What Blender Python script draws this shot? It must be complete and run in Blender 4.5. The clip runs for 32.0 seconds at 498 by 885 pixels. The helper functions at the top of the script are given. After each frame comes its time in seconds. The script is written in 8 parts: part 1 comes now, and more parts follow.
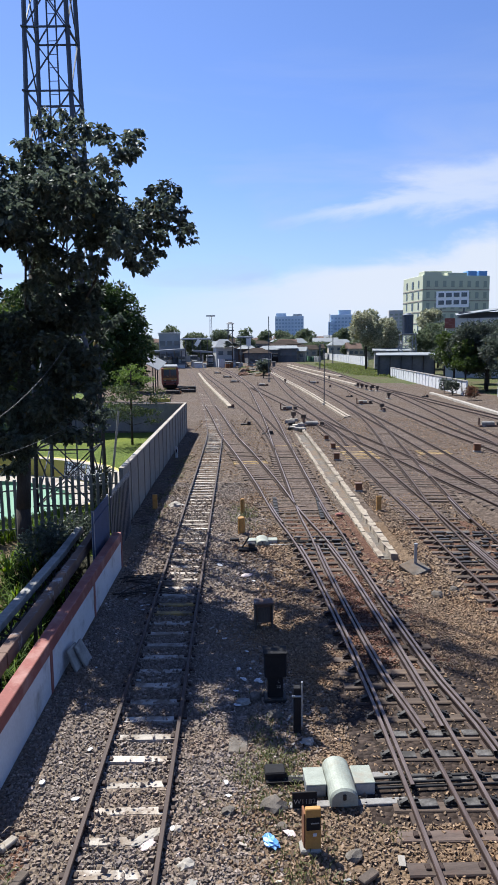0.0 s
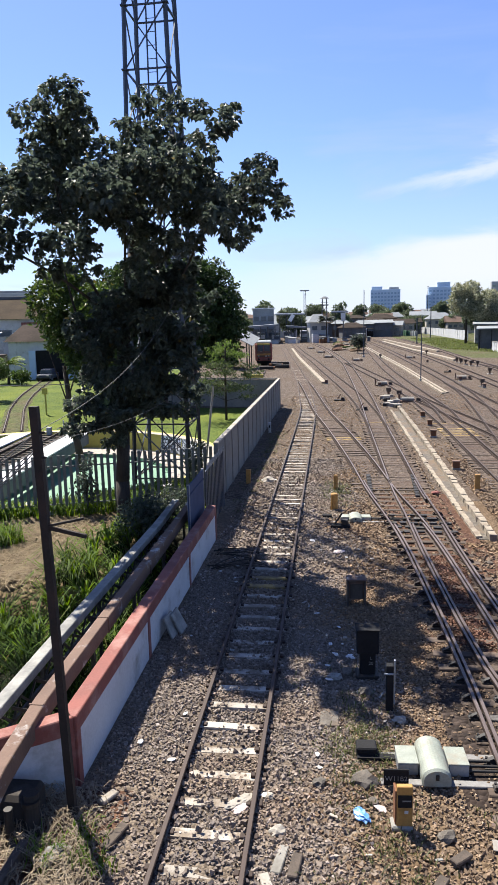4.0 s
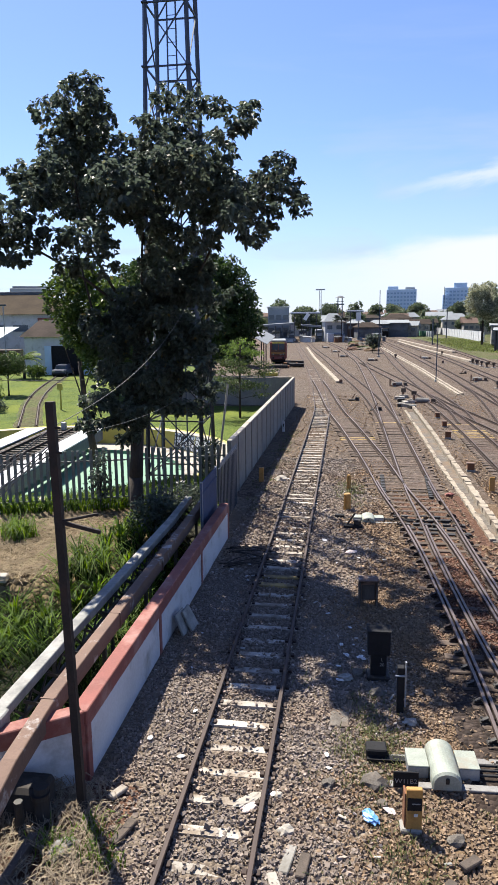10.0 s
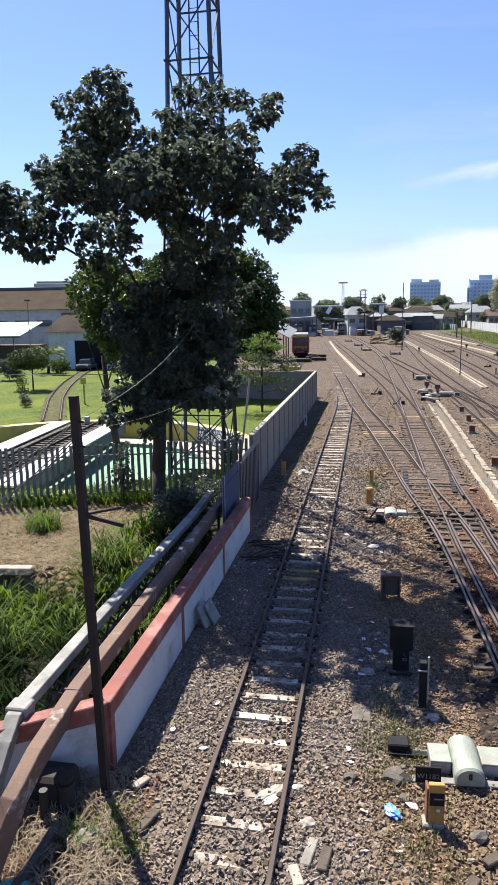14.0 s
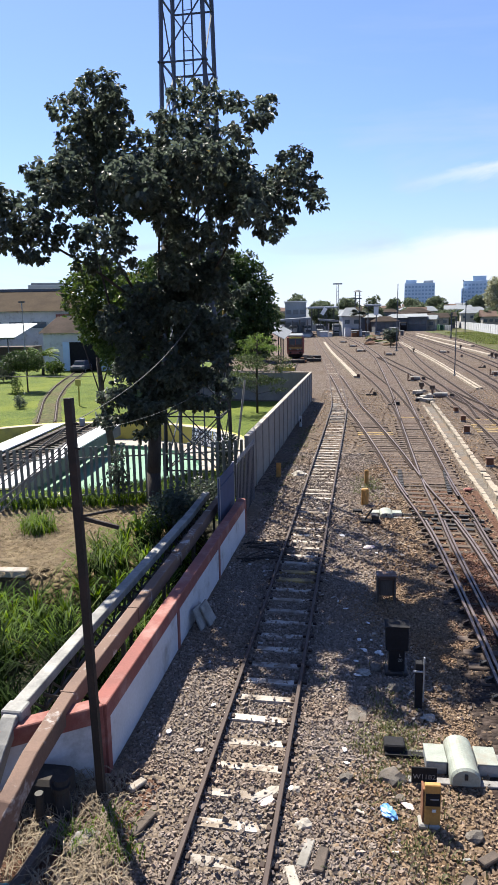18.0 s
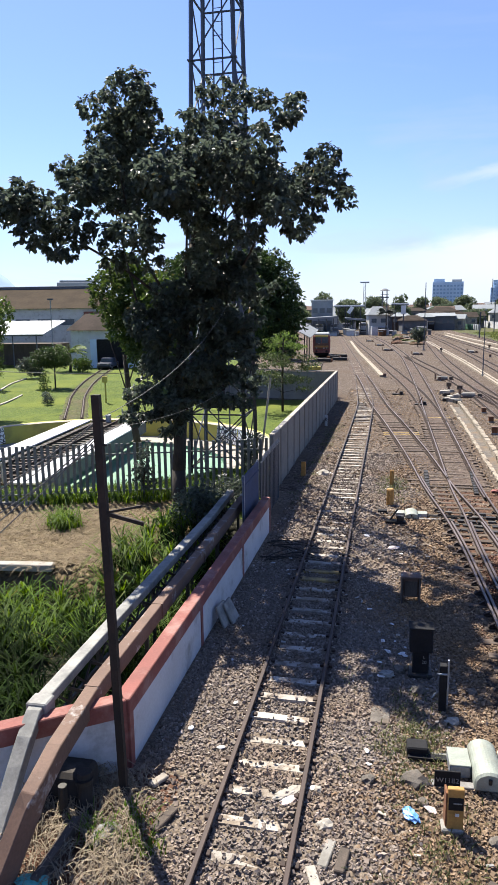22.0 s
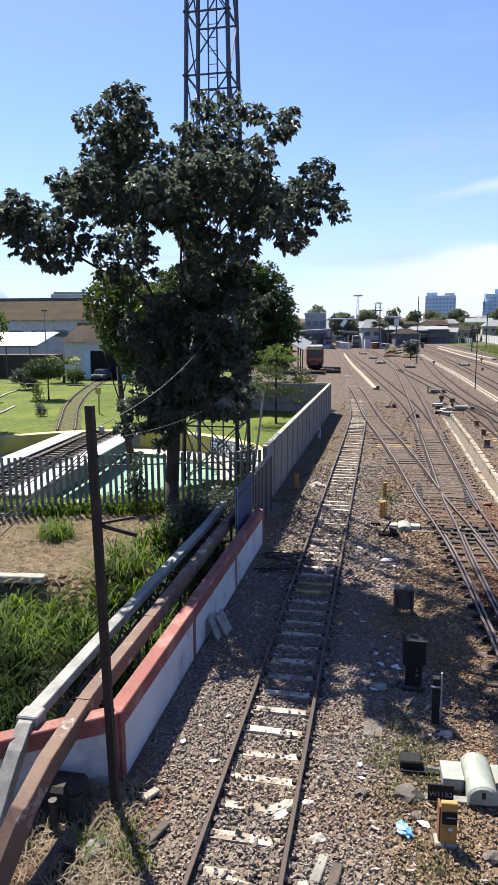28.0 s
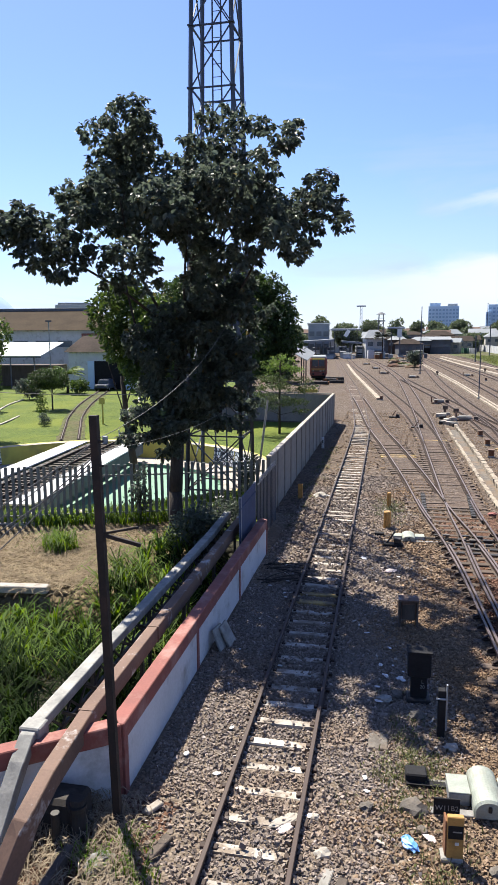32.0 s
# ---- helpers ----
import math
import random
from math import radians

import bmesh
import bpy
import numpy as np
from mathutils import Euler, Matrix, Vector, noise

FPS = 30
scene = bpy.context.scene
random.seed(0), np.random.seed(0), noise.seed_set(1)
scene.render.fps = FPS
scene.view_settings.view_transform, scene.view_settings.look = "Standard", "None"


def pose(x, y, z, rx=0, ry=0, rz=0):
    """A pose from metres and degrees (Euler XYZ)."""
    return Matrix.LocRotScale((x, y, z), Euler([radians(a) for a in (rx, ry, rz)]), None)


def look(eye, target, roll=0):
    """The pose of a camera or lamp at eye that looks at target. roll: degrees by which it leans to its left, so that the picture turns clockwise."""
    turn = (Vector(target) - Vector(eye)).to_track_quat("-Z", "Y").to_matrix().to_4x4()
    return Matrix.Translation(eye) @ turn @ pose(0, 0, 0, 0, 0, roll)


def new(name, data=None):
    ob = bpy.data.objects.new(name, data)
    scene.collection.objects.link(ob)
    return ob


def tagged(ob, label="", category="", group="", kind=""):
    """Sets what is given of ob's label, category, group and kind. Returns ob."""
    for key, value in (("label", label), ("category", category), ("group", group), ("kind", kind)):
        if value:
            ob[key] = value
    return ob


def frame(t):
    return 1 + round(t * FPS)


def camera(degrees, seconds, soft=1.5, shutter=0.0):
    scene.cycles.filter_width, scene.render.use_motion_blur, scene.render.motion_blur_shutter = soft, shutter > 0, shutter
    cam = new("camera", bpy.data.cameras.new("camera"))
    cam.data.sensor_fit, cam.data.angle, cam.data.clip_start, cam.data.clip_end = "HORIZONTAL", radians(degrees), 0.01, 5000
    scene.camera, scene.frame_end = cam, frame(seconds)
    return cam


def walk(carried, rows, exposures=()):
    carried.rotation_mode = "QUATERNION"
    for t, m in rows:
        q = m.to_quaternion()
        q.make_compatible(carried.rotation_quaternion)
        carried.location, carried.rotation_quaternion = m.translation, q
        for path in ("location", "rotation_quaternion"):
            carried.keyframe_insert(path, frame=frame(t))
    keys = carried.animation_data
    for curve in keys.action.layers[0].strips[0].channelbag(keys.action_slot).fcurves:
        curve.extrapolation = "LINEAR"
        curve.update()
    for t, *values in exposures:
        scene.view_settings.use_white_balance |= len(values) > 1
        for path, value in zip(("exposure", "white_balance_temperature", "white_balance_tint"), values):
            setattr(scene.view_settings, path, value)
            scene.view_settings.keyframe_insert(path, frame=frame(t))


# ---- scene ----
cam = camera(39.5, 32.0, 1.5)
PATH = [
    (0, (0.056, -0.042, 6.746), (0.089, 1.939, 6.472), -0.6),
    (0.5, (0.048, -0.035, 6.744), (0.031, 1.936, 6.409), -0.7),
    (1, (0.043, -0.044, 6.743), (-0.063, 1.929, 6.432), -1.5),
    (1.5, (0.036, -0.043, 6.743), (-0.147, 1.923, 6.423), -1.1),
    (2, (0.022, -0.039, 6.743), (-0.176, 1.924, 6.417), -0.8),
    (2.5, (0.022, -0.044, 6.743), (-0.201, 1.915, 6.407), -1.0),
    (3, (0.016, -0.031, 6.737), (-0.204, 1.925, 6.386), -1.2),
    (3.5, (0.03, -0.031, 6.734), (-0.204, 1.925, 6.388), -1.4),
    (5.5, (0.026, -0.03, 6.736), (-0.196, 1.931, 6.412), -0.8),
    (6, (0.026, -0.025, 6.737), (-0.196, 1.934, 6.4), -0.8),
    (6.5, (0.011, -0.021, 6.73), (-0.221, 1.935, 6.386), -0.6),
    (7, (0.009, -0.023, 6.737), (-0.218, 1.936, 6.401), -0.5),
    (7.5, (0.012, -0.033, 6.742), (-0.229, 1.923, 6.401), -0.8),
    (8, (0.011, -0.025, 6.739), (-0.234, 1.929, 6.387), -0.8),
    (8.5, (0.02, -0.029, 6.742), (-0.238, 1.923, 6.396), -0.7),
    (9, (0.013, -0.032, 6.742), (-0.256, 1.919, 6.395), -0.6),
    (9.5, (0.009, -0.02, 6.738), (-0.258, 1.932, 6.391), -0.6),
    (10, (0.004, -0.016, 6.735), (-0.267, 1.936, 6.392), -0.5),
    (10.5, (0.006, -0.024, 6.741), (-0.268, 1.926, 6.391), -0.6),
    (11, (0.012, -0.028, 6.74), (-0.262, 1.922, 6.389), -0.7),
    (11.5, (0.011, -0.032, 6.744), (-0.265, 1.917, 6.391), -0.7),
    (12, (0.01, -0.034, 6.748), (-0.266, 1.916, 6.399), -0.6),
    (12.5, (0.0, -0.031, 6.742), (-0.301, 1.915, 6.391), -0.3),
    (13, (-0.004, -0.012, 6.731), (-0.325, 1.93, 6.377), -0.4),
    (13.5, (0.009, -0.019, 6.737), (-0.325, 1.92, 6.377), -0.9),
    (15.5, (-0.005, -0.022, 6.726), (-0.336, 1.918, 6.371), -0.2),
    (16, (0.0, -0.012, 6.728), (-0.325, 1.929, 6.37), -0.3),
    (16.5, (0.0, -0.013, 6.723), (-0.316, 1.931, 6.372), -0.2),
    (17, (-0.001, -0.013, 6.73), (-0.295, 1.935, 6.386), -0.5),
    (17.5, (0.008, -0.015, 6.736), (-0.3, 1.93, 6.386), -0.6),
    (18, (0.008, -0.027, 6.742), (-0.312, 1.914, 6.386), -0.9),
    (18.5, (0.003, -0.032, 6.746), (-0.342, 1.907, 6.398), -1.5),
    (19, (0.007, -0.039, 6.749), (-0.347, 1.897, 6.392), -1.0),
    (19.5, (0.001, -0.027, 6.747), (-0.362, 1.906, 6.381), -0.5),
    (20, (-0.009, -0.021, 6.735), (-0.383, 1.908, 6.361), -0.2),
    (20.5, (-0.004, -0.017, 6.737), (-0.396, 1.911, 6.376), -0.7),
    (21, (-0.005, -0.022, 6.734), (-0.403, 1.909, 6.396), -0.8),
    (21.5, (-0.001, -0.028, 6.743), (-0.392, 1.902, 6.393), -0.8),
    (22, (-0.004, -0.019, 6.741), (-0.394, 1.909, 6.381), -0.6),
    (22.5, (0.001, -0.026, 6.744), (-0.431, 1.895, 6.393), -0.4),
    (23, (-0.005, -0.021, 6.74), (-0.405, 1.905, 6.379), -0.3),
    (23.5, (-0.007, -0.035, 6.739), (-0.391, 1.896, 6.389), -0.9),
    (24, (-0.006, -0.027, 6.738), (-0.393, 1.901, 6.376), -0.9),
    (24.5, (0.006, -0.022, 6.738), (-0.379, 1.904, 6.362), -0.6),
    (26.5, (-0.016, -0.028, 6.736), (-0.408, 1.9, 6.379), -0.2),
    (27, (-0.013, -0.026, 6.742), (-0.388, 1.908, 6.398), -0.3),
    (27.5, (-0.014, -0.031, 6.741), (-0.372, 1.908, 6.401), -0.1),
    (28, (-0.005, -0.031, 6.735), (-0.377, 1.907, 6.409), -0.3),
    (28.5, (0.002, -0.017, 6.734), (-0.362, 1.927, 6.44), -0.2),
    (29, (-0.007, -0.018, 6.727), (-0.38, 1.925, 6.438), -0.5),
    (29.5, (-0.01, -0.025, 6.732), (-0.382, 1.917, 6.431), -0.5),
    (30, (-0.001, -0.023, 6.727), (-0.37, 1.92, 6.429), -0.3),
    (30.5, (-0.008, -0.021, 6.735), (-0.38, 1.922, 6.439), -0.1),
    (31, (-0.017, -0.014, 6.729), (-0.395, 1.928, 6.432), -0.0),
    (31.5, (-0.005, -0.021, 6.74), (-0.385, 1.919, 6.44), -0.3),
    (32, (-0.02, -0.016, 6.728), (-0.402, 1.924, 6.431), -0.3),
]
walk(cam, [(t, look(eye, target, roll)) for t, eye, target, roll in PATH], [(0.0, 1.11, 5950, 11), (1.0, 1.14, 6120, 11), (2.0, 1.20, 6330, 11), (3.0, 1.33, 6400, 11), (32.0, 1.43, 6400, 11)])

# ---- light ----
SUN_AZ = radians(-38.5)   # from +y, to the left
SUN_EL = radians(55.0)
sun = new("sun", bpy.data.lights.new("sun", "SUN"))
sun.data.energy, sun.data.angle, sun.data.color = 5.0, radians(0.53), (1.0, 0.935, 0.80)
sun_way = Vector((math.sin(SUN_AZ) * math.cos(SUN_EL), math.cos(SUN_AZ) * math.cos(SUN_EL), math.sin(SUN_EL)))
sun.matrix_world = look(sun_way * 80, (0, 0, 0))
world = bpy.data.worlds.new("sky")
scene.world = world
world.use_nodes = True
wn, wl = world.node_tree.nodes, world.node_tree.links
wn.clear()


def wnode(kind, **values):
    n = wn.new(kind)
    for k, v in values.items():
        n.inputs[k].default_value = v
    return n


w_out, w_bg = wn.new("ShaderNodeOutputWorld"), wn.new("ShaderNodeBackground")
w_sky = wn.new("ShaderNodeTexSky")
w_sky.sky_type, w_sky.sun_disc = "NISHITA", False
w_sky.sun_elevation, w_sky.sun_rotation = SUN_EL, SUN_AZ
w_sky.air_density, w_sky.dust_density, w_sky.ozone_density, w_sky.altitude = 1.0, 0.6, 2.2, 700
w_tc = wn.new("ShaderNodeTexCoord")
w_map = wn.new("ShaderNodeMapping")
w_map.inputs["Rotation"].default_value = (0.0, radians(14), 0.0)
w_map.inputs["Scale"].default_value = (1.4, 1.4, 7.5)
w_noise = wnode("ShaderNodeTexNoise", Scale=1.9, Detail=7.0, Roughness=0.52, Distortion=0.5)
w_ramp = wn.new("ShaderNodeValToRGB")
w_ramp.color_ramp.elements[0].position, w_ramp.color_ramp.elements[1].position = 0.52, 0.82
w_sep = wn.new("ShaderNodeSeparateXYZ")
w_band = wn.new("ShaderNodeMapRange")
w_band.inputs["From Min"].default_value, w_band.inputs["From Max"].default_value = 0.42, 0.08
w_mul = wn.new("ShaderNodeMath")
w_mul.operation = "MULTIPLY"
w_haze = wn.new("ShaderNodeMapRange")
w_haze.interpolation_type = "SMOOTHSTEP"
w_haze.inputs["From Min"].default_value, w_haze.inputs["From Max"].default_value = 0.26, 0.0
w_haze.inputs["To Max"].default_value = 0.42
w_add = wn.new("ShaderNodeMath")
w_add.operation, w_add.use_clamp = "ADD", True
w_mix = wn.new("ShaderNodeMix")
w_mix.data_type = "RGBA"
w_mix.inputs["B"].default_value = (4.1, 4.75, 6.4, 1)
wl.new(w_tc.outputs["Generated"], w_map.inputs["Vector"])
wl.new(w_map.outputs["Vector"], w_noise.inputs["Vector"])
wl.new(w_noise.outputs["Fac"], w_ramp.inputs["Fac"])
wl.new(w_tc.outputs["Generated"], w_sep.inputs["Vector"])
wl.new(w_sep.outputs["Z"], w_band.inputs["Value"])
wl.new(w_sep.outputs["Z"], w_haze.inputs["Value"])
wl.new(w_ramp.outputs["Color"], w_mul.inputs[0])
wl.new(w_band.outputs["Result"], w_mul.inputs[1])
wl.new(w_mul.outputs["Value"], w_add.inputs[0])
wl.new(w_haze.outputs["Result"], w_add.inputs[1])
wl.new(w_add.outputs["Value"], w_mix.inputs["Factor"])
w_tint = wn.new("ShaderNodeMix")
w_tint.data_type, w_tint.blend_type = "RGBA", "MULTIPLY"
w_tint.inputs["Factor"].default_value, w_tint.inputs["B"].default_value = 1.0, (0.90, 0.97, 1.24, 1)
wl.new(w_sky.outputs["Color"], w_tint.inputs["A"])
wl.new(w_tint.outputs["Result"], w_mix.inputs["A"])
# low bank of white cloud and a rising streak of cirrus
w_az = wn.new("ShaderNodeMath")
w_az.operation = "ARCTAN2"
wl.new(w_sep.outputs["X"], w_az.inputs[0])
wl.new(w_sep.outputs["Y"], w_az.inputs[1])


def wmath(op, a, b=None, c=None):
    n = wn.new("ShaderNodeMath")
    n.operation = op
    for i, v in enumerate((a, b, c)):
        if v is None:
            continue
        if isinstance(v, (int, float)):
            n.inputs[i].default_value = v
        else:
            wl.new(v, n.inputs[i])
    return n.outputs["Value"]


def wstep(v, lo, hi, most=1.0):
    n = wn.new("ShaderNodeMapRange")
    n.interpolation_type = "SMOOTHSTEP"
    n.inputs["From Min"].default_value, n.inputs["From Max"].default_value, n.inputs["To Max"].default_value = lo, hi, most
    wl.new(v, n.inputs["Value"])
    return n.outputs["Result"]


w_puff = wnode("ShaderNodeTexNoise", Scale=5.0, Detail=8.0, Roughness=0.58, Distortion=0.4)
w_map2 = wn.new("ShaderNodeMapping")
w_map2.inputs["Rotation"].default_value = (0.0, radians(10), 0.0)
w_map2.inputs["Scale"].default_value = (1.0, 1.0, 3.6)
wl.new(w_tc.outputs["Generated"], w_map2.inputs["Vector"])
wl.new(w_map2.outputs["Vector"], w_puff.inputs["Vector"])
az, puff = w_az.outputs["Value"], w_puff.outputs["Fac"]
el = wmath("MULTIPLY_ADD", wmath("SUBTRACT", puff, 0.5), 0.12, w_sep.outputs["Z"])
aside = wstep(az, 1.2, 0.6)
bank_top = wmath("MULTIPLY_ADD", wmath("MINIMUM", az, 0.6), 0.15, 0.093)
bank = wmath("MULTIPLY", wmath("MULTIPLY", aside, wstep(wmath("SUBTRACT", bank_top, el), -0.014, 0.03)), wmath("MULTIPLY", wstep(az, -0.22, 0.18, 0.95), wmath("ADD", wstep(w_sep.outputs["Z"], 0.0, 0.065, 0.7), 0.3)))
off = wmath("ABSOLUTE", wmath("SUBTRACT", wmath("SUBTRACT", el, 0.158), wmath("MULTIPLY", az, 0.145)))
wide = wmath("MAXIMUM", wmath("MULTIPLY_ADD", az, 0.08, 0.006), 0.007)
streak = wmath("MULTIPLY", wstep(wmath("DIVIDE", off, wide), 1.25, 0.0, 0.66), wmath("MULTIPLY", aside, wstep(az, 0.02, 0.2)))
w_cloud = wn.new("ShaderNodeMix")
w_cloud.data_type = "RGBA"
w_cloud.inputs["B"].default_value = (6.4, 6.65, 7.0, 1)
wl.new(wmath("MAXIMUM", bank, streak), w_cloud.inputs["Factor"])
wl.new(w_mix.outputs["Result"], w_cloud.inputs["A"])
wl.new(w_cloud.outputs["Result"], w_bg.inputs["Color"])
w_bg.inputs["Strength"].default_value = 0.0585
wl.new(w_bg.outputs["Background"], w_out.inputs["Surface"])


# ---- materials ----
def ramp_of(nt, fac, stops):
    r = nt.nodes.new("ShaderNodeValToRGB")
    els = r.color_ramp.elements
    while len(els) < len(stops):
        els.new(0.5)
    for e, (p, c) in zip(els, stops):
        e.position, e.color = p, (*c, 1)
    nt.links.new(fac, r.inputs["Fac"])
    return r.outputs["Color"]


def mat_of(name, colour, colour2=None, rough=0.75, metal=0.0, scale=3.0, fine=40.0, bump=0.15, bump_size=0.02, random_amount=0.0,
           stain=None, stain_scale=0.8, stain_at=(0.52, 0.7), spec=0.4, trans=0.0, stretch=(1, 1, 1)):
    """A worn surface: two tones by coarse and fine noise, stains, grain relief and piece-to-piece variation."""
    m = bpy.data.materials.new(name)
    m.use_nodes = True
    nt = m.node_tree
    n, l = nt.nodes, nt.links
    bsdf = n["Principled BSDF"]
    tc = n.new("ShaderNodeTexCoord")
    mp = n.new("ShaderNodeMapping")
    mp.inputs["Scale"].default_value = stretch
    l.new(tc.outputs["Object"], mp.inputs["Vector"])
    geo = n.new("ShaderNodeNewGeometry")
    big, small = n.new("ShaderNodeTexNoise"), n.new("ShaderNodeTexNoise")
    big.inputs["Scale"].default_value, big.inputs["Detail"].default_value = scale, 5
    small.inputs["Scale"].default_value, small.inputs["Detail"].default_value = fine, 3
    l.new(mp.outputs["Vector"], big.inputs["Vector"])
    l.new(mp.outputs["Vector"], small.inputs["Vector"])
    mix = n.new("ShaderNodeMix")
    mix.data_type = "FLOAT"
    mix.inputs["Factor"].default_value = 0.4
    l.new(big.outputs["Fac"], mix.inputs["A"])
    l.new(small.outputs["Fac"], mix.inputs["B"])
    c2 = colour2 or tuple(c * 0.7 for c in colour)
    col = ramp_of(nt, mix.outputs["Result"], [(0.36, c2), (0.62, colour)])
    if stain:
        sn = n.new("ShaderNodeTexNoise")
        sn.inputs["Scale"].default_value, sn.inputs["Detail"].default_value, sn.inputs["Roughness"].default_value = stain_scale, 8, 0.65
        l.new(geo.outputs["Position"], sn.inputs["Vector"])
        mr = n.new("ShaderNodeMapRange")
        mr.inputs["From Min"].default_value, mr.inputs["From Max"].default_value = stain_at
        l.new(sn.outputs["Fac"], mr.inputs["Value"])
        sm = n.new("ShaderNodeMix")
        sm.data_type = "RGBA"
        l.new(mr.outputs["Result"], sm.inputs["Factor"])
        l.new(col, sm.inputs["A"])
        sm.inputs["B"].default_value = (*stain, 1)
        col = sm.outputs["Result"]
    if random_amount:
        oi = n.new("ShaderNodeObjectInfo")
        mr = n.new("ShaderNodeMapRange")
        mr.inputs["To Min"].default_value, mr.inputs["To Max"].default_value = 1 - random_amount, 1 + random_amount
        l.new(oi.outputs["Random"], mr.inputs["Value"])
        hs = n.new("ShaderNodeHueSaturation")
        l.new(col, hs.inputs["Color"])
        l.new(mr.outputs["Result"], hs.inputs["Value"])
        col = hs.outputs["Color"]
    l.new(col, bsdf.inputs["Base Color"])
    bsdf.inputs["Roughness"].default_value, bsdf.inputs["Metallic"].default_value = rough, metal
    bsdf.inputs["Specular IOR Level"].default_value = spec
    if bump:
        bp = n.new("ShaderNodeBump")
        bp.inputs["Strength"].default_value, bp.inputs["Distance"].default_value = bump, bump_size
        l.new(small.outputs["Fac"], bp.inputs["Height"])
        l.new(bp.outputs["Normal"], bsdf.inputs["Normal"])
    return m


def leaf_mat(name, dark, light, trans=0.35, rough=0.45, spec=0.26):
    m = bpy.data.materials.new(name)
    m.use_nodes = True
    nt = m.node_tree
    n, l = nt.nodes, nt.links
    bsdf, out = n["Principled BSDF"], n["Material Output"]
    geo = n.new("ShaderNodeNewGeometry")
    col = ramp_of(nt, geo.outputs["Random Per Island"], [(0.0, dark), (0.75, light), (0.985, tuple(c * 1.25 for c in light)), (1.0, (0.13, 0.10, 0.03))])
    nz = n.new("ShaderNodeTexNoise")
    nz.inputs["Scale"].default_value = 0.6
    l.new(geo.outputs["Position"], nz.inputs["Vector"])
    hs = n.new("ShaderNodeHueSaturation")
    mr = n.new("ShaderNodeMapRange")
    mr.inputs["From Min"].default_value, mr.inputs["From Max"].default_value = 0.3, 0.7
    mr.inputs["To Min"].default_value, mr.inputs["To Max"].default_value = 0.7, 1.25
    l.new(nz.outputs["Fac"], mr.inputs["Value"])
    l.new(mr.outputs["Result"], hs.inputs["Value"])
    l.new(col, hs.inputs["Color"])
    l.new(hs.outputs["Color"], bsdf.inputs["Base Color"])
    bsdf.inputs["Roughness"].default_value = rough
    bsdf.inputs["Specular IOR Level"].default_value = spec
    tr = n.new("ShaderNodeBsdfTranslucent")
    hs2 = n.new("ShaderNodeHueSaturation")
    hs2.inputs["Hue"].default_value, hs2.inputs["Saturation"].default_value, hs2.inputs["Value"].default_value = 0.488, 1.12, 1.6
    l.new(hs.outputs["Color"], hs2.inputs["Color"])
    l.new(hs2.outputs["Color"], tr.inputs["Color"])
    mx = n.new("ShaderNodeMixShader")
    mx.inputs["Fac"].default_value = trans
    l.new(bsdf.outputs["BSDF"], mx.inputs[1])
    l.new(tr.outputs["BSDF"], mx.inputs[2])
    l.new(mx.outputs["Shader"], out.inputs["Surface"])
    return m


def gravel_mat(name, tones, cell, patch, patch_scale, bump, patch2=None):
    """Loose stones: voronoi cells of uneven tone with dark gaps, and large patches of soil."""
    m = bpy.data.materials.new(name)
    m.use_nodes = True
    nt = m.node_tree
    n, l = nt.nodes, nt.links
    bsdf = n["Principled BSDF"]
    geo = n.new("ShaderNodeNewGeometry")
    v = n.new("ShaderNodeTexVoronoi")
    v.inputs["Scale"].default_value = 1 / cell
    l.new(geo.outputs["Position"], v.inputs["Vector"])
    sep = n.new("ShaderNodeSeparateColor")
    l.new(v.outputs["Color"], sep.inputs["Color"])
    col = ramp_of(nt, sep.outputs["Red"], tones)

    def patchy(col, tint, scale, lo, hi, most):
        nz = n.new("ShaderNodeTexNoise")
        nz.inputs["Scale"].default_value, nz.inputs["Detail"].default_value, nz.inputs["Roughness"].default_value = scale, 7, 0.6
        l.new(geo.outputs["Position"], nz.inputs["Vector"])
        mr = n.new("ShaderNodeMapRange")
        mr.inputs["From Min"].default_value, mr.inputs["From Max"].default_value, mr.inputs["To Max"].default_value = lo, hi, most
        l.new(nz.outputs["Fac"], mr.inputs["Value"])
        mx = n.new("ShaderNodeMix")
        mx.data_type = "RGBA"
        l.new(mr.outputs["Result"], mx.inputs["Factor"])
        l.new(col, mx.inputs["A"])
        mx.inputs["B"].default_value = (*tint, 1)
        return mx.outputs["Result"]

    col = patchy(col, patch, patch_scale, 0.45, 0.62, 0.8)
    if patch2:
        col = patchy(col, patch2, patch_scale * 2.3, 0.56, 0.68, 0.7)
    l.new(col, bsdf.inputs["Base Color"])
    bsdf.inputs["Roughness"].default_value = 0.95
    bsdf.inputs["Specular IOR Level"].default_value = 0.2
    bp = n.new("ShaderNodeBump")
    bp.invert = True
    bp.inputs["Strength"].default_value, bp.inputs["Distance"].default_value = bump, cell * 0.7
    l.new(v.outputs["Distance"], bp.inputs["Height"])
    l.new(bp.outputs["Normal"], bsdf.inputs["Normal"])
    return m


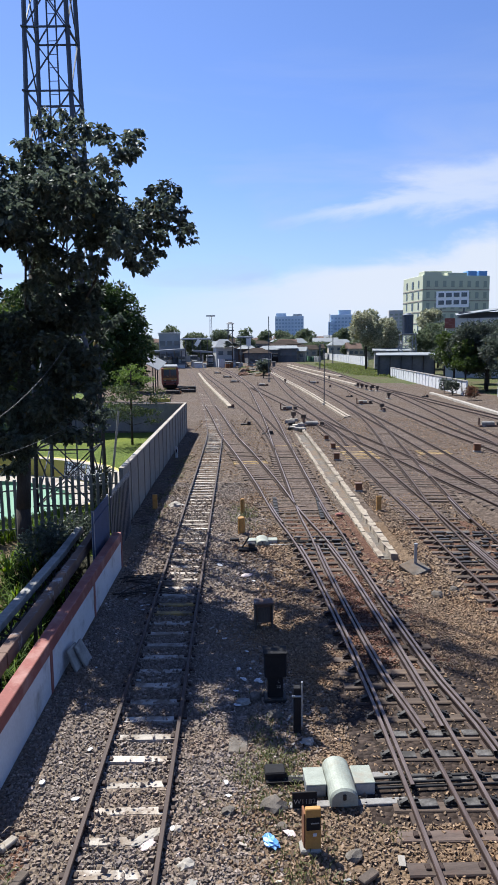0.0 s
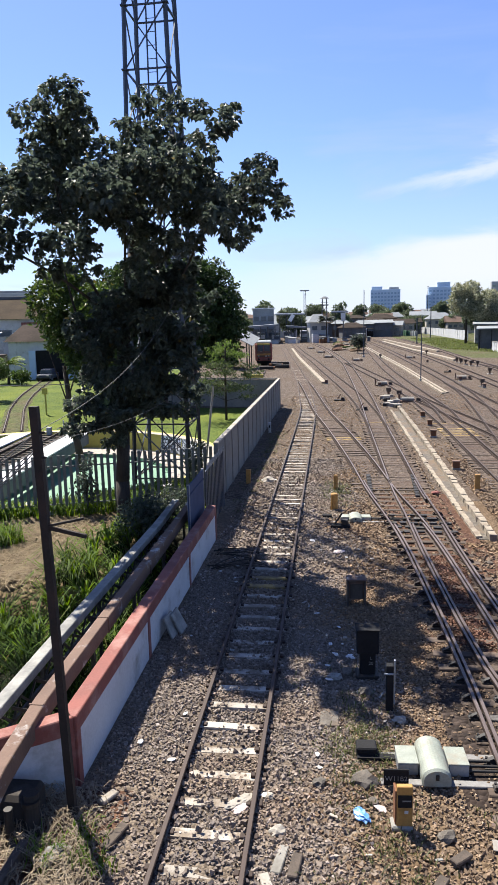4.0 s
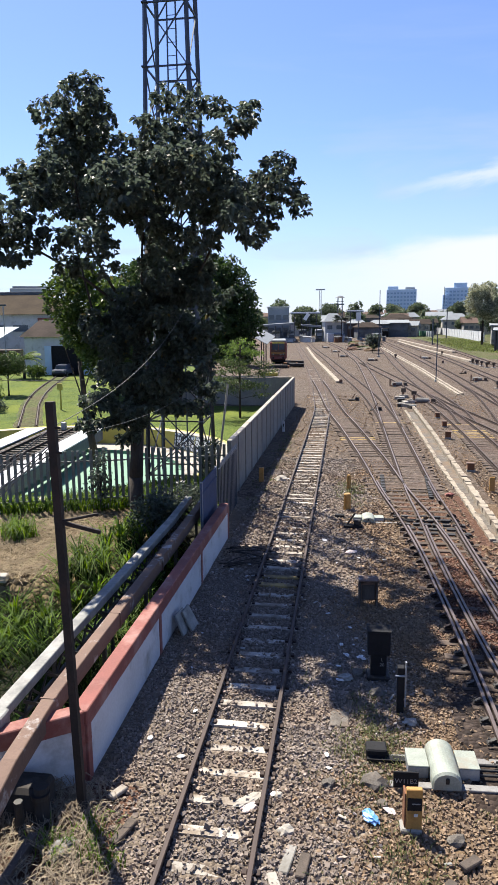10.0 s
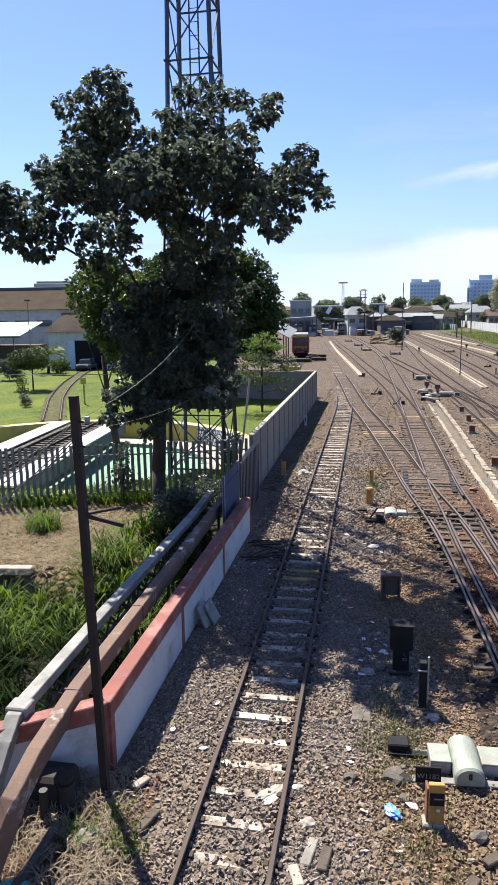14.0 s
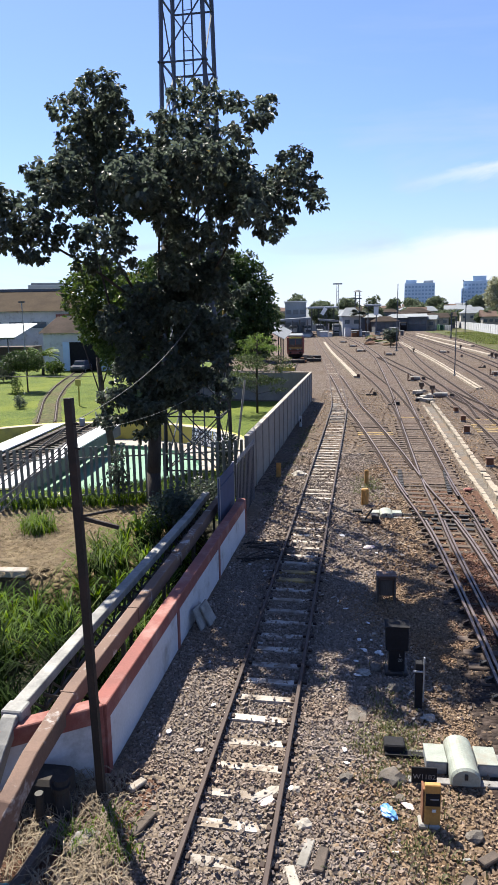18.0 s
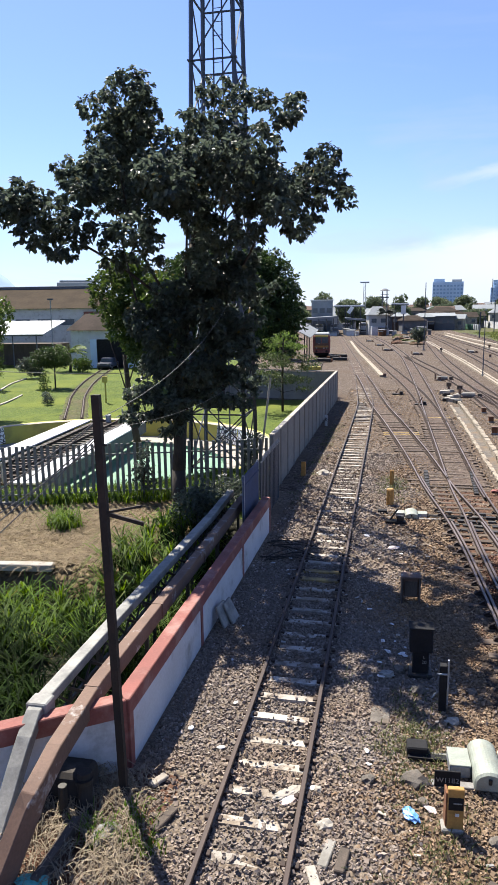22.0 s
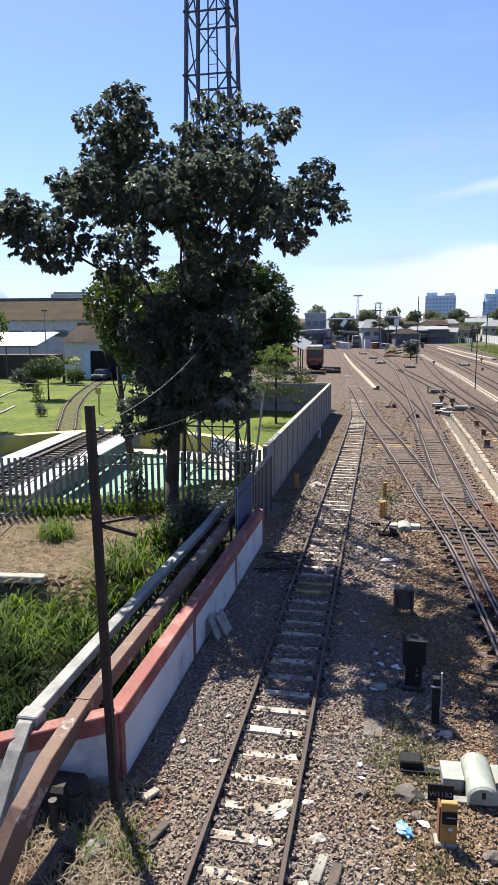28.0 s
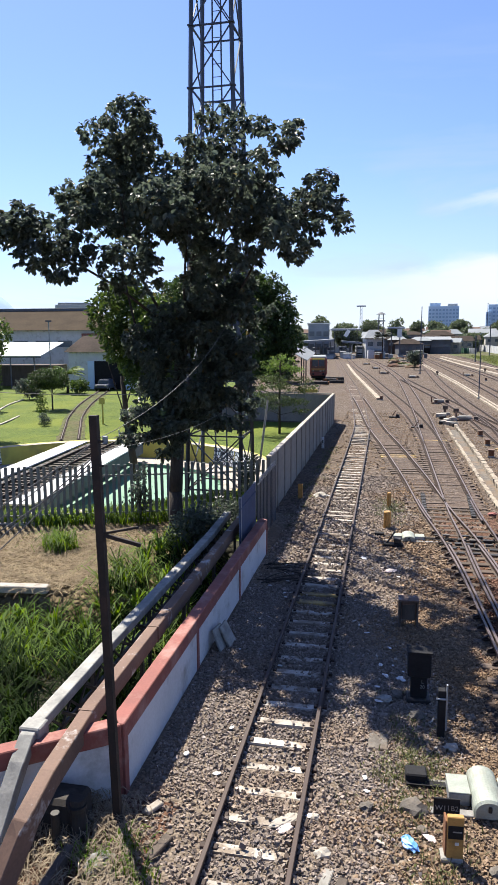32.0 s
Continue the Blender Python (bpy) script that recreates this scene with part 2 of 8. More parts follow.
M_BALLAST = gravel_mat("ballast", [(0.0, (0.071, 0.054, 0.041)), (0.5, (0.142, 0.111, 0.085)), (1.0, (0.237, 0.192, 0.152))], 0.05, (0.114, 0.088, 0.065), 0.35, 0.9, (0.127, 0.097, 0.071))
M_BALLAST_B = gravel_mat("ballast_brown", [(0.0, (0.058, 0.038, 0.024)), (0.5, (0.116, 0.079, 0.048)), (1.0, (0.189, 0.134, 0.086))], 0.05, (0.103, 0.066, 0.038), 0.35, 0.9, (0.116, 0.072, 0.040))
M_OILY = gravel_mat("ballast_oily", [(0.0, (0.039, 0.019, 0.013)), (0.5, (0.079, 0.040, 0.026)), (1.0, (0.136, 0.076, 0.050))], 0.06, (0.080, 0.040, 0.024), 0.5, 0.9, (0.106, 0.058, 0.037))
M_YARD = gravel_mat("yard_gravel", [(0.0, (0.040, 0.029, 0.022)), (0.5, (0.081, 0.061, 0.047)), (1.0, (0.158, 0.124, 0.101))], 0.11, (0.084, 0.059, 0.042), 0.16, 1.0, (0.104, 0.078, 0.055))
M_SOIL = gravel_mat("dry_soil", [(0.0, (0.056, 0.038, 0.019)), (1.0, (0.170, 0.128, 0.068))], 0.16, (0.096, 0.067, 0.034), 0.9, 1.0, (0.186, 0.141, 0.077))
M_POLE = mat_of("pole_iron", (0.022, 0.016, 0.014), (0.011, 0.009, 0.008), rough=0.75, metal=0.1, scale=3, fine=30, bump=0.2, stain=(0.039, 0.022, 0.016), stain_scale=1.5)
# Mud taken near black to hold the deep shade between tufts
M_DITCH = gravel_mat("shaded_ditch_mud", [(0.0, (0.013, 0.013, 0.008)), (1.0, (0.035, 0.032, 0.022))], 0.2, (0.022, 0.022, 0.013), 0.5, 0.6)
M_RAILTOP_RUST = mat_of("rail_head_rusty", (0.052, 0.031, 0.025), (0.030, 0.018, 0.015), rough=0.7, scale=1.5, fine=30, bump=0.03, bump_size=0.002, stretch=(1, 0.1, 1))
M_GREASE = gravel_mat("greasy_ballast", [(0.0, (0.016, 0.012, 0.010)), (0.5, (0.031, 0.022, 0.018)), (1.0, (0.060, 0.044, 0.036))], 0.09, (0.034, 0.023, 0.018), 0.6, 0.9)
M_LAWN = gravel_mat("lawn", [(0.0, (0.035, 0.061, 0.007)), (0.6, (0.066, 0.098, 0.012)), (1.0, (0.112, 0.138, 0.022))], 0.09, (0.112, 0.136, 0.014), 0.16, 0.9, (0.030, 0.054, 0.005))
M_VERGE = gravel_mat("verge_grass", [(0.0, (0.034, 0.049, 0.012)), (1.0, (0.083, 0.093, 0.029))], 0.3, (0.083, 0.066, 0.037), 0.12, 0.9)
M_FAR = gravel_mat("far_ground", [(0.0, (0.043, 0.058, 0.029)), (1.0, (0.101, 0.101, 0.065))], 6.0, (0.072, 0.072, 0.050), 0.01, 0.3)
M_ROCK = mat_of("rough_rock", (0.144, 0.128, 0.112), (0.061, 0.053, 0.045), rough=0.92, scale=5, fine=60, bump=0.2, stain=(0.137, 0.097, 0.065), stain_scale=0.45, stain_at=(0.5, 0.62), spec=0.25)


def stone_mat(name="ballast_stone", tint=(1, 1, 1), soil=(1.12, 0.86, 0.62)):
    """Crushed stone: each stone its own tone, with soil-stained patches."""
    m = bpy.data.materials.new(name)
    m.use_nodes = True
    nt = m.node_tree
    n, l = nt.nodes, nt.links
    geo = n.new("ShaderNodeNewGeometry")
    col = ramp_of(nt, geo.outputs["Random Per Island"], [(p, tuple(a * b for a, b in zip(c, tint))) for p, c in ((0.0, (0.122, 0.101, 0.082)), (0.5, (0.176, 0.146, 0.118)), (0.9, (0.236, 0.197, 0.162)), (0.99, (0.30, 0.26, 0.22)), (1.0, (0.46, 0.41, 0.37)))])
    nz = n.new("ShaderNodeTexNoise")
    nz.inputs["Scale"].default_value, nz.inputs["Detail"].default_value = 0.42, 6
    l.new(geo.outputs["Position"], nz.inputs["Vector"])
    mr = n.new("ShaderNodeMapRange")
    mr.inputs["From Min"].default_value, mr.inputs["From Max"].default_value, mr.inputs["To Max"].default_value = 0.46, 0.62, 0.75
    l.new(nz.outputs["Fac"], mr.inputs["Value"])
    mx = n.new("ShaderNodeMix")
    mx.data_type, mx.blend_type = "RGBA", "MULTIPLY"
    l.new(mr.outputs["Result"], mx.inputs["Factor"])
    l.new(col, mx.inputs["A"])
    mx.inputs["B"].default_value = (*soil, 1)
    l.new(mx.outputs["Result"], n["Principled BSDF"].inputs["Base Color"])
    n["Principled BSDF"].inputs["Roughness"].default_value = 0.9
    return m


M_STONE = stone_mat("ballast_stone", (0.98, 0.955, 0.985), (1.03, 0.90, 0.75))
M_STONE_B = stone_mat("ballast_stone_brown", (0.93, 0.775, 0.615), (1.03, 0.90, 0.72))
M_STONE_R = stone_mat("ballast_stone_rust", (0.64, 0.36, 0.26))
M_RAIL = mat_of("rail_steel_rusty", (0.041, 0.023, 0.018), (0.020, 0.012, 0.009), rough=0.75, metal=0.1, scale=2, fine=30, bump=0.1, bump_size=0.003)
M_RAILTOP = mat_of("rail_head_worn", (0.157, 0.126, 0.118), (0.076, 0.054, 0.047), rough=0.5, metal=0.35, scale=1.5, fine=30, bump=0.03, bump_size=0.002, stretch=(1, 0.1, 1))
M_SLEEPER_C = mat_of("sleeper_concrete", (0.408, 0.372, 0.329), (0.267, 0.239, 0.204), rough=0.9, scale=4, fine=50, random_amount=0.25, stain=(0.169, 0.134, 0.102), stain_scale=2.2, stain_at=(0.46, 0.6))
M_SLEEPER_W = mat_of("sleeper_wood", (0.092, 0.066, 0.050), (0.046, 0.034, 0.027), rough=0.9, scale=3, fine=40, random_amount=0.3, stretch=(0.3, 3, 1))
M_SLEEPER_Y = mat_of("sleeper_yellow", (0.37, 0.25, 0.085), (0.23, 0.165, 0.07), rough=0.85, scale=4, fine=30, random_amount=0.25, stain=(0.11, 0.08, 0.05), stain_scale=2.4, stain_at=(0.46, 0.62))
M_BED = gravel_mat("track_bed", [(0.0, (0.041, 0.030, 0.024)), (0.5, (0.083, 0.062, 0.051)), (1.0, (0.148, 0.117, 0.095))], 0.11, (0.081, 0.054, 0.043), 0.3, 0.9, (0.114, 0.089, 0.070))
M_TIMBER = mat_of("switch_timber", (0.108, 0.080, 0.066), (0.050, 0.036, 0.031), rough=0.9, scale=3, fine=40, random_amount=0.22, stain=(0.095, 0.055, 0.040), stain_scale=1.2, stain_at=(0.5, 0.66), stretch=(0.3, 3, 1))
M_PLATE = mat_of("slide_plate_steel", (0.125, 0.118, 0.112), (0.045, 0.04, 0.037), rough=0.8, metal=0.1, scale=4, fine=30, bump=0.05, stain=(0.03, 0.027, 0.025), stain_scale=2.5, stain_at=(0.45, 0.6))
M_TROUGH = mat_of("trough_concrete", (0.315, 0.272, 0.215), (0.205, 0.172, 0.132), rough=0.9, scale=2.5, fine=25, stain=(0.141, 0.108, 0.082), stain_scale=1.6, stain_at=(0.48, 0.66))
M_RUST = mat_of("rust_orange", (0.216, 0.094, 0.040), (0.122, 0.054, 0.029), rough=0.9, scale=3, fine=40)
M_CONC = mat_of("concrete", (0.296, 0.285, 0.262), (0.205, 0.194, 0.176), rough=0.9, scale=1.5, fine=25, stain=(0.125, 0.114, 0.096), stain_scale=0.9)
M_CONC_PALE = mat_of("concrete_pale", (0.331, 0.305, 0.271), (0.251, 0.226, 0.191), rough=0.9, scale=2, fine=25, stain=(0.171, 0.141, 0.110), stain_scale=0.7)
M_PANEL = mat_of("wall_panel", (0.214, 0.203, 0.184), (0.152, 0.144, 0.130), rough=0.9, scale=1.2, fine=18, stain=(0.136, 0.132, 0.123), stain_scale=1.3, random_amount=0.08, stretch=(1, 1, 0.35))
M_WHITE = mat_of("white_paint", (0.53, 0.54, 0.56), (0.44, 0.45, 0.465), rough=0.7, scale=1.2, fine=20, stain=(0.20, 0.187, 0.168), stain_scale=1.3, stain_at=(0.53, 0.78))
M_RED = mat_of("red_paint", (0.214, 0.068, 0.055), (0.162, 0.055, 0.045), rough=0.8, scale=2.5, fine=25, stain=(0.279, 0.152, 0.130), stain_scale=1.7, stain_at=(0.49, 0.70))
M_BROWN = mat_of("brown_paint", (0.142, 0.086, 0.062), (0.102, 0.062, 0.046), rough=0.8, scale=2, fine=25, stain=(0.34, 0.315, 0.30), stain_scale=1.9, stain_at=(0.575, 0.66))
M_GREY = mat_of("grey_paint", (0.271, 0.265, 0.247), (0.194, 0.191, 0.178), rough=0.75, scale=2, fine=25, stain=(0.130, 0.130, 0.124), stain_scale=2.2, stain_at=(0.44, 0.64))
M_DARK = mat_of("dark_iron", (0.028, 0.025, 0.024), (0.015, 0.014, 0.013), rough=0.6, metal=0.2, scale=4, fine=30, bump=0.1)
M_BLACK = mat_of("black_paint", (0.014, 0.014, 0.016), (0.008, 0.008, 0.009), rough=0.8, spec=0.2, scale=4, fine=30)
M_GALV = mat_of("galvanised", (0.288, 0.302, 0.324), (0.202, 0.216, 0.238), rough=0.5, metal=0.4, scale=3, fine=30, bump=0.05)
M_TOWER = mat_of("tower_steel", (0.060, 0.075, 0.102), (0.045, 0.056, 0.078), rough=0.55, metal=0.3, scale=2, fine=20, bump=0.03)
# Darker tone for the leg feet and the two lowest bays
M_TOWER_LOW = mat_of("tower_dark", (0.030, 0.026, 0.026), (0.018, 0.016, 0.017), rough=0.8, scale=2, fine=20, bump=0.03)
M_SILVER = mat_of("machine_silver", (0.270, 0.295, 0.254), (0.190, 0.206, 0.177), rough=0.6, metal=0.1, scale=5, fine=40, bump=0.05, stain=(0.219, 0.202, 0.162), stain_scale=3)
M_YELLOW = mat_of("yellow_paint", (0.395, 0.215, 0.058), (0.29, 0.155, 0.044), rough=0.6, scale=5, fine=30, stain=(0.185, 0.111, 0.031), stain_scale=4)
M_PITYEL = mat_of("pit_yellow", (0.440, 0.376, 0.080), (0.368, 0.312, 0.072), rough=0.75, scale=1, fine=12, stain=(0.256, 0.224, 0.072), stain_scale=0.8)
M_MINT = mat_of("mint_floor", (0.118, 0.245, 0.162), (0.098, 0.211, 0.139), rough=0.7, scale=0.5, fine=10, stain=(0.083, 0.176, 0.113), stain_scale=0.4)
M_BLUEGATE = mat_of("gate_blue", (0.054, 0.072, 0.137), (0.036, 0.050, 0.094), rough=0.85, scale=2, fine=15, bump=0.05)
M_PICKET = mat_of("picket_grey", (0.156, 0.163, 0.146), (0.109, 0.112, 0.102), rough=0.8, scale=2, fine=20, random_amount=0.12)
M_WOODOLD = mat_of("old_timber", (0.094, 0.072, 0.058), (0.050, 0.040, 0.032), rough=0.9, scale=3, fine=40, stretch=(1, 1, 0.2))
M_BARK = mat_of("bark", (0.05, 0.04, 0.032), (0.026, 0.021, 0.018), rough=0.95, scale=4, fine=25, bump=0.6, bump_size=0.04, stretch=(1, 1, 0.3))
M_BLUE = mat_of("blue_plastic", (0.06, 0.20, 0.50), (0.20, 0.37, 0.60), rough=0.4, scale=9, fine=30)
M_TEAL = mat_of("teal_plastic", (0.06, 0.29, 0.27), (0.13, 0.38, 0.35), rough=0.4, scale=9, fine=30)
M_ROOF_BROWN = mat_of("roof_brown", (0.064, 0.050, 0.036), (0.044, 0.035, 0.027), rough=1.0, spec=0.04, scale=0.4, fine=3)
M_ROOF_DARK = mat_of("roof_dark", (0.060, 0.048, 0.042), (0.035, 0.030, 0.026), rough=1.0, spec=0.03, scale=0.4, fine=3)
M_ROOF_GREY = mat_of("roof_grey", (0.240, 0.256, 0.272), (0.176, 0.192, 0.208), rough=0.95, spec=0.12, scale=0.3, fine=3)
M_ROOF_WHITE = mat_of("roof_white", (0.624, 0.632, 0.640), (0.528, 0.536, 0.552), rough=0.6, scale=0.4, fine=3)
M_WALL_FAR = mat_of("wall_far", (0.416, 0.424, 0.424), (0.336, 0.344, 0.352), rough=0.8, scale=0.3, fine=3)
M_WALL_DARK = mat_of("wall_dark", (0.112, 0.120, 0.136), (0.068, 0.076, 0.088), rough=0.8, scale=0.3, fine=3)
M_GREENB = mat_of("office_green", (0.504, 0.531, 0.403), (0.450, 0.476, 0.363), rough=0.8, scale=0.1, fine=2)
M_GLASS_FAR = mat_of("window_glass", (0.10, 0.125, 0.15), (0.07, 0.09, 0.11), rough=0.12, scale=0.5, fine=4, bump=0)
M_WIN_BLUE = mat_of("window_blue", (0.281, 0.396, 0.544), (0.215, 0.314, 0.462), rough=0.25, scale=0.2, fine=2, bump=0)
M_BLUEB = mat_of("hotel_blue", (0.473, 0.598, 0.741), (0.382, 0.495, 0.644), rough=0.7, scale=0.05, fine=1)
M_LEAF = leaf_mat("leaf_dark", (0.032, 0.042, 0.034), (0.064, 0.080, 0.062), 0.36, 0.48, 0.33)
# Leaf colour paled to imitate distance haze on far trees
M_LEAF_HAZE = leaf_mat("leaf_haze", (0.06, 0.08, 0.05), (0.125, 0.155, 0.09), 0.3)
M_WIN_SOFT = mat_of("window_dim", (0.27, 0.31, 0.26), (0.22, 0.26, 0.22), rough=0.3, scale=0.3, fine=3, bump=0)
M_LEAF_DOME = leaf_mat("leaf_dome", (0.013, 0.027, 0.009), (0.040, 0.068, 0.020), 0.25, 0.5)
# Near-black gravel colour for the painted shadow along far rails
M_RAILSHADE = gravel_mat("rail_shadow", [(0.0, (0.013, 0.009, 0.008)), (0.5, (0.026, 0.017, 0.014)), (1.0, (0.045, 0.032, 0.026))], 0.09, (0.030, 0.019, 0.016), 0.6, 0.9)
M_LEAF2 = leaf_mat("leaf_mid", (0.023, 0.042, 0.011), (0.056, 0.089, 0.021))
M_LEAF_YOUNG = leaf_mat("leaf_young", (0.028, 0.043, 0.018), (0.060, 0.082, 0.032))
M_LEAF3 = leaf_mat("leaf_fresh", (0.050, 0.089, 0.019), (0.108, 0.163, 0.043))
M_WEED = leaf_mat("dull_weed", (0.045, 0.055, 0.02), (0.10, 0.11, 0.04), 0.3)
M_BLADE = leaf_mat("grass_blade", (0.024, 0.052, 0.006), (0.100, 0.168, 0.020), 0.4, 0.65)
M_VERGEBLADE = leaf_mat("verge_blade", (0.050, 0.068, 0.016), (0.125, 0.155, 0.045), 0.3, 0.7)
# Dark green blades, taken near black to carry the ditch's shade
M_BLADE_SHADE = leaf_mat("shaded_blade", (0.005, 0.011, 0.0028), (0.019, 0.038, 0.007), 0.25, 0.75, 0.08)
M_STRAW = mat_of("dry_straw", (0.265, 0.215, 0.152), (0.145, 0.110, 0.072), rough=0.9, scale=4, fine=30, bump=0)
M_BANKSTRAW = mat_of("bank_straw", (0.235, 0.180, 0.108), (0.105, 0.075, 0.043), rough=0.9, scale=4, fine=30, bump=0)


# ---- building helpers ----
def np_mesh(name, verts, faces, material, parent=None, smooth=False, label="", slots=None, mat_index=None):
    me = bpy.data.meshes.new(name)
    verts = np.asarray(verts, np.float32).reshape(-1, 3)
    faces = np.asarray(faces, np.int32)
    k = faces.shape[1]
    me.vertices.add(len(verts))
    me.vertices.foreach_set("co", verts.ravel())
    me.loops.add(faces.size)
    me.loops.foreach_set("vertex_index", faces.ravel())
    me.polygons.add(len(faces))
    me.polygons.foreach_set("loop_start", np.arange(0, faces.size, k, dtype=np.int32))
    me.polygons.foreach_set("use_smooth", np.full(len(faces), smooth))
    for m in slots or [material]:
        me.materials.append(m)
    if mat_index is not None:
        me.polygons.foreach_set("material_index", np.asarray(mat_index, np.int32))
    me.update(calc_edges=True)
    me.validate()
    ob = new(name, me)
    if parent:
        ob.parent = parent
    if label:
        ob["label"] = label
    return ob


def part(name, bm, material, parent=None, label="", smooth=False, normals=True):
    if normals:
        bmesh.ops.recalc_face_normals(bm, faces=bm.faces[:])
    me = bpy.data.meshes.new(name)
    for f in bm.faces:
        f.smooth = smooth
    bm.to_mesh(me)
    bm.free()
    me.materials.append(material)
    ob = new(name, me)
    if parent:
        ob.parent = parent
    if label:
        ob["label"] = label
    return ob


def thing(name, label, category, group="", at=None, kind=""):
    ob = new(name)
    ob.empty_display_size = 0.2
    if at is not None:
        ob.matrix_basis = at
    return tagged(ob, label, category, group, kind)


def box(bm, c, s, m=None, bevel=0.0):
    r = bmesh.ops.create_cube(bm, size=1.0)
    vs = r["verts"]
    bmesh.ops.scale(bm, vec=s, verts=vs)
    if bevel:
        es = list({e for v in vs for e in v.link_edges})
        out = bmesh.ops.bevel(bm, geom=es, offset=bevel, segments=1, affect="EDGES")
        vs = list({v for f in out["faces"] for v in f.verts} | {v for v in vs if v.is_valid})
    bmesh.ops.translate(bm, vec=c, verts=vs)
    if m is not None:
        bmesh.ops.transform(bm, matrix=m, verts=vs)
    return vs


def boxed(c, s, m=None, bevel=0.0):
    bm = bmesh.new()
    box(bm, c, s, m, bevel)
    return bm


def tube(bm, p0, p1, r0, r1=None, seg=8):
    p0, p1 = Vector(p0), Vector(p1)
    d = p1 - p0
    r = bmesh.ops.create_cone(bm, cap_ends=True, segments=seg, radius1=r0, radius2=r0 if r1 is None else r1, depth=d.length)
    q = d.to_track_quat("Z", "Y").to_matrix().to_4x4()
    bmesh.ops.transform(bm, matrix=Matrix.Translation((p0 + p1) / 2) @ q, verts=r["verts"])
    return r["verts"]


def tubed(p0, p1, r0, r1=None, seg=8):
    bm = bmesh.new()
    tube(bm, p0, p1, r0, r1, seg)
    return bm


def bar(bm, p0, p1, w, h):
    """A square bar from point to point."""
    p0, p1 = Vector(p0), Vector(p1)
    d = p1 - p0
    r = bmesh.ops.create_cube(bm, size=1.0)
    bmesh.ops.scale(bm, vec=(w, h, d.length), verts=r["verts"])
    q = d.to_track_quat("Z", "Y").to_matrix().to_4x4()
    bmesh.ops.transform(bm, matrix=Matrix.Translation((p0 + p1) / 2) @ q, verts=r["verts"])


def barred(p0, p1, w, h):
    bm = bmesh.new()
    bar(bm, p0, p1, w, h)
    return bm


def prism(bm, pts, z0, z1):
    """An upright prism on a plan polygon."""
    lo = [bm.verts.new((x, y, z0)) for x, y in pts]
    hi = [bm.verts.new((x, y, z1)) for x, y in pts]
    bm.faces.new(lo[::-1])
    bm.faces.new(hi)
    for i in range(len(pts)):
        j = (i + 1) % len(pts)
        bm.faces.new((lo[i], lo[j], hi[j], hi[i]))


def spline(pts, step):
    """Points every `step` metres along a smooth curve through plan points."""
    p = np.array(pts, float)
    p = np.vstack([2 * p[0] - p[1], p, 2 * p[-1] - p[-2]])
    out = []
    for i in range(1, len(p) - 2):
        a, b, c, d = p[i - 1], p[i], p[i + 1], p[i + 2]
        for u in np.linspace(0, 1, max(4, int(np.linalg.norm(c - b) / 0.5)), endpoint=False):
            out.append(0.5 * (2 * b + (c - a) * u + (2 * a - 5 * b + 4 * c - d) * u**2 + (3 * b - a - 3 * c + d) * u**3))
    out = np.array(out + [p[-2]])
    s = np.r_[0, np.cumsum(np.linalg.norm(np.diff(out, axis=0), axis=1))]
    at = np.arange(0, s[-1], step)
    return np.stack([np.interp(at, s, out[:, k]) for k in range(out.shape[1])], 1)


def normals_2d(p):
    d = np.gradient(p[:, :2], axis=0)
    d /= np.linalg.norm(d, axis=1)[:, None]
    return np.stack([d[:, 1], -d[:, 0]], 1)


def sweep(name, path, offset, profile, material, parent=None, z=0.0, label="", closed=True, slots=None, index=None):
    """A profile (across, up) carried along a plan path, shifted sideways by offset."""
    nrm = normals_2d(path)
    n, k = len(path), len(profile)
    prof = np.array(profile, float)
    base = path[:, :2] + nrm * offset
    v = np.zeros((n, k, 3))
    v[:, :, :2] = base[:, None] + nrm[:, None] * prof[None, :, 0:1]
    v[:, :, 2] = prof[None, :, 1] + z + (path[:, 2:3] if path.shape[1] > 2 else 0)
    f, mi = [], []
    for j in range(k if closed else k - 1):
        j2 = (j + 1) % k
        a = np.arange(n - 1) * k
        f.append(np.stack([a + j, a + j2, a + k + j2, a + k + j], 1))
        mi.append(np.full(n - 1, index[j] if index else 0))
    if closed and k == 4:
        f.append(np.array([[3, 2, 1, 0], [(n - 1) * k, (n - 1) * k + 1, (n - 1) * k + 2, (n - 1) * k + 3]]))
        mi.append(np.zeros(2))
    return np_mesh(name, v, np.concatenate(f), material, parent, label=label, slots=slots, mat_index=np.concatenate(mi))


# ---- ground ----
PIT = (-15.6, 33.6)
PIT_R = 9.4


def smooth01(a, b, v):
    t = np.clip((v - a) / (b - a), 0, 1)
    return t * t * (3 - 2 * t)


def ground_height(x, y):
    """Height of the ground: level yard, the ditch behind the low wall, the pit."""
    x, y = np.asarray(x, float), np.asarray(y, float)
    z = 0.015 * np.sin(x * 1.3 + 0.4 * y) + 0.012 * np.sin(y * 0.9 - x * 0.7)
    edge = 9.2 + 0.75 * (x + 3.7)
    ditch = smooth01(-4.0, -4.3, x) * smooth01(edge - 0.1, edge + 0.5, y) * (1 - smooth01(15.6, 17.0, y + 0.18 * (x + 8) * (x > -8) * 0))
    gully = smooth01(-4.0, -4.3, x) * smooth01(-6.6, -5.4, x) * smooth01(9.6, 10.2, y) * (1 - smooth01(20.2, 21.5, y))
    z = z - 1.0 * np.maximum(ditch, gully * 0.9)
    r = np.hypot(x - PIT[0], y - PIT[1])
    return np.where(r < PIT_R + 0.25, -2.0, z)


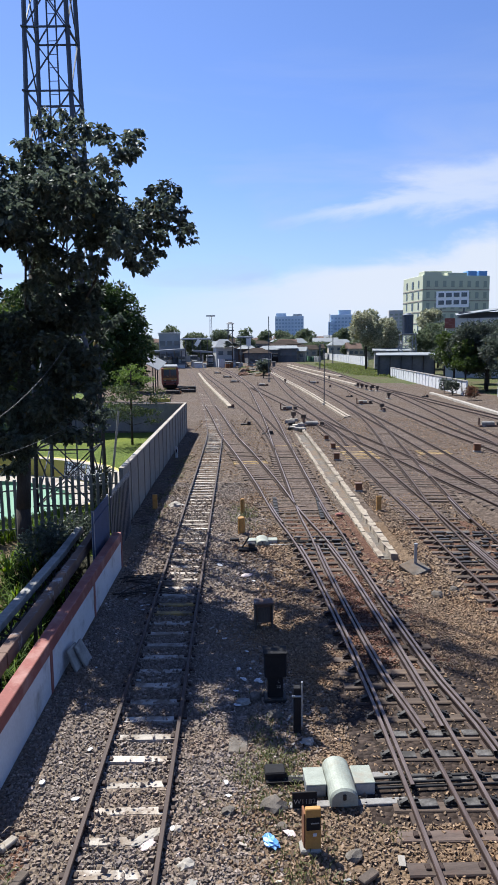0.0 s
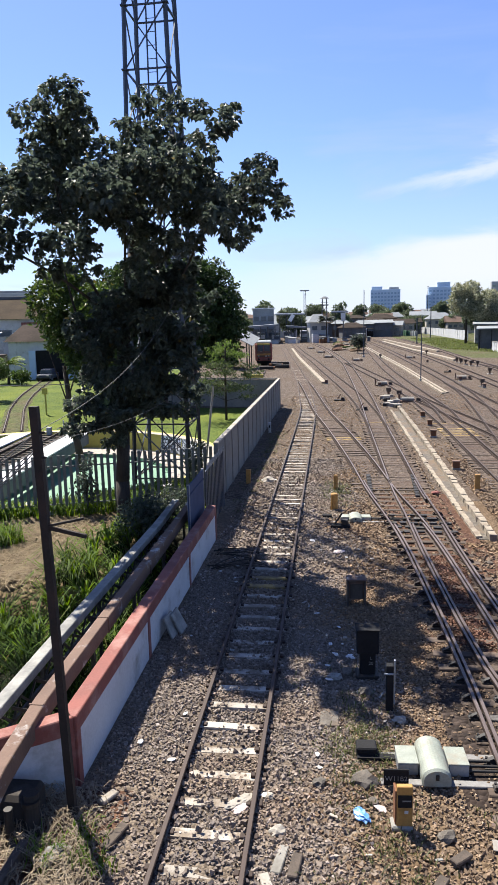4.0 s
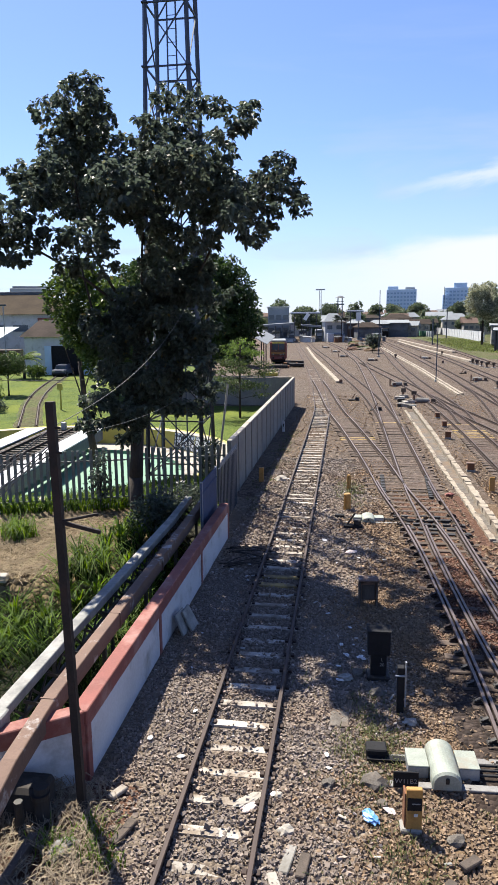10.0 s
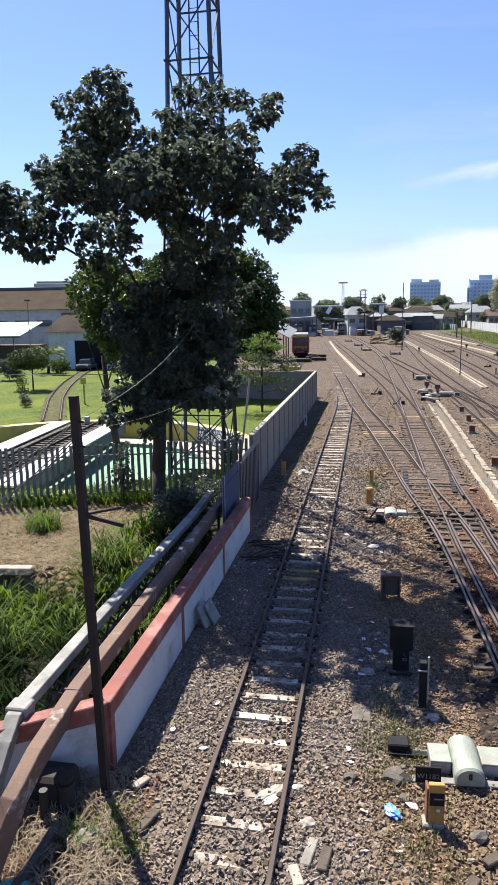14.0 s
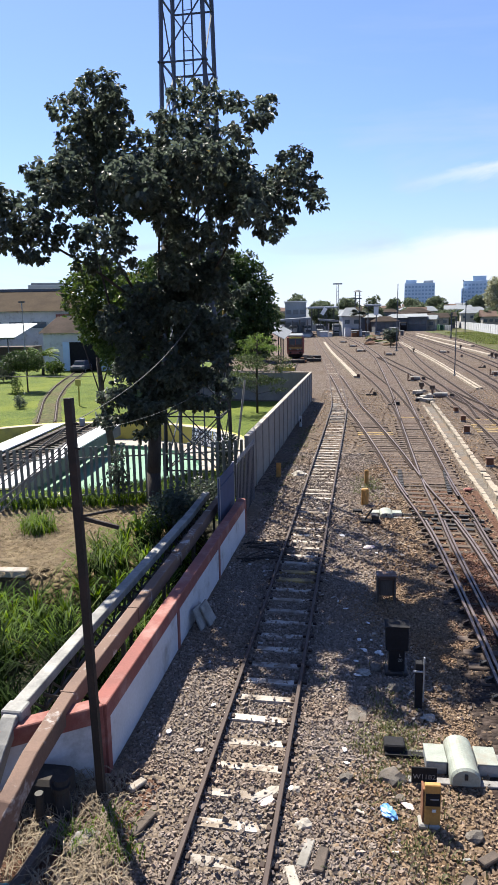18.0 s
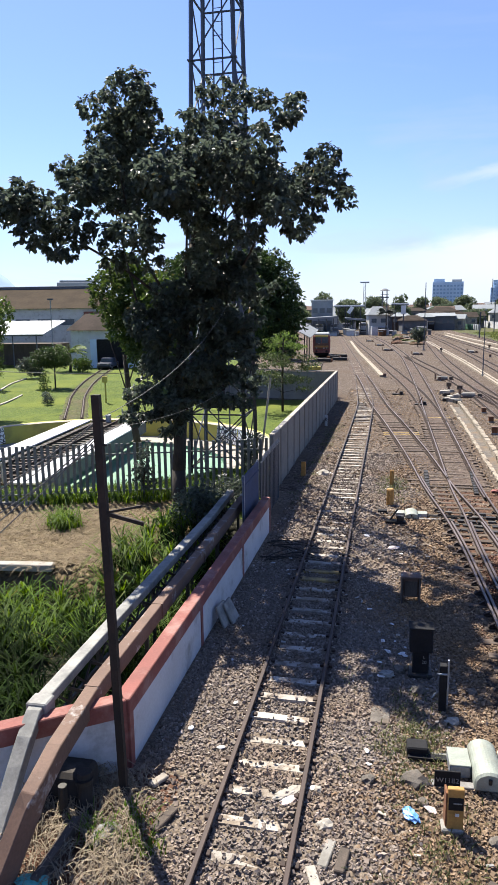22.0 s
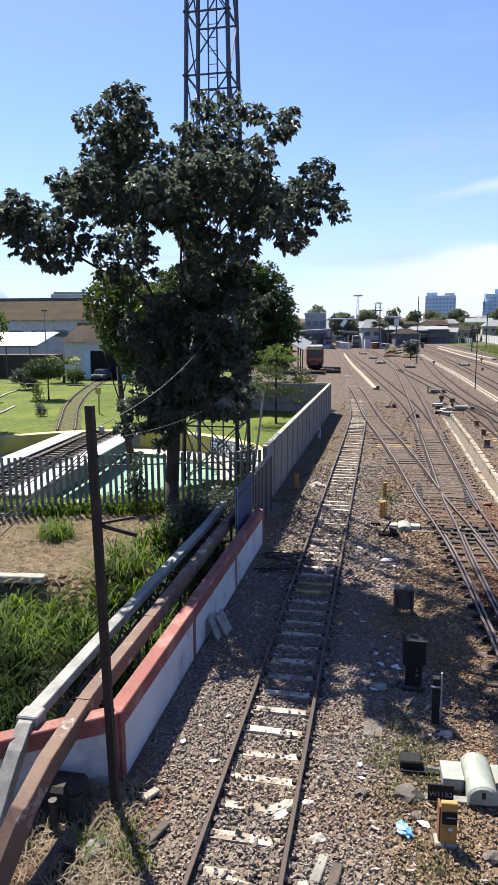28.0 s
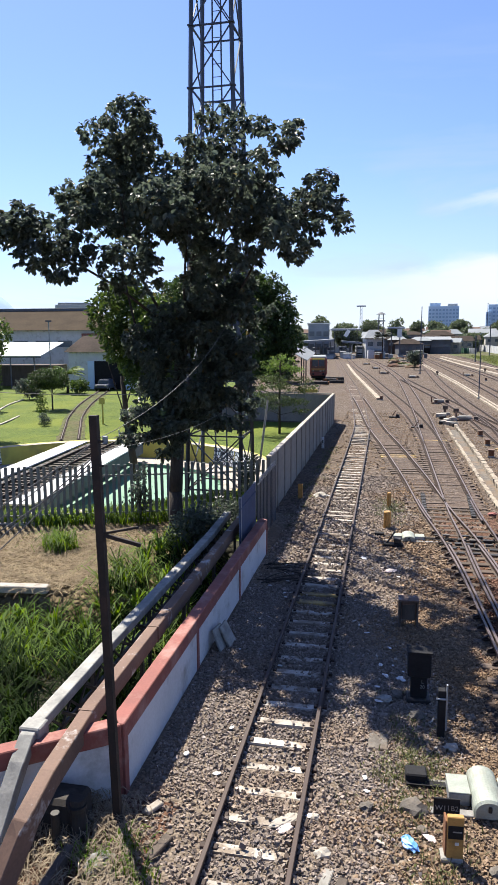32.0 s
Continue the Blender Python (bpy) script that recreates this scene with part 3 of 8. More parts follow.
gx = np.unique(np.r_[np.linspace(-2500, -200, 14), np.linspace(-200, -30, 30), np.arange(-30, 12, 0.28), np.linspace(12, 40, 50), np.linspace(40, 200, 22), np.linspace(200, 2500, 14)])
gy = np.unique(np.r_[np.linspace(-300, -12, 8), np.arange(-12, 3, 1.0), np.arange(3, 46, 0.28), np.linspace(46, 110, 90), np.linspace(110, 400, 60), np.linspace(400, 4200, 20)])
GX, GY = np.meshgrid(gx, gy)
GV = np.stack([GX, GY, ground_height(GX, GY)], -1)
nx, ny = len(gx), len(gy)
ii = (np.arange(ny - 1)[:, None] * nx + np.arange(nx - 1)[None]).ravel()
GF = np.stack([ii, ii + 1, ii + nx + 1, ii + nx], 1)
cx, cy = (GX[:-1, :-1] + GX[1:, 1:]) / 2, (GY[:-1, :-1] + GY[1:, 1:]) / 2
wob = 0.5 * np.sin(cy * 0.7) + 0.35 * np.sin(cy * 1.9 + 1)
zone = np.full(cx.shape, 1)
zone[(cx < -4.1) & (cy > 6)] = 4
zone[(cx < -3.9) & (cy > 55.5) & (cx > -16 - (cy - 55) * 0.12)] = 1
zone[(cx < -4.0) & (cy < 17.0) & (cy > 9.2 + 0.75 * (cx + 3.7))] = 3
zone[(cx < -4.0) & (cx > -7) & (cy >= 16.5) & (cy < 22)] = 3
zone[(cx < -6.3) & (cy > 16.3 + 0.4 * wob) & (cy < 24.6 + 0.3 * (cx + 6))] = 2
zone[(cx > 29.5 + 0.6 * wob) & (cy > 118)] = 5
zone[(cx > 34) & (cy > 30)] = 5
zone[(cx > 24.5 + 1.0 * wob) & (cy > 125)] = 5
zone[(np.abs(cx) > 90) | (cy > 420)] = 6
near = (cx > -4.2) & (cx < 6) & (cy < 26)
zone[near] = 0
zone[near & (cx > 0.9 + 0.5 * wob)] = 7
zone[(cx > 1.9 + 0.1 * wob) & (cx < 4.6 + 0.1 * wob) & (cy < 27) & (cy > 8.9)] = 8
zone[(cx > 1.9 + 0.1 * wob) & (cx < 5.1 + 0.1 * wob) & (cy < 13.6) & (cy > 8.9)] = 9
zone[(cx > 6.5 + 0.1 * wob) & (cx < 9.1 + 0.1 * wob) & (cy < 26)] = 8
zone[(cx <= -3.9) & (cy <= 9.2 + 0.75 * (cx + 3.7))] = 0
zone[(cx < -2.75 + 0.15 * wob) & (cx > -5.2) & (cy < 8.75) & (cy > 5)] = 8
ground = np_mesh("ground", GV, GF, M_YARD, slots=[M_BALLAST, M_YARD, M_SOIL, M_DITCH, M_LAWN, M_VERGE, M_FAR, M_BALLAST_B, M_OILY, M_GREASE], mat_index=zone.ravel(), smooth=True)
tagged(ground, "brown gravel rail yard with lawns and grass verges", "ground", kind="structure")


# ---- tracks ----
RAIL = [(-0.065, 0.0), (-0.065, 0.014), (-0.014, 0.03), (-0.014, 0.11), (-0.035, 0.122), (-0.035, 0.152), (-0.027, 0.16), (0.027, 0.16), (0.035, 0.152),
        (0.035, 0.122), (0.014, 0.11), (0.014, 0.03), (0.065, 0.014), (0.065, 0.0)]
RAIL_SLOT = [0, 0, 0, 0, 0, 0, 1, 0, 0, 0, 0, 0, 0, 0]
GAUGE = 1.132


def sleeper_mesh(name, length, width, height, material, seed):
    rng = random.Random(seed)
    bm = boxed((0, 0, 0), (length, width, height), bevel=0.018)
    for v in bm.verts:
        v.co.x += rng.uniform(-0.03, 0.03)
        v.co.y += rng.uniform(-0.012, 0.012)
        v.co.z += rng.uniform(-0.006, 0.006)
    me = bpy.data.meshes.new(name)
    bm.to_mesh(me)
    bm.free()
    me.materials.append(material)
    return me


SL_C = [sleeper_mesh("sleeper", 1.32, 0.2, 0.14, M_SLEEPER_C, i) for i in range(4)]
SL_W = [sleeper_mesh("sleeper", 2.0, 0.21, 0.14, M_SLEEPER_W, i) for i in range(4)]
SL_YC = [sleeper_mesh("sleeper", 1.0, 0.2, 0.15, M_SLEEPER_Y, 12)]
SL_Y = [sleeper_mesh("sleeper", 2.0, 0.21, 0.14, M_SLEEPER_Y, 9)]


def track(label, pts, kind="wood", worn=False, y_from=-6, sleepers_to=120, sleeper_z=-0.018, step=0.62, yellow=(), extra=(), bed_z=0.036, bed_mat=None):
    t = thing("railway_track", label, "railway track", "tracks of the yard")
    path = spline(pts, 0.8)
    top = M_RAILTOP if worn else M_RAILTOP_RUST
    far = path[(path[:, 1] > max(y_from, 30)) & (path[:, 1] < 240)]
    for side in (-0.5, 0.5):
        sweep("rail", path, side * GAUGE, RAIL, M_RAIL, t, slots=[M_RAIL, top], index=RAIL_SLOT)
        # dark strip under each far rail stands in for its cast shadow
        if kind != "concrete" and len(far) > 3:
            sweep("rail_shade_strip", far, side * GAUGE, [(-0.14, 0.0), (-0.11, bed_z + 0.035), (0.11, bed_z + 0.035), (0.14, 0.0)], M_RAILSHADE, t, label="dark strip standing in for the rail's shadow")
    bed_path = path[(path[:, 1] > max(y_from, 26)) & (path[:, 1] < 330)]
    if kind == "concrete":
        bed_path = bed_path[bed_path[:, 1] > 57]
        bed_z = 0.028
    if len(bed_path) > 3:
        sweep("track_bed", bed_path, 0, [(-0.95, 0.0), (-0.8, bed_z), (0.8, bed_z), (0.95, 0.0)], bed_mat or M_BED, t, label="dark ballast bed")
    for off, a, b in extra:
        piece = path[(path[:, 1] > a) & (path[:, 1] < b)]
        sweep("check_rail", piece, off, RAIL, M_RAIL, t, slots=[M_RAIL, M_RAILTOP], index=RAIL_SLOT)
    mid = spline(pts, step)
    nrm = normals_2d(mid)
    rng = random.Random(len(label) + int(pts[0][0] * 10))
    for (x, y), (ux, uy) in zip(mid, nrm):
        if not (y_from < y < sleepers_to):
            continue
        z = sleeper_z + rng.uniform(-0.018, 0.018)
        if y > 44:
            z -= min((y - 44) / 900, 0.03) + rng.uniform(0.0, 0.022) - (0.03 if kind == "concrete" else 0)
        meshes = SL_C if kind == "concrete" else SL_W
        if any(a < y < b for a, b in yellow):
            meshes = SL_YC if kind == "concrete" else SL_Y
        s = new("sleeper", rng.choice(meshes))
        s.parent = t
        s.matrix_basis = Matrix.Translation((x + rng.uniform(-0.03, 0.03), y, z)) @ Matrix.Rotation(math.atan2(uy, ux) + rng.uniform(-0.02, 0.02), 4, "Z")
    return t


P_A = [(-1.614, -7.825), (-1.614, 15), (-1.614, 30), (-1.614, 45), (-1.70, 53), (-2.2, 62.5), (-3.1, 77.6), (-4.5, 96), (-7.1, 126), (-12, 183), (-22, 300)]
P_B = [(3.1, -8), (3.1, 4), (3.1, 10.5), (3.06, 13), (2.93, 16.5), (2.74, 20.3), (2.45, 23.5), (2.0, 27.3), (1.42, 34), (0.4, 43.5), (-0.65, 52.5), (-1.95, 67.7), (-3.0, 79)]
P_C = [(3.95, -8), (3.85, 4), (3.75, 10.5), (3.5, 13), (3.32, 16.5), (3.2, 20.3), (3.15, 23.5), (3.03, 27.3), (3.02, 34), (3.02, 43.5), (3.05, 52), (3.1, 60), (3.0, 77), (2.8, 95), (2.4, 115), (0.7, 147),
       (-1.6, 180), (-6.4, 232), (-14.2, 327)]
P_N = [(3.02, 44), (2.85, 52), (1.96, 67.2), (-0.55, 95.4), (-3.15, 125), (-8.4, 182), (-19.7, 330)]
P_D = [(7.3, -8), (7.34, 10), (7.36, 20), (7.42, 25), (7.5, 33.5), (7.6, 42.8), (7.5, 51.3), (7.35, 59), (7.0, 66.5), (6.3, 76), (5.1, 89), (3.5, 107), (2.9, 115)]
P_E = [(8.1, -8), (8.15, 10), (8.2, 20), (8.27, 23.2), (8.54, 27.4), (9.18, 33.4), (10.12, 42.6), (10.95, 50), (11.8, 58.5), (12.4, 67), (12.62, 76)]
P_F = [(13.2, 8), (12.2, 20), (11.25, 29), (10.8, 32.3), (10.3, 36.5), (9.65, 42.4), (8.85, 49), (7.95, 56), (7.2, 64)]
P_G = [(12.0, -8), (12.05, 15), (12.1, 31.5), (12.2, 36.7), (12.4, 44), (12.55, 54), (12.65, 70), (12.9, 88), (13, 113), (12.9, 158), (12.3, 213), (11, 300)]
P_K = [(8.0, 46), (8.3, 53), (8.13, 64), (7.9, 80), (7.9, 106.5), (8.8, 160), (9.8, 198), (11, 270)]
P_H = [(17, -8), (16.8, 30), (16.7, 43.7), (16.5, 52), (16.65, 61), (16.9, 74), (17.2, 95), (17.5, 120), (17.3, 150), (16.1, 196), (14, 300)]
P_I = [(16.7, 26), (17.3, 38), (18.1, 47.4), (18.7, 55), (20.05, 69.5), (21.5, 87.4), (22.25, 101), (22.5, 114)]
P_J = [(25.5, -8), (24.5, 40), (23.9, 62.7), (23.55, 71.6), (23.2, 83), (22.7, 98), (22.5, 114), (23.5, 146), (24.8, 193), (25, 256)]
track("rusty narrow-gauge track on pale half-buried concrete sleepers", P_A, "concrete", sleepers_to=110, sleeper_z=-0.042, step=0.635, yellow=[(16.6, 17.8)])
track("rusty turnout track curving across brown ballast", P_B, worn=True, y_from=27.5, bed_z=0.032, yellow=[(39.3, 40.8)], extra=[(-0.47, 25.3, 29.5), (-0.46, 9.4, 22.5), (0.47, 10.5, 22.8)])
track("rusty turnout track interlaced with its neighbour", P_C, worn=True, y_from=27.5, yellow=[(46, 48)], extra=[(0.47, 25.3, 29.5), (-0.47, 10.5, 22.8), (0.46, 9.8, 22.4)])
track("rusty track branching off towards the station", P_N, bed_z=0.040)
track("rusty yard track on dark wooden sleepers", P_D, yellow=[(40.8, 43.9), (45.6, 46.4)], extra=[(-0.47, 25, 30), (0.46, 14, 23)])
track("rusty crossing track on dark wooden sleepers", P_E, y_from=29, bed_z=0.032, extra=[(0.47, 25, 30), (-0.46, 14, 23), (0.47, 34, 38)])
track("rusty diagonal crossover track", P_F, bed_z=0.044)
track("rusty yard track with some yellow sleepers", P_G, yellow=[(41.6, 43.8)])
track("rusty track beside a cable trough", P_K, bed_z=0.040)
track("rusty yard track on dark wooden sleepers", P_H)
track("rusty diagonal crossover track", P_I, bed_z=0.044)
track("rusty outermost yard track beside the kerb", P_J)


# ---- low white wall with red coping ----
low_wall = thing("parapet_wall", "low white-painted wall with red coping and pilasters", "wall", kind="structure")
W0, W1 = (-3.70, 8.95), (-3.58, 20.9)
RET = (-9.2, 5.0)


def wall_run(a, b, thick, side, coping_over):
    """White wall, red coping and red pilasters along a line; side: which way the thickness goes."""
    a, b = Vector((*a, 0)), Vector((*b, 0))
    d = (b - a).normalized()
    n = Vector((-d.y, d.x, 0)) * side
    q = Matrix.Translation(a) @ Matrix((( d.x, n.x, 0, 0), (d.y, n.y, 0, 0), (0, 0, 1, 0), (0, 0, 0, 1)))
    L = (b - a).length
    part("wall_body", boxed((L / 2, thick / 2, 0.20), (L, thick, 1.36), q, 0.01), M_WHITE, low_wall)
    part("coping", boxed((L / 2, thick / 2 - 0.005, 0.97), (L + 0.02, thick + 0.02, 0.28), q, 0.015), M_RED, low_wall, "faded red coping")
    k = max(1, round(L / 4.0))
    for i in range(k + 1):
        u = L * i / k
        part("pilaster", boxed((min(max(u, 0.06), L - 0.06), thick / 2, 0.40), (0.15, thick + 0.035, 0.99), q, 0.006), M_RED, low_wall, "red pilaster")


wall_run(W1, W0, 0.24, -1, True)
wall_run((-3.74, 8.92), RET, 0.24, -1, True)

# leaning concrete slabs against the wall
slabs = thing("leaning_slab", "pale concrete trough covers leaning on the white wall", "slab")
for i, (x, y, lean) in enumerate(((-3.33, 13.95, 22), (-3.2, 14.2, 27))):
    part("slab", boxed((0, 0, 0.27), (0.055, 0.46, 0.56), pose(x, y, -0.02, 0, -lean, -8 + 5 * i), 0.012), M_GREY, slabs)

# ---- duct beams over the ditch ----
def duct(name, label, pts, w, h, material, supports):
    t = thing(name, label, "pipe duct")
    p = np.array(pts, float)
    path = []
    for i in range(len(p) - 1):
        for u in np.linspace(0, 1, 7, endpoint=False):
            path.append(p[i] + (p[i + 1] - p[i]) * u)
    path = np.array(path + [p[-1]])
    d = np.gradient(path, axis=0)
    d /= np.linalg.norm(d, axis=1)[:, None]
    across = np.cross(d, (0, 0, 1.0))
    across /= np.linalg.norm(across, axis=1)[:, None]
    up = np.cross(across, d)
    rings = [path + across * sx * w / 2 + up * sz * h / 2 for sx, sz in ((-1, -1), (1, -1), (1, 1), (-1, 1))]
    v = np.stack(rings, 1)
    n = len(path)
    f = []
    for j in range(4):
        a = np.arange(n - 1) * 4
        f.append(np.stack([a + j, a + (j + 1) % 4, a + 4 + (j + 1) % 4, a + 4 + j], 1))
    f.append(np.array([[0, 3, 2, 1], [4 * n - 4, 4 * n - 3, 4 * n - 2, 4 * n - 1]]))
    ob = np_mesh("duct_body", v, np.concatenate(f), material, t)
    bev = ob.modifiers.new("bevel", "BEVEL")
    bev.width, bev.segments = 0.012, 1
    for y in supports:
        x = float(np.interp(y, p[::-1, 1], p[::-1, 0]))
        z = float(np.interp(y, p[::-1, 1], p[::-1, 2]))
        part("bracket", barred((x - 0.05, y, z - h / 2 + 0.01), (x - 0.05, y, -1.35), 0.07, 0.07), M_DARK, t, "dark iron support")
    return t


brown = duct("pipe_duct", "brown-painted steel pipe duct bending down to the ground", [(-4.39, 21.4, 1.06), (-4.35, 18.6, 1.08), (-4.31, 9.2, 1.09), (-4.21, 7.6, 1.06), (-4.19, 6.95, 0.91), (-4.38, 6.45, 0.17), (-4.48, 6.2, -0.28)], 0.21, 0.30, M_BROWN, (20.0, 17.2, 14.4, 11.6))
grey = duct("pipe_duct", "grey concrete pipe duct bending down beside the wall", [(-4.915, 21.2, 1.13), (-4.835, 18.5, 1.15), (-4.905, 11.1, 1.16), (-4.90, 8.6, 1.16), (-4.88, 8.3, 1.13), (-4.85, 7.98, 0.95), (-4.85, 7.7, 0.69), (-4.85, 7.45, 0.43), (-4.86, 7.0, -0.02), (-4.86, 6.8, -0.22)], 0.22, 0.17, M_GREY, (19.4, 16.5, 13.6, 10.7))
for y, z in ((8.5, 1.13),):
    part("sleeve", boxed((-4.885, y, z - 0.03), (0.32, 0.30, 0.32), None, 0.02), M_GREY, grey, "wider concrete sleeve")
for y in (9.0, 12.1, 15.3):
    part("joint_band", boxed((-4.31, y, 1.09), (0.222, 0.03, 0.312)), M_BROWN, brown)
for i, y in enumerate(np.arange(9.2, 20.8, 0.42)):
    part("strut", barred((-4.80, y, 1.04 - 0.3 * (i % 2)), (-4.41, y + 0.36, 0.74 + 0.3 * (i % 2)), 0.03, 0.05), M_DARK, grey)
part("lower_chord", barred((-4.80, 8.9, 0.80), (-4.80, 20.6, 0.78), 0.05, 0.06), M_DARK, grey)
for i, y in enumerate(np.arange(8.9, 20.4, 0.3)):
    part("web_bar", barred((-4.80, y, 1.07 - 0.26 * (i % 2)), (-4.80, y + 0.3, 0.81 + 0.26 * (i % 2)), 0.03, 0.035), M_DARK, grey)
# service chamber under the ducts; their shadow is put into its near-black colour
M_CHAMBER = mat_of("shaded_concrete", (0.034, 0.029, 0.026), (0.020, 0.018, 0.016), rough=0.95, scale=3, fine=30, stain=(0.07, 0.062, 0.055), stain_scale=2, stretch=(1, 1, 0.2))
chamber = thing("service_chamber", "concrete pipe chamber under the ducts, their shadow in its near-black colour", "chamber")
part("chamber_body", boxed((-4.30, 8.14, 0.16), (0.70, 0.46, 0.70), pose(0, 0, 0), 0.06), M_CHAMBER, chamber)
part("chamber_pipe", tubed((-3.98, 7.92, -0.1), (-3.98, 7.95, 0.58), 0.11, 0.10, 16), M_CHAMBER, chamber)
part("chamber_collar", tubed((-3.98, 7.92, 0.44), (-3.98, 7.92, 0.5), 0.125, seg=16), M_DARK, chamber)
part("chamber_pipe", tubed((-4.2, 7.72, -0.1), (-4.2, 7.72, 0.5), 0.06, seg=12), M_DARK, chamber)

# ---- old iron pole with bracket and wires ----
pole = thing("iron_pole", "rusty dark iron pole with a bracket, beside the wall", "pole")
part("pole_post", barred((-3.557, 8.3, -0.1), (-3.69, 8.3, 5.76), 0.092, 0.105), M_POLE, pole)
part("bracket_arm", barred((-3.64, 8.28, 4.19), (-3.10, 8.28, 4.07), 0.04, 0.05), M_POLE, pole)
part("bracket_stay", barred((-3.62, 8.28, 4.20), (-3.12, 8.28, 4.31), 0.03, 0.03), M_POLE, pole)
for dz in (0.62, 0.30):
    part("insulator", tubed((-3.66, 8.28, 5.73 - dz), (-3.56, 8.26, 5.73 - dz), 0.016, seg=8), M_POLE, pole)


M_CABLE = mat_of("cable_sheath", (0.13, 0.13, 0.125), (0.09, 0.09, 0.088), rough=0.7, scale=3, fine=20, bump=0)


def wire(label, p0, p1, sag, r=0.012):
    cu = bpy.data.curves.new("wire", "CURVE")
    cu.dimensions, cu.bevel_depth, cu.bevel_resolution = "3D", r, 1
    s = cu.splines.new("POLY")
    n = 18
    s.points.add(n)
    p0, p1 = Vector(p0), Vector(p1)
    for i in range(n + 1):
        u = i / n
        q = p0.lerp(p1, u)
        s.points[i].co = (q.x, q.y, q.z - sag * 4 * u * (1 - u), 1)
    ob = new("overhead_wire", cu)
    cu.materials.append(M_CABLE)
    return tagged(ob, label, "wire", "wires of the iron pole")


wire("thin grey cable from the pole into the tree", (-3.66, 8.3, 5.45), (-4.55, 21.5, 7.9), 0.55, 0.005)
wire("thin grey cable from the pole into the tree", (-3.66, 8.3, 5.30), (-4.2, 20.0, 5.0), 0.25, 0.0035)
wire("slack grey wire hanging from the pole", (-3.70, 8.3, 5.40), (-9.6, 6.9, 1.4), 0.25, 0.008)
wire("slack grey wire hanging from the pole", (-3.70, 8.3, 5.20), (-9.3, 6.4, 0.6), 0.30, 0.008)

for dz, ez in ((0.32, 2.2), (0.5, 1.0), (0.62, 1.9)):
    wire("slack grey wire hanging from the pole", (-3.70, 8.3, 5.73 - dz), (-9.5, 6.6, ez), 0.28, 0.009)
wire("sagging black cable over the garden", (-7.95, 28.6, 4.45), (-21.0, 27.0, 4.75), 0.22, 0.016)

# ---- blue gate panel and grey panel beside it ----
gate = thing("sheet_gate", "blue-grey sheet metal gate panel above the wall end", "gate")
part("gate_sheet", boxed((-4.02, 20.05, 1.45), (0.04, 2.3, 1.5), pose(0, 0, 0), 0.004), M_BLUEGATE, gate)
for y in (18.95, 21.2):
    part("gate_post", boxed((-4.02, y, 1.05), (0.07, 0.07, 2.35)), M_GALV, gate)
part("gate_rail", boxed((-3.985, 20.05, 1.9), (0.03, 2.2, 0.05)), M_BLUEGATE, gate)
panel2 = thing("sheet_fence", "grey corrugated sheet fence with a jagged barbed top", "fence")
for i in range(28):
    y0, y1 = 21.3 + i * 0.14, 21.3 + (i + 1) * 0.14
    part("sheet_fold", boxed((-3.95 - 0.022 * (i % 2), (y0 + y1) / 2, 1.05), (0.02, 0.138, 2.1)), M_TOWER, panel2)
bm = bmesh.new()
for i in range(26):
    y0 = 21.4 + i * 0.14
    bar(bm, (-3.92, y0, 2.1), (-3.92, y0 + 0.07, 2.32), 0.014, 0.014)
    bar(bm, (-3.92, y0 + 0.07, 2.32), (-3.92, y0 + 0.14, 2.1), 0.014, 0.014)
part("barbed_top", bm, M_GALV, panel2)

# ---- concrete panel wall beside the track ----
cwall = thing("panel_wall", "tall grey precast concrete panel wall with posts", "wall", kind="structure")


def panel_run(owner, a, b, height, count, material, post=0.16, thick=0.08):
    a, b = Vector((*a, 0)), Vector((*b, 0))
    d = (b - a)
    step = d / count
    ang = math.atan2(d.y, d.x)
    pm = bpy.data.meshes.new("panel")
    bm = boxed((0, 0, 0), (step.length - post, thick, height), None, 0.01)
    bm.to_mesh(pm)
    bm.free()
    pm.materials.append(material)
    qm = bpy.data.meshes.new("post")
    bm = boxed((0, 0, 0), (post, post, height + 0.06), None, 0.012)
    bm.to_mesh(qm)
    bm.free()
    qm.materials.append(material)
    for i in range(count):
        c = a + step * (i + 0.5)
        o = new("panel", pm)
        o.parent, o.matrix_basis = owner, Matrix.Translation((c.x, c.y, height / 2 - 0.05)) @ Matrix.Rotation(ang, 4, "Z")
    for i in range(count + 1):
        c = a + step * i
        o = new("post", qm)
        o.parent, o.matrix_basis = owner, Matrix.Translation((c.x, c.y, height / 2 - 0.02)) @ Matrix.Rotation(ang, 4, "Z")


panel_run(cwall, (-4.25, 25.3), (-4.06, 55.4), 2.30, 16, M_PANEL)
part("coping", boxed((0, 15.05, 2.33), (0.2, 30.2, 0.07), pose(-4.25, 25.3, 0, 0, 0, -0.36), 0.01), M_CONC_PALE, cwall)
panel_run(cwall, (-4.06, 55.5), (-13.5, 57.2), 2.30, 4, M_PANEL)
part("coping", boxed((4.8, 0, 2.33), (9.7, 0.2, 0.07), pose(-4.06, 55.5, 0, 0, 0, 169.8), 0.01), M_CONC_PALE, cwall)

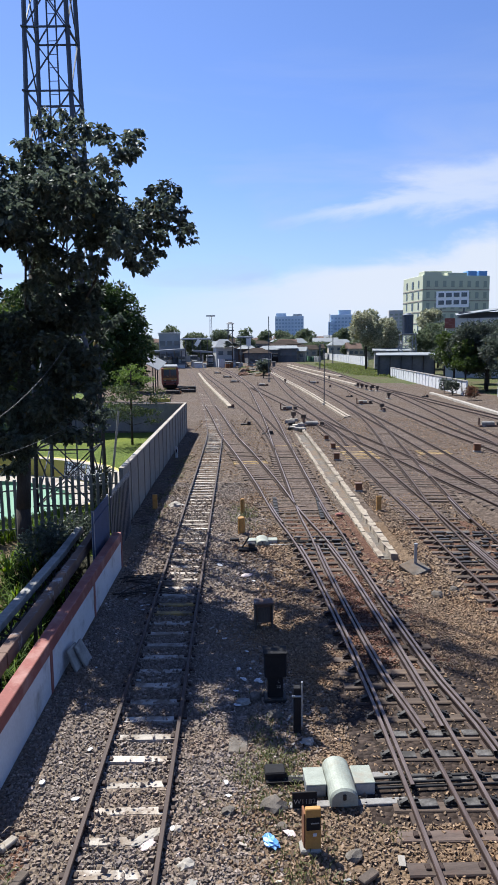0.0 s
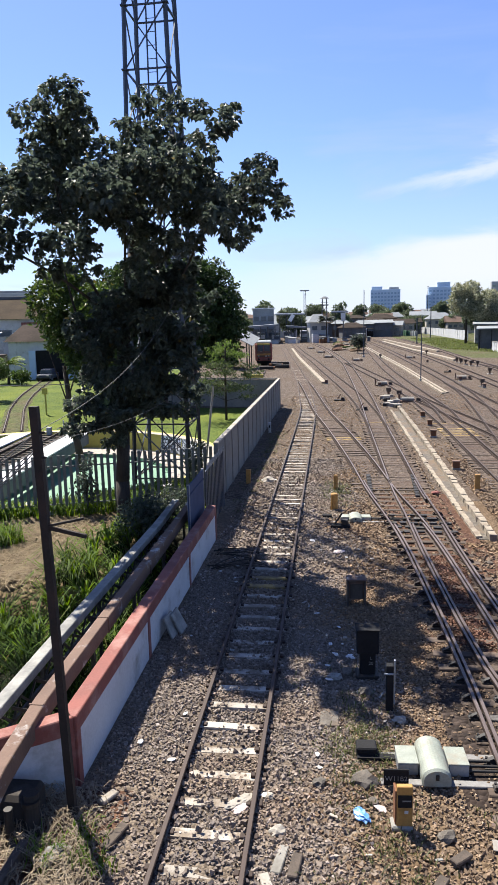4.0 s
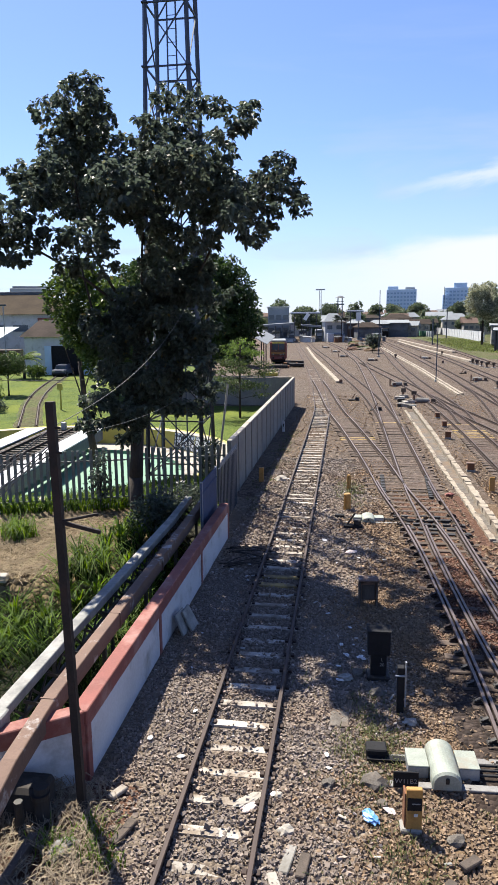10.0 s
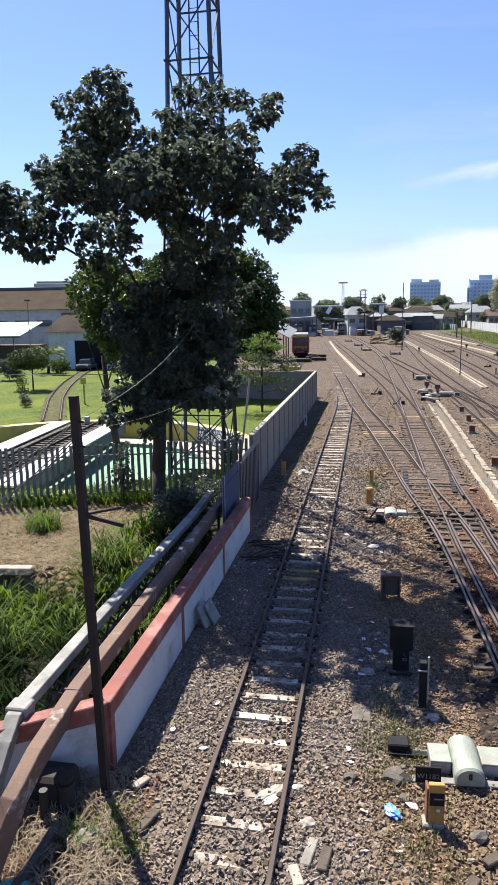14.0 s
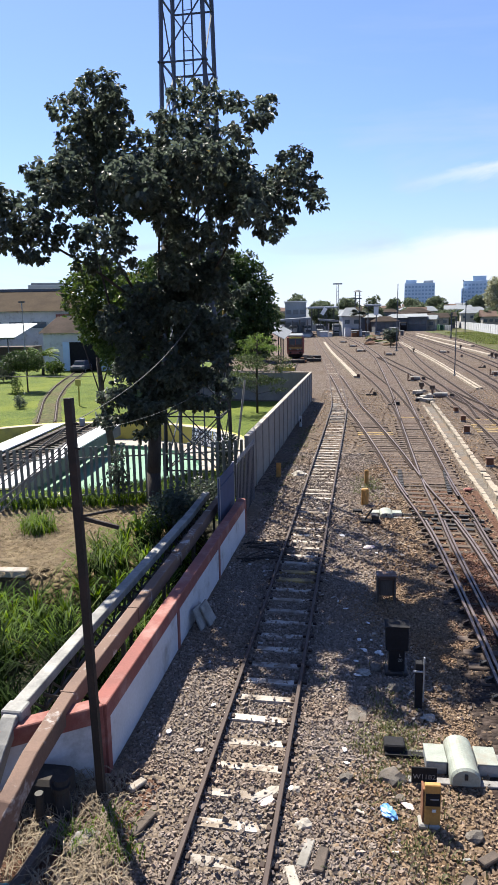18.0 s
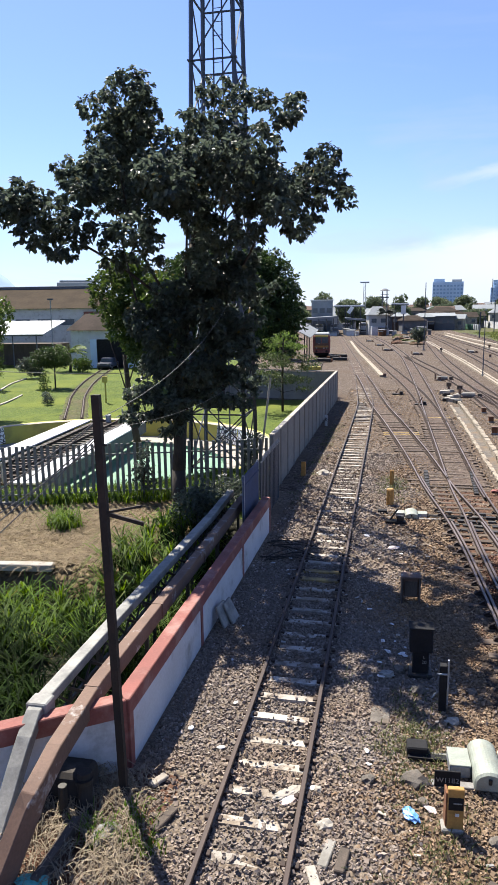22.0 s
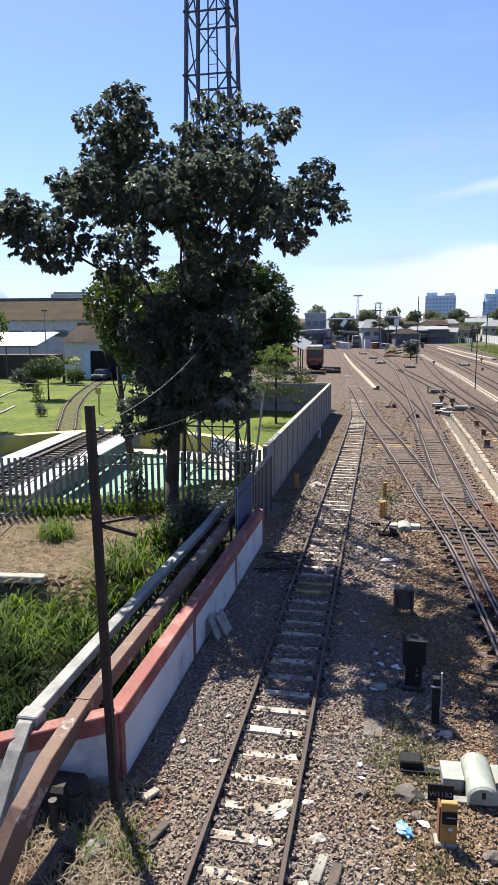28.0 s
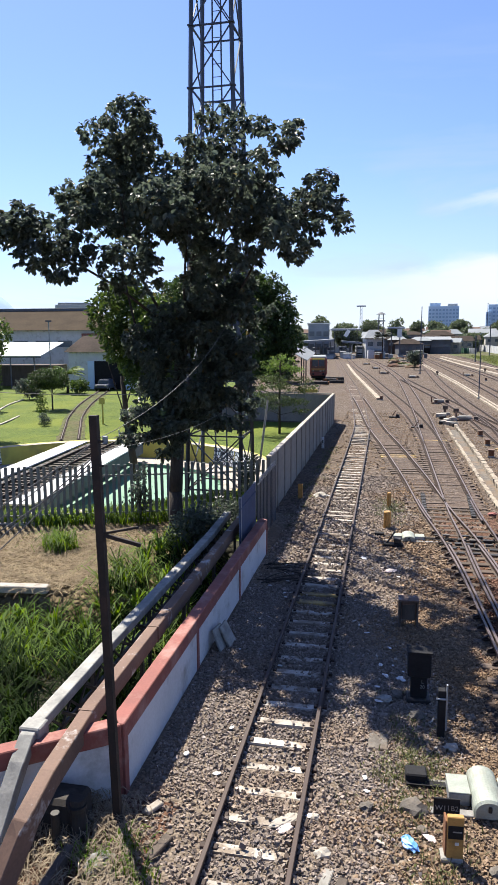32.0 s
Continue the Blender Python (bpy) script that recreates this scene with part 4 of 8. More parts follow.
# ---- picket fence round the turntable ----
pfence = thing("picket_fence", "grey palisade picket fence along the garden edge", "fence")
FA, FB = Vector((-19.5, 20.3, 0)), Vector((-4.5, 25.45, 0))
fd = (FB - FA)
bm = boxed((0, 0, 1.13), (0.115, 0.05, 2.18), None, 0.012)
pick = bpy.data.meshes.new("picket")
for v in bm.verts:
    if v.co.z > 2 and abs(v.co.x) > 0.04:
        v.co.z -= 0.05
bm.to_mesh(pick)
bm.free()
pick.materials.append(M_PICKET)
rng = random.Random(4)
fang = math.atan2(fd.y, fd.x)
npick = int(fd.length / 0.222)
for i in range(npick + 1):
    c = FA + fd * (i / npick)
    o = new("picket", pick)
    o.parent = pfence
    o.matrix_basis = Matrix.Translation((c.x, c.y, rng.uniform(-0.02, 0.02))) @ Matrix.Rotation(fang, 4, "Z") @ Matrix.Rotation(rng.uniform(-0.012, 0.012), 4, "Y")
for z in (0.35, 1.75):
    part("rail", barred(FA + Vector((0, 0.05, z)), FB + Vector((0, 0.05, z)), 0.05, 0.05), M_PICKET, pfence)
part("kerb", barred(FA + Vector((0, 0, 0.02)), FB + Vector((0, 0, 0.02)), 0.16, 0.2), M_CONC, pfence, "weathered concrete plinth")
# ledge of the ditch
ledge = thing("ditch_ledge", "pale concrete ledge along the ditch bank", "ledge")
part("ledge_body", boxed((0, 0, -0.1), (7.0, 0.3, 0.2), pose(-12.4, 16.35, 0.09, 0, 0, 6), 0.02), M_CONC_PALE, ledge)

# ---- turntable pit ----
pit = thing("turntable_pit", "round railway turntable pit, yellow walls and mint-green floor", "turntable pit", kind="structure")


def ring(name, r0, z0, r1, z1, material, parent, seg=96, a0=0.0, a1=2 * math.pi, c=PIT):
    a = np.linspace(a0, a1, seg + 1)
    v = np.zeros((seg + 1, 2, 3))
    for k, (r, z) in enumerate(((r0, z0), (r1, z1))):
        v[:, k, 0], v[:, k, 1], v[:, k, 2] = c[0] + r * np.cos(a), c[1] + r * np.sin(a), z
    i = np.arange(seg) * 2
    return np_mesh(name, v, np.stack([i, i + 1, i + 3, i + 2], 1), material, parent)


ring("rim_top", PIT_R + 0.75, 0.05, PIT_R - 0.02, 0.05, M_CONC_PALE, pit)
ring("rim_edge", PIT_R + 0.75, -0.1, PIT_R + 0.75, 0.05, M_CONC_PALE, pit)
ring("rim_stripe", PIT_R + 0.74, 0.056, PIT_R + 0.52, 0.056, M_PITYEL, pit)
ring("pit_wall", PIT_R, 0.05, PIT_R - 0.15, -1.0, M_PITYEL, pit)
ring("pit_ledge", PIT_R - 0.14, -1.0, 7.4, -1.04, M_CONC_PALE, pit)
ring("pit_step", 7.4, -1.04, 7.35, -1.25, M_MINT, pit)
ring("pit_floor", 7.36, -1.25, 0.05, -1.3, M_MINT, pit)


def pebble_mat():
    m = bpy.data.materials.new("pebble_mosaic")
    m.use_nodes = True
    nt = m.node_tree
    v = nt.nodes.new("ShaderNodeTexVoronoi")
    v.inputs["Scale"].default_value = 4.6
    v.feature = "DISTANCE_TO_EDGE"
    tc = nt.nodes.new("ShaderNodeTexCoord")
    nt.links.new(tc.outputs["Object"], v.inputs["Vector"])
    col = ramp_of(nt, v.outputs["Distance"], [(0.08, (0.03, 0.03, 0.035)), (0.14, (0.72, 0.73, 0.74))])
    nt.links.new(col, nt.nodes["Principled BSDF"].inputs["Base Color"])
    nt.nodes["Principled BSDF"].inputs["Roughness"].default_value = 0.7
    return m


M_PEBBLE = pebble_mat()
for a, half in ((24.0, 6.2), (37.0, 6.2), (50.0, 6.2), (150.5, 4.0)):
    ring("mosaic_panel", PIT_R - 0.012, 0.03, PIT_R - 0.15, -0.95, M_PEBBLE, pit, 10, radians(a - half), radians(a + half))
bridge = thing("turntable_bridge", "white-decked steel turntable bridge spanning the pit", "turntable bridge")
BR = pose(PIT[0] - 1.4, PIT[1] - 0.2, 0, 0, 0, 4.5)
for sx in (-1.05, 1.05):
    part("deck", boxed((sx * 1.80, 0, 0.10), (1.1, 17.0, 0.08), BR, 0.01), M_WHITE, bridge, "white walkway deck")
    part("girder", boxed((sx * 1.0, 0, -0.36), (0.22, 16.6, 0.84), BR, 0.02), M_DARK, bridge)
    part("outer_girder", boxed((sx * 2.3, 0, -0.26), (0.08, 16.6, 0.6), BR, 0.01), M_WALL_DARK, bridge)
    part("rail", boxed((sx * 0.54, 0, 0.14), (0.07, 17.6, 0.12), BR), M_RAIL, bridge)
slm = bpy.data.meshes.new("tie")
bm = boxed((0, 0, 0), (2.2, 0.2, 0.12), None, 0.01)
bm.to_mesh(slm)
bm.free()
slm.materials.append(M_WOODOLD)
for i in range(26):
    o = new("tie", slm)
    o.parent, o.matrix_basis = bridge, BR @ Matrix.Translation((0, -8.2 + i * 0.65, 0.02))
for sy in (-1, 1):
    part("end_frame", boxed((0, sy * 8.2, 0.3), (0.3, 0.3, 0.5), BR, 0.03), M_GALV, bridge)
    for sx in (-0.9, 0.9):
        part("lock_lever", boxed((sx, sy * 8.3, 0.5), (0.06, 0.06, 0.9), BR), M_GALV, bridge)
# garden track beyond the turntable
track("rusty garden track leading to the shed", [(-20.6, 42.6), (-23.4, 49), (-26.4, 56), (-30.6, 67.5), (-35.4, 83), (-38, 91)], sleeper_z=-0.06, y_from=40, bed_mat=M_VERGE)
# garden kerbs
for label, pts in (("pale concrete garden path kerb", [(-33.5, 53.5), (-34.9, 57), (-38.2, 65.2), (-40.1, 72.1)]), ("pale concrete garden path kerb", [(-29.2, 46.5), (-29.6, 48), (-30.5, 51.8), (-31.8, 56.2)])):
    t = thing("garden_kerb", label, "kerb")
    sweep("kerb_stone", spline(pts, 0.8), 0, [(-0.09, -0.1), (-0.09, 0.1), (0.09, 0.1), (0.09, -0.1)], M_CONC_PALE, t)
post = thing("marker_post", "small yellow marker post on the lawn", "post")
part("marker_stem", boxed((-22.2, 52, 0.8), (0.1, 0.1, 1.7)), M_PITYEL, post)
part("marker_board", boxed((-22.2, 51.93, 1.85), (0.46, 0.06, 0.5), None, 0.02), M_PITYEL, post)

# ---- lattice tower ----
tower = thing("lattice_tower", "tall blue-grey steel lattice telecom tower with ladder", "tower")
TS, TH = 2.42, 33.0
TM = pose(-7.12, 29.6, 0, 0, 0, -1)


def tp(u, v, z):
    k = 1 - 0.0165 * z
    return TM @ Vector((u * TS / 2 * k, v * TS / 2 * k, z))


for u, v in ((-1, -1), (1, -1), (1, 1), (-1, 1)):
    bm = bmesh.new()
    bar(bm, tp(u, v, 4.95), tp(u, v, TH), 0.13, 0.13)
    part("leg", bm, M_TOWER, tower)
    part("leg_foot", barred(tp(u, v, 0), tp(u, v, 4.95), 0.125, 0.125), M_TOWER_LOW, tower, "darker lower leg")
CORN = ((-1, -1), (1, -1), (1, 1), (-1, 1))
PITCH = 2.35
for i in range(int(TH / PITCH)):
    z0, z1 = i * PITCH + 0.25, (i + 1) * PITCH + 0.25
    steel = M_TOWER_LOW if i < 2 else M_TOWER
    for k in range(4):
        a, b = CORN[k], CORN[(k + 1) % 4]
        part("girt", barred(tp(*a, z0), tp(*b, z0), 0.06, 0.06), steel, tower)
        part("brace", barred(tp(*a, z0), tp(*b, z1), 0.048, 0.048), steel, tower)
        if i % 2 == 0:
            part("brace", barred(tp(*b, z0), tp(*a, z1), 0.048, 0.048), M_TOWER, tower)
    part("flange", boxed((0, 0, 0), (0.24, 0.24, 0.05), Matrix.Translation(tp(-1, -1, z0))), M_TOWER, tower)
    part("flange", boxed((0, 0, 0), (0.24, 0.24, 0.05), Matrix.Translation(tp(1, -1, z0))), M_TOWER, tower)
ladder = part("ladder", barred(tp(-0.15, -0.2, 0), tp(-0.15, -0.2, TH), 0.045, 0.045), M_TOWER, tower)
bm = bmesh.new()
bar(bm, tp(0.28, -0.2, 0), tp(0.28, -0.2, TH), 0.045, 0.045)
part("ladder_stile", bm, M_TOWER, ladder)
for i in range(66):
    part("rung", barred(tp(-0.15, -0.2, 0.5 * i + 0.3), tp(0.28, -0.2, 0.5 * i + 0.3), 0.022, 0.022), M_TOWER, ladder)
part("cable_tray", barred(tp(-0.55, -0.6, 0), tp(-0.55, -0.6, TH), 0.10, 0.05), M_TOWER, tower)
stay = thing("leaning_post", "white-tipped slanting post beside the tower", "post")
part("stay_pole", tubed((-5.6, 30.0, 0), (-5.15, 30.4, 4.0), 0.05, seg=8), M_CONC_PALE, stay)


# ---- plants ----
def leaf_mesh(name, centres, axes, size, wide, material, parent, rng, fold=0.25, droop=0.35, round_tip=False):
    """Folded, pointed leaves: centres (n,3), outward axes (n,3)."""
    n = len(centres)
    d = axes + rng.normal(0, 0.55, (n, 3))
    d[:, 2] -= droop
    d /= np.linalg.norm(d, axis=1)[:, None]
    side = np.cross(d, rng.normal(0, 1, (n, 3)))
    side /= np.linalg.norm(side, axis=1)[:, None] + 1e-9
    up = np.cross(side, d)
    ln = size * rng.uniform(0.65, 1.25, (n, 1))
    w = ln * wide
    base = centres
    if round_tip:
        lift = up * ln * fold * 0.3
        v = np.stack([base, base + d * ln * 0.28 + side * w * 0.85 + lift, base + d * ln * 0.68 + side * w + lift, base + d * ln - up * ln * 0.15, base + d * ln * 0.68 - side * w + lift, base + d * ln * 0.28 - side * w * 0.85 + lift], 1)
        i = np.arange(n) * 6
        return np_mesh(name, v, np.concatenate([np.stack([i, i + 1, i + 2, i + 3], 1), np.stack([i, i + 3, i + 4, i + 5], 1)]), material, parent)
    v = np.stack([base, base + d * ln * 0.45 + side * w + up * ln * fold * 0.4, base + d * ln - up * ln * 0.12, base + d * ln * 0.45 - side * w + up * ln * fold * 0.4], 1)
    i = np.arange(n) * 4
    return np_mesh(name, v, np.stack([i, i + 1, i + 2, i + 3], 1), material, parent)


def rosettes(name, lobes, per_m2, each, size, wide, material, parent, rng, core=0.0):
    """Whorls of arching leaves on twig tips over uneven lobes, with larger leaves filling their cores."""
    tips, outs = [], []
    for x, y, z, rx, ry, rz in lobes:
        n = max(5, int(4 * math.pi * ((rx * ry + ry * rz + rx * rz) / 3) * per_m2))
        d = rng.normal(0, 1, (n, 3))
        d /= np.linalg.norm(d, axis=1)[:, None]
        tips.append(np.array([x, y, z]) + d * rng.uniform(0.5, 1.0, (n, 1)) ** 0.5 * np.array([rx, ry, rz]))
        outs.append(d)
    tips, outs = np.concatenate(tips), np.concatenate(outs)
    n = len(tips)
    base = np.repeat(tips, each, 0) + rng.normal(0, 0.035, (n * each, 3))
    turn = np.tile(np.arange(each) * 2.4, n) + np.repeat(rng.uniform(0, 6.28, n), each)
    ring = np.stack([np.cos(turn), np.sin(turn), rng.uniform(-0.95, 0.35, n * each)], 1)
    d = ring + np.repeat(outs, each, 0) * np.array([0.6, 0.6, 0.35]) + rng.normal(0, 0.42, (n * each, 3))
    ln = size * rng.uniform(0.65, 1.25, (n * each, 1)) * np.repeat(rng.uniform(0.8, 1.2, (n, 1)), each, 0)
    if core:
        k = [max(4, int(core * rx * ry * rz)) for x, y, z, rx, ry, rz in lobes]
        mid = np.repeat(np.array(lobes)[:, :3], k, 0)
        rad = np.repeat(np.array(lobes)[:, 3:], k, 0)
        base = np.concatenate([base, mid + rng.uniform(-0.55, 0.55, rad.shape) * rad])
        d = np.concatenate([d, rng.normal(0, 1, rad.shape)])
        ln = np.concatenate([ln, np.full((len(rad), 1), size * 1.5)])
    d /= np.linalg.norm(d, axis=1)[:, None]
    m = len(d)
    side = np.cross(d, np.array([0, 0, 1.0]) + rng.normal(0, 0.45, (m, 3)))
    side /= np.linalg.norm(side, axis=1)[:, None] + 1e-9
    up = np.cross(side, d)
    w = ln * wide
    sag = np.array([0, 0, -1.0]) * ln * rng.uniform(0.05, 0.4, (m, 1))
    fold = up * w * 0.35
    v = np.stack([base, base + d * ln * 0.3 + side * w * 0.8 + fold, base + d * ln * 0.68 + side * w * 0.95 + fold + sag * 0.4, base + d * ln * 0.97 + sag,
                  base + d * ln * 0.68 - side * w * 0.95 + fold + sag * 0.4, base + d * ln * 0.3 - side * w * 0.8 + fold], 1)
    i = np.arange(m) * 6
    return np_mesh(name, v, np.concatenate([np.stack([i, i + 1, i + 2, i + 3], 1), np.stack([i, i + 3, i + 4, i + 5], 1)]), material, parent)


def lobes_to_leaves(lobes, per_m2, cluster, rng):
    """Leaf places and outward ways in rosettes over the shells of uneven lobes: rows of centre and radii."""
    cs, ax = [], []
    for x, y, z, rx, ry, rz in lobes:
        area = 4 * math.pi * ((rx * ry + ry * rz + rx * rz) / 3)
        n = max(6, int(area * per_m2))
        d = rng.normal(0, 1, (n, 3))
        d /= np.linalg.norm(d, axis=1)[:, None]
        k = rng.uniform(0.45, 1.08, (n, 1)) ** 0.6
        tip = np.array([x, y, z]) + d * k * np.array([rx, ry, rz])
        c = np.repeat(tip, cluster, 0) + rng.normal(0, 0.09, (n * cluster, 3))
        a = np.repeat(d, cluster, 0) * 0.5 + rng.normal(0, 0.7, (n * cluster, 3))
        cs.append(c)
        ax.append(a)
    return np.concatenate(cs), np.concatenate(ax)


def limb(bm, pts, r0, r1, seg=7):
    n = len(pts) - 1
    for i in range(n):
        tube(bm, pts[i], pts[i + 1], r0 + (r1 - r0) * i / n, r0 + (r1 - r0) * (i + 1) / n, seg)


def tree(label, base, trunk, limbs, lobes, per_m2, cluster, size, wide, leafmat, seed, category="tree", trunk_r=(0.2, 0.1), round_tip=False, droop=0.35):
    t = thing("tree", label, category)
    rng = np.random.default_rng(seed)
    bm = bmesh.new()
    limb(bm, [Vector(base), *[Vector(p) for p in trunk]], *trunk_r, 9)
    part("trunk", bm, M_BARK, t, smooth=True)
    for l in limbs:
        bm = bmesh.new()
        limb(bm, [Vector(p) for p in l], trunk_r[1] * 0.4, 0.015, 6)
        part("limb", bm, M_BARK, t, smooth=True)
    if lobes is None:
        return t
    c, a = lobes_to_leaves(lobes, per_m2, cluster, rng)
    leaf_mesh("crown", c, a, size, wide, leafmat, t, rng, droop=droop, round_tip=round_tip)
    return t


# the big tree beside the fence: lobes (across, up) in the plane of its trunk, with depth
S22 = 22.2


def lobe(px, pz, rx, rz, dy=0.0, ry=None):
    d = dy * 2.6 - 2.2 if pz > 8.5 else -1.6 * abs(dy) - 0.2
    k = (S22 + d) / S22
    return ((px + (0.2 if pz > 8.5 and -9.8 < px < -7 else 0.03)) * k, S22 + d, 6.74 + (pz - 6.74) * k, rx * 0.87 * k, ry or min(rx, rz) * 1.25, rz * 0.83 * k)


BIG = [lobe(px, pz, rx, rz, dy) for px, dy, pz, rx, rz in (
    (-8.4, 0.2, 13.8, 0.9, 0.69), (-9.4, 0.4, 13.2, 0.74, 0.68), (-8.0, 0.5, 13.1, 0.68, 0.76), (-8.5, 0.8, 12.4, 0.94, 0.78), (-9.3, 0.4, 12.1, 0.68, 0.86), (-9.3, 0.8, 11.2, 0.89, 0.8),
    (-10.3, -0.4, 11.5, 0.76, 0.47), (-10.2, -0.3, 11.1, 0.69, 0.44), (-12.0, -0.95, 10.7, 0.94, 0.64), (-12.9, -1.1, 10.4, 0.83, 0.73), (-11.3, -1.0, 10.1, 1.03, 0.83), (-11.6, -1.15, 9.5, 0.79, 0.62),
    (-10.8, -1.0, 9.0, 0.71, 0.51), (-13.4, -1.05, 10.6, 0.82, 0.53), (-7.8, 0.1, 11.2, 0.94, 0.77), (-8.3, 0.1, 10.2, 0.9, 0.79), (-8.5, -0.9, 9.5, 0.74, 0.59), (-7.0, -0.5, 10.7, 0.82, 0.83),
    (-6.2, -0.4, 12.8, 0.46, 0.42), (-5.4, 0.7, 13.5, 0.69, 0.53), (-4.4, 0.5, 13.3, 0.71, 0.52), (-3.4, -0.6, 12.8, 0.67, 0.43), (-3.0, 0.5, 13.0, 0.38, 0.39), (-5.8, 0.0, 12.2, 0.8, 0.66),
    (-5.0, 0.2, 12.4, 0.89, 0.74), (-3.8, -0.7, 12.1, 0.71, 0.5), (-6.0, 0.0, 11.3, 0.8, 0.7), (-5.2, 0.7, 11.5, 0.92, 0.85), (-4.1, -0.5, 11.1, 0.65, 0.61), (-2.4, -0.5, 11.2, 0.55, 0.52),
    (-2.0, 0.9, 11.4, 0.46, 0.6), (-1.8, 0.7, 10.7, 0.58, 0.47), (-1.4, -0.4, 10.2, 0.33, 0.32), (-2.9, 0.8, 10.8, 0.81, 0.56), (-3.5, 0.1, 10.6, 0.79, 0.63), (-2.5, 0.3, 10.0, 0.67, 0.47),
    (-2.9, -0.5, 9.5, 0.65, 0.43), (-2.8, 0.8, 9.3, 0.51, 0.31), (-3.9, 0.3, 10.1, 0.81, 0.56), (-5.1, 0.7, 10.5, 0.93, 0.78), 
    (-5.5, -0.2, 9.3, 0.83, 0.71), (-4.5, -0.6, 9.4, 0.61, 0.58), (-5.9, -0.6, 8.4, 0.8, 0.75), (-8.0, -0.8, 8.9, 0.6, 0.82), (-5.1, -0.4, 8.3, 0.76, 0.82), (-7.3, 0.2, 7.5, 1.06, 0.95),
    (-5.5, -0.9, 7.4, 1.04, 1.02), (-4.8, 0.3, 7.1, 0.6, 1.04), (-7.9, -0.3, 6.7, 0.77, 1.04), (-6.6, -0.3, 6.4, 1.17, 1.07), (-5.4, 0.6, 6.0, 0.92, 1.07), (-7.5, -0.0, 5.3, 1.02, 0.97),
    (-5.9, -0.3, 4.9, 0.98, 0.95), (-4.8, -0.0, 5.0, 0.6, 0.77), (-7.1, 0.4, 3.7, 1.04, 0.81), (-7.9, -0.8, 4.0, 0.81, 0.67), (-5.9, 0.9, 3.8, 0.76, 0.62), (-8.3, -0.9, 3.4, 0.63, 0.41),
    (-7.5, 0.4, 3.1, 0.77, 0.51), (-5.0, 0.8, 8.0, 0.9, 0.9), (-4.8, 0.9, 6.6, 0.7, 0.9), (-4.9, 0.8, 5.4, 0.6, 0.8), (-6.6, 1.0, 7.2, 1.1, 1.1), (-6.2, 0.9, 5.0, 1.0, 1.0), (-5.6, 0.2, 6.8, 0.9, 1.0),
    (-7.0, 0.0, 4.5, 0.9, 0.8), (-5.4, -0.4, 4.3, 0.7, 0.6), (-6.0, 0.2, 8.0, 0.9, 0.9), (-7.6, 0.6, 6.0, 0.8, 0.9), (-4.5, 0.2, 5.8, 0.5, 0.7), (-4.4, 0.1, 7.2, 0.55, 0.8), (-4.6, 0.3, 8.2, 0.5, 0.6), (-4.6, 0.1, 4.7, 0.45, 0.5), (-6.6, 0.3, 10.6, 0.85, 0.6), (-7.1, -0.2, 11.3, 0.8, 0.75), (-6.9, 0.5, 12.1, 0.6, 0.55), (-7.0, -0.6, 10.2, 0.5, 0.45), (-6.3, -0.5, 10.0, 0.6, 0.5), (-5.9, 0.5, 9.5, 0.7, 0.6),
    (-3.5, -0.6, 10.5, 0.75, 0.55), (-3.2, -0.1, 10.3, 0.7, 0.5), (-3.9, 0.2, 11.0, 0.7, 0.55), (-4.3, -0.3, 11.5, 0.7, 0.55), (-3.0, 0.4, 10.5, 0.6, 0.5), (-3.4, -0.9, 10.0, 0.6, 0.5), (-4.4, 0.1, 10.3, 0.7, 0.55),
    (-9.7, -0.8, 9.4, 0.55, 0.5), (-10.2, -0.9, 9.8, 0.6, 0.45), (-9.2, -0.4, 8.7, 0.45, 0.5), (-10.4, -0.3, 10.4, 0.5, 0.45), (-9.7, -0.2, 10.5, 0.5, 0.5), (-6.6, 0.1, 11.6, 0.75, 0.62), (-6.9, -0.8, 10.9, 0.8, 0.7), (-5.4, -0.9, 11.8, 0.8, 0.7), (-5.0, -0.8, 10.9, 0.8, 0.7), (-7.6, -0.8, 11.2, 0.8, 0.7),
    (-4.8, -1.13, 11.6, 0.6, 0.5), (-7.0, -1.0, 10.7, 0.6, 0.5), (-9.9, -0.54, 10.9, 0.6, 0.5), (-9.5, -0.35, 11.6, 0.6, 0.55), (-10.1, -0.77, 10.9, 0.5, 0.45),
)]
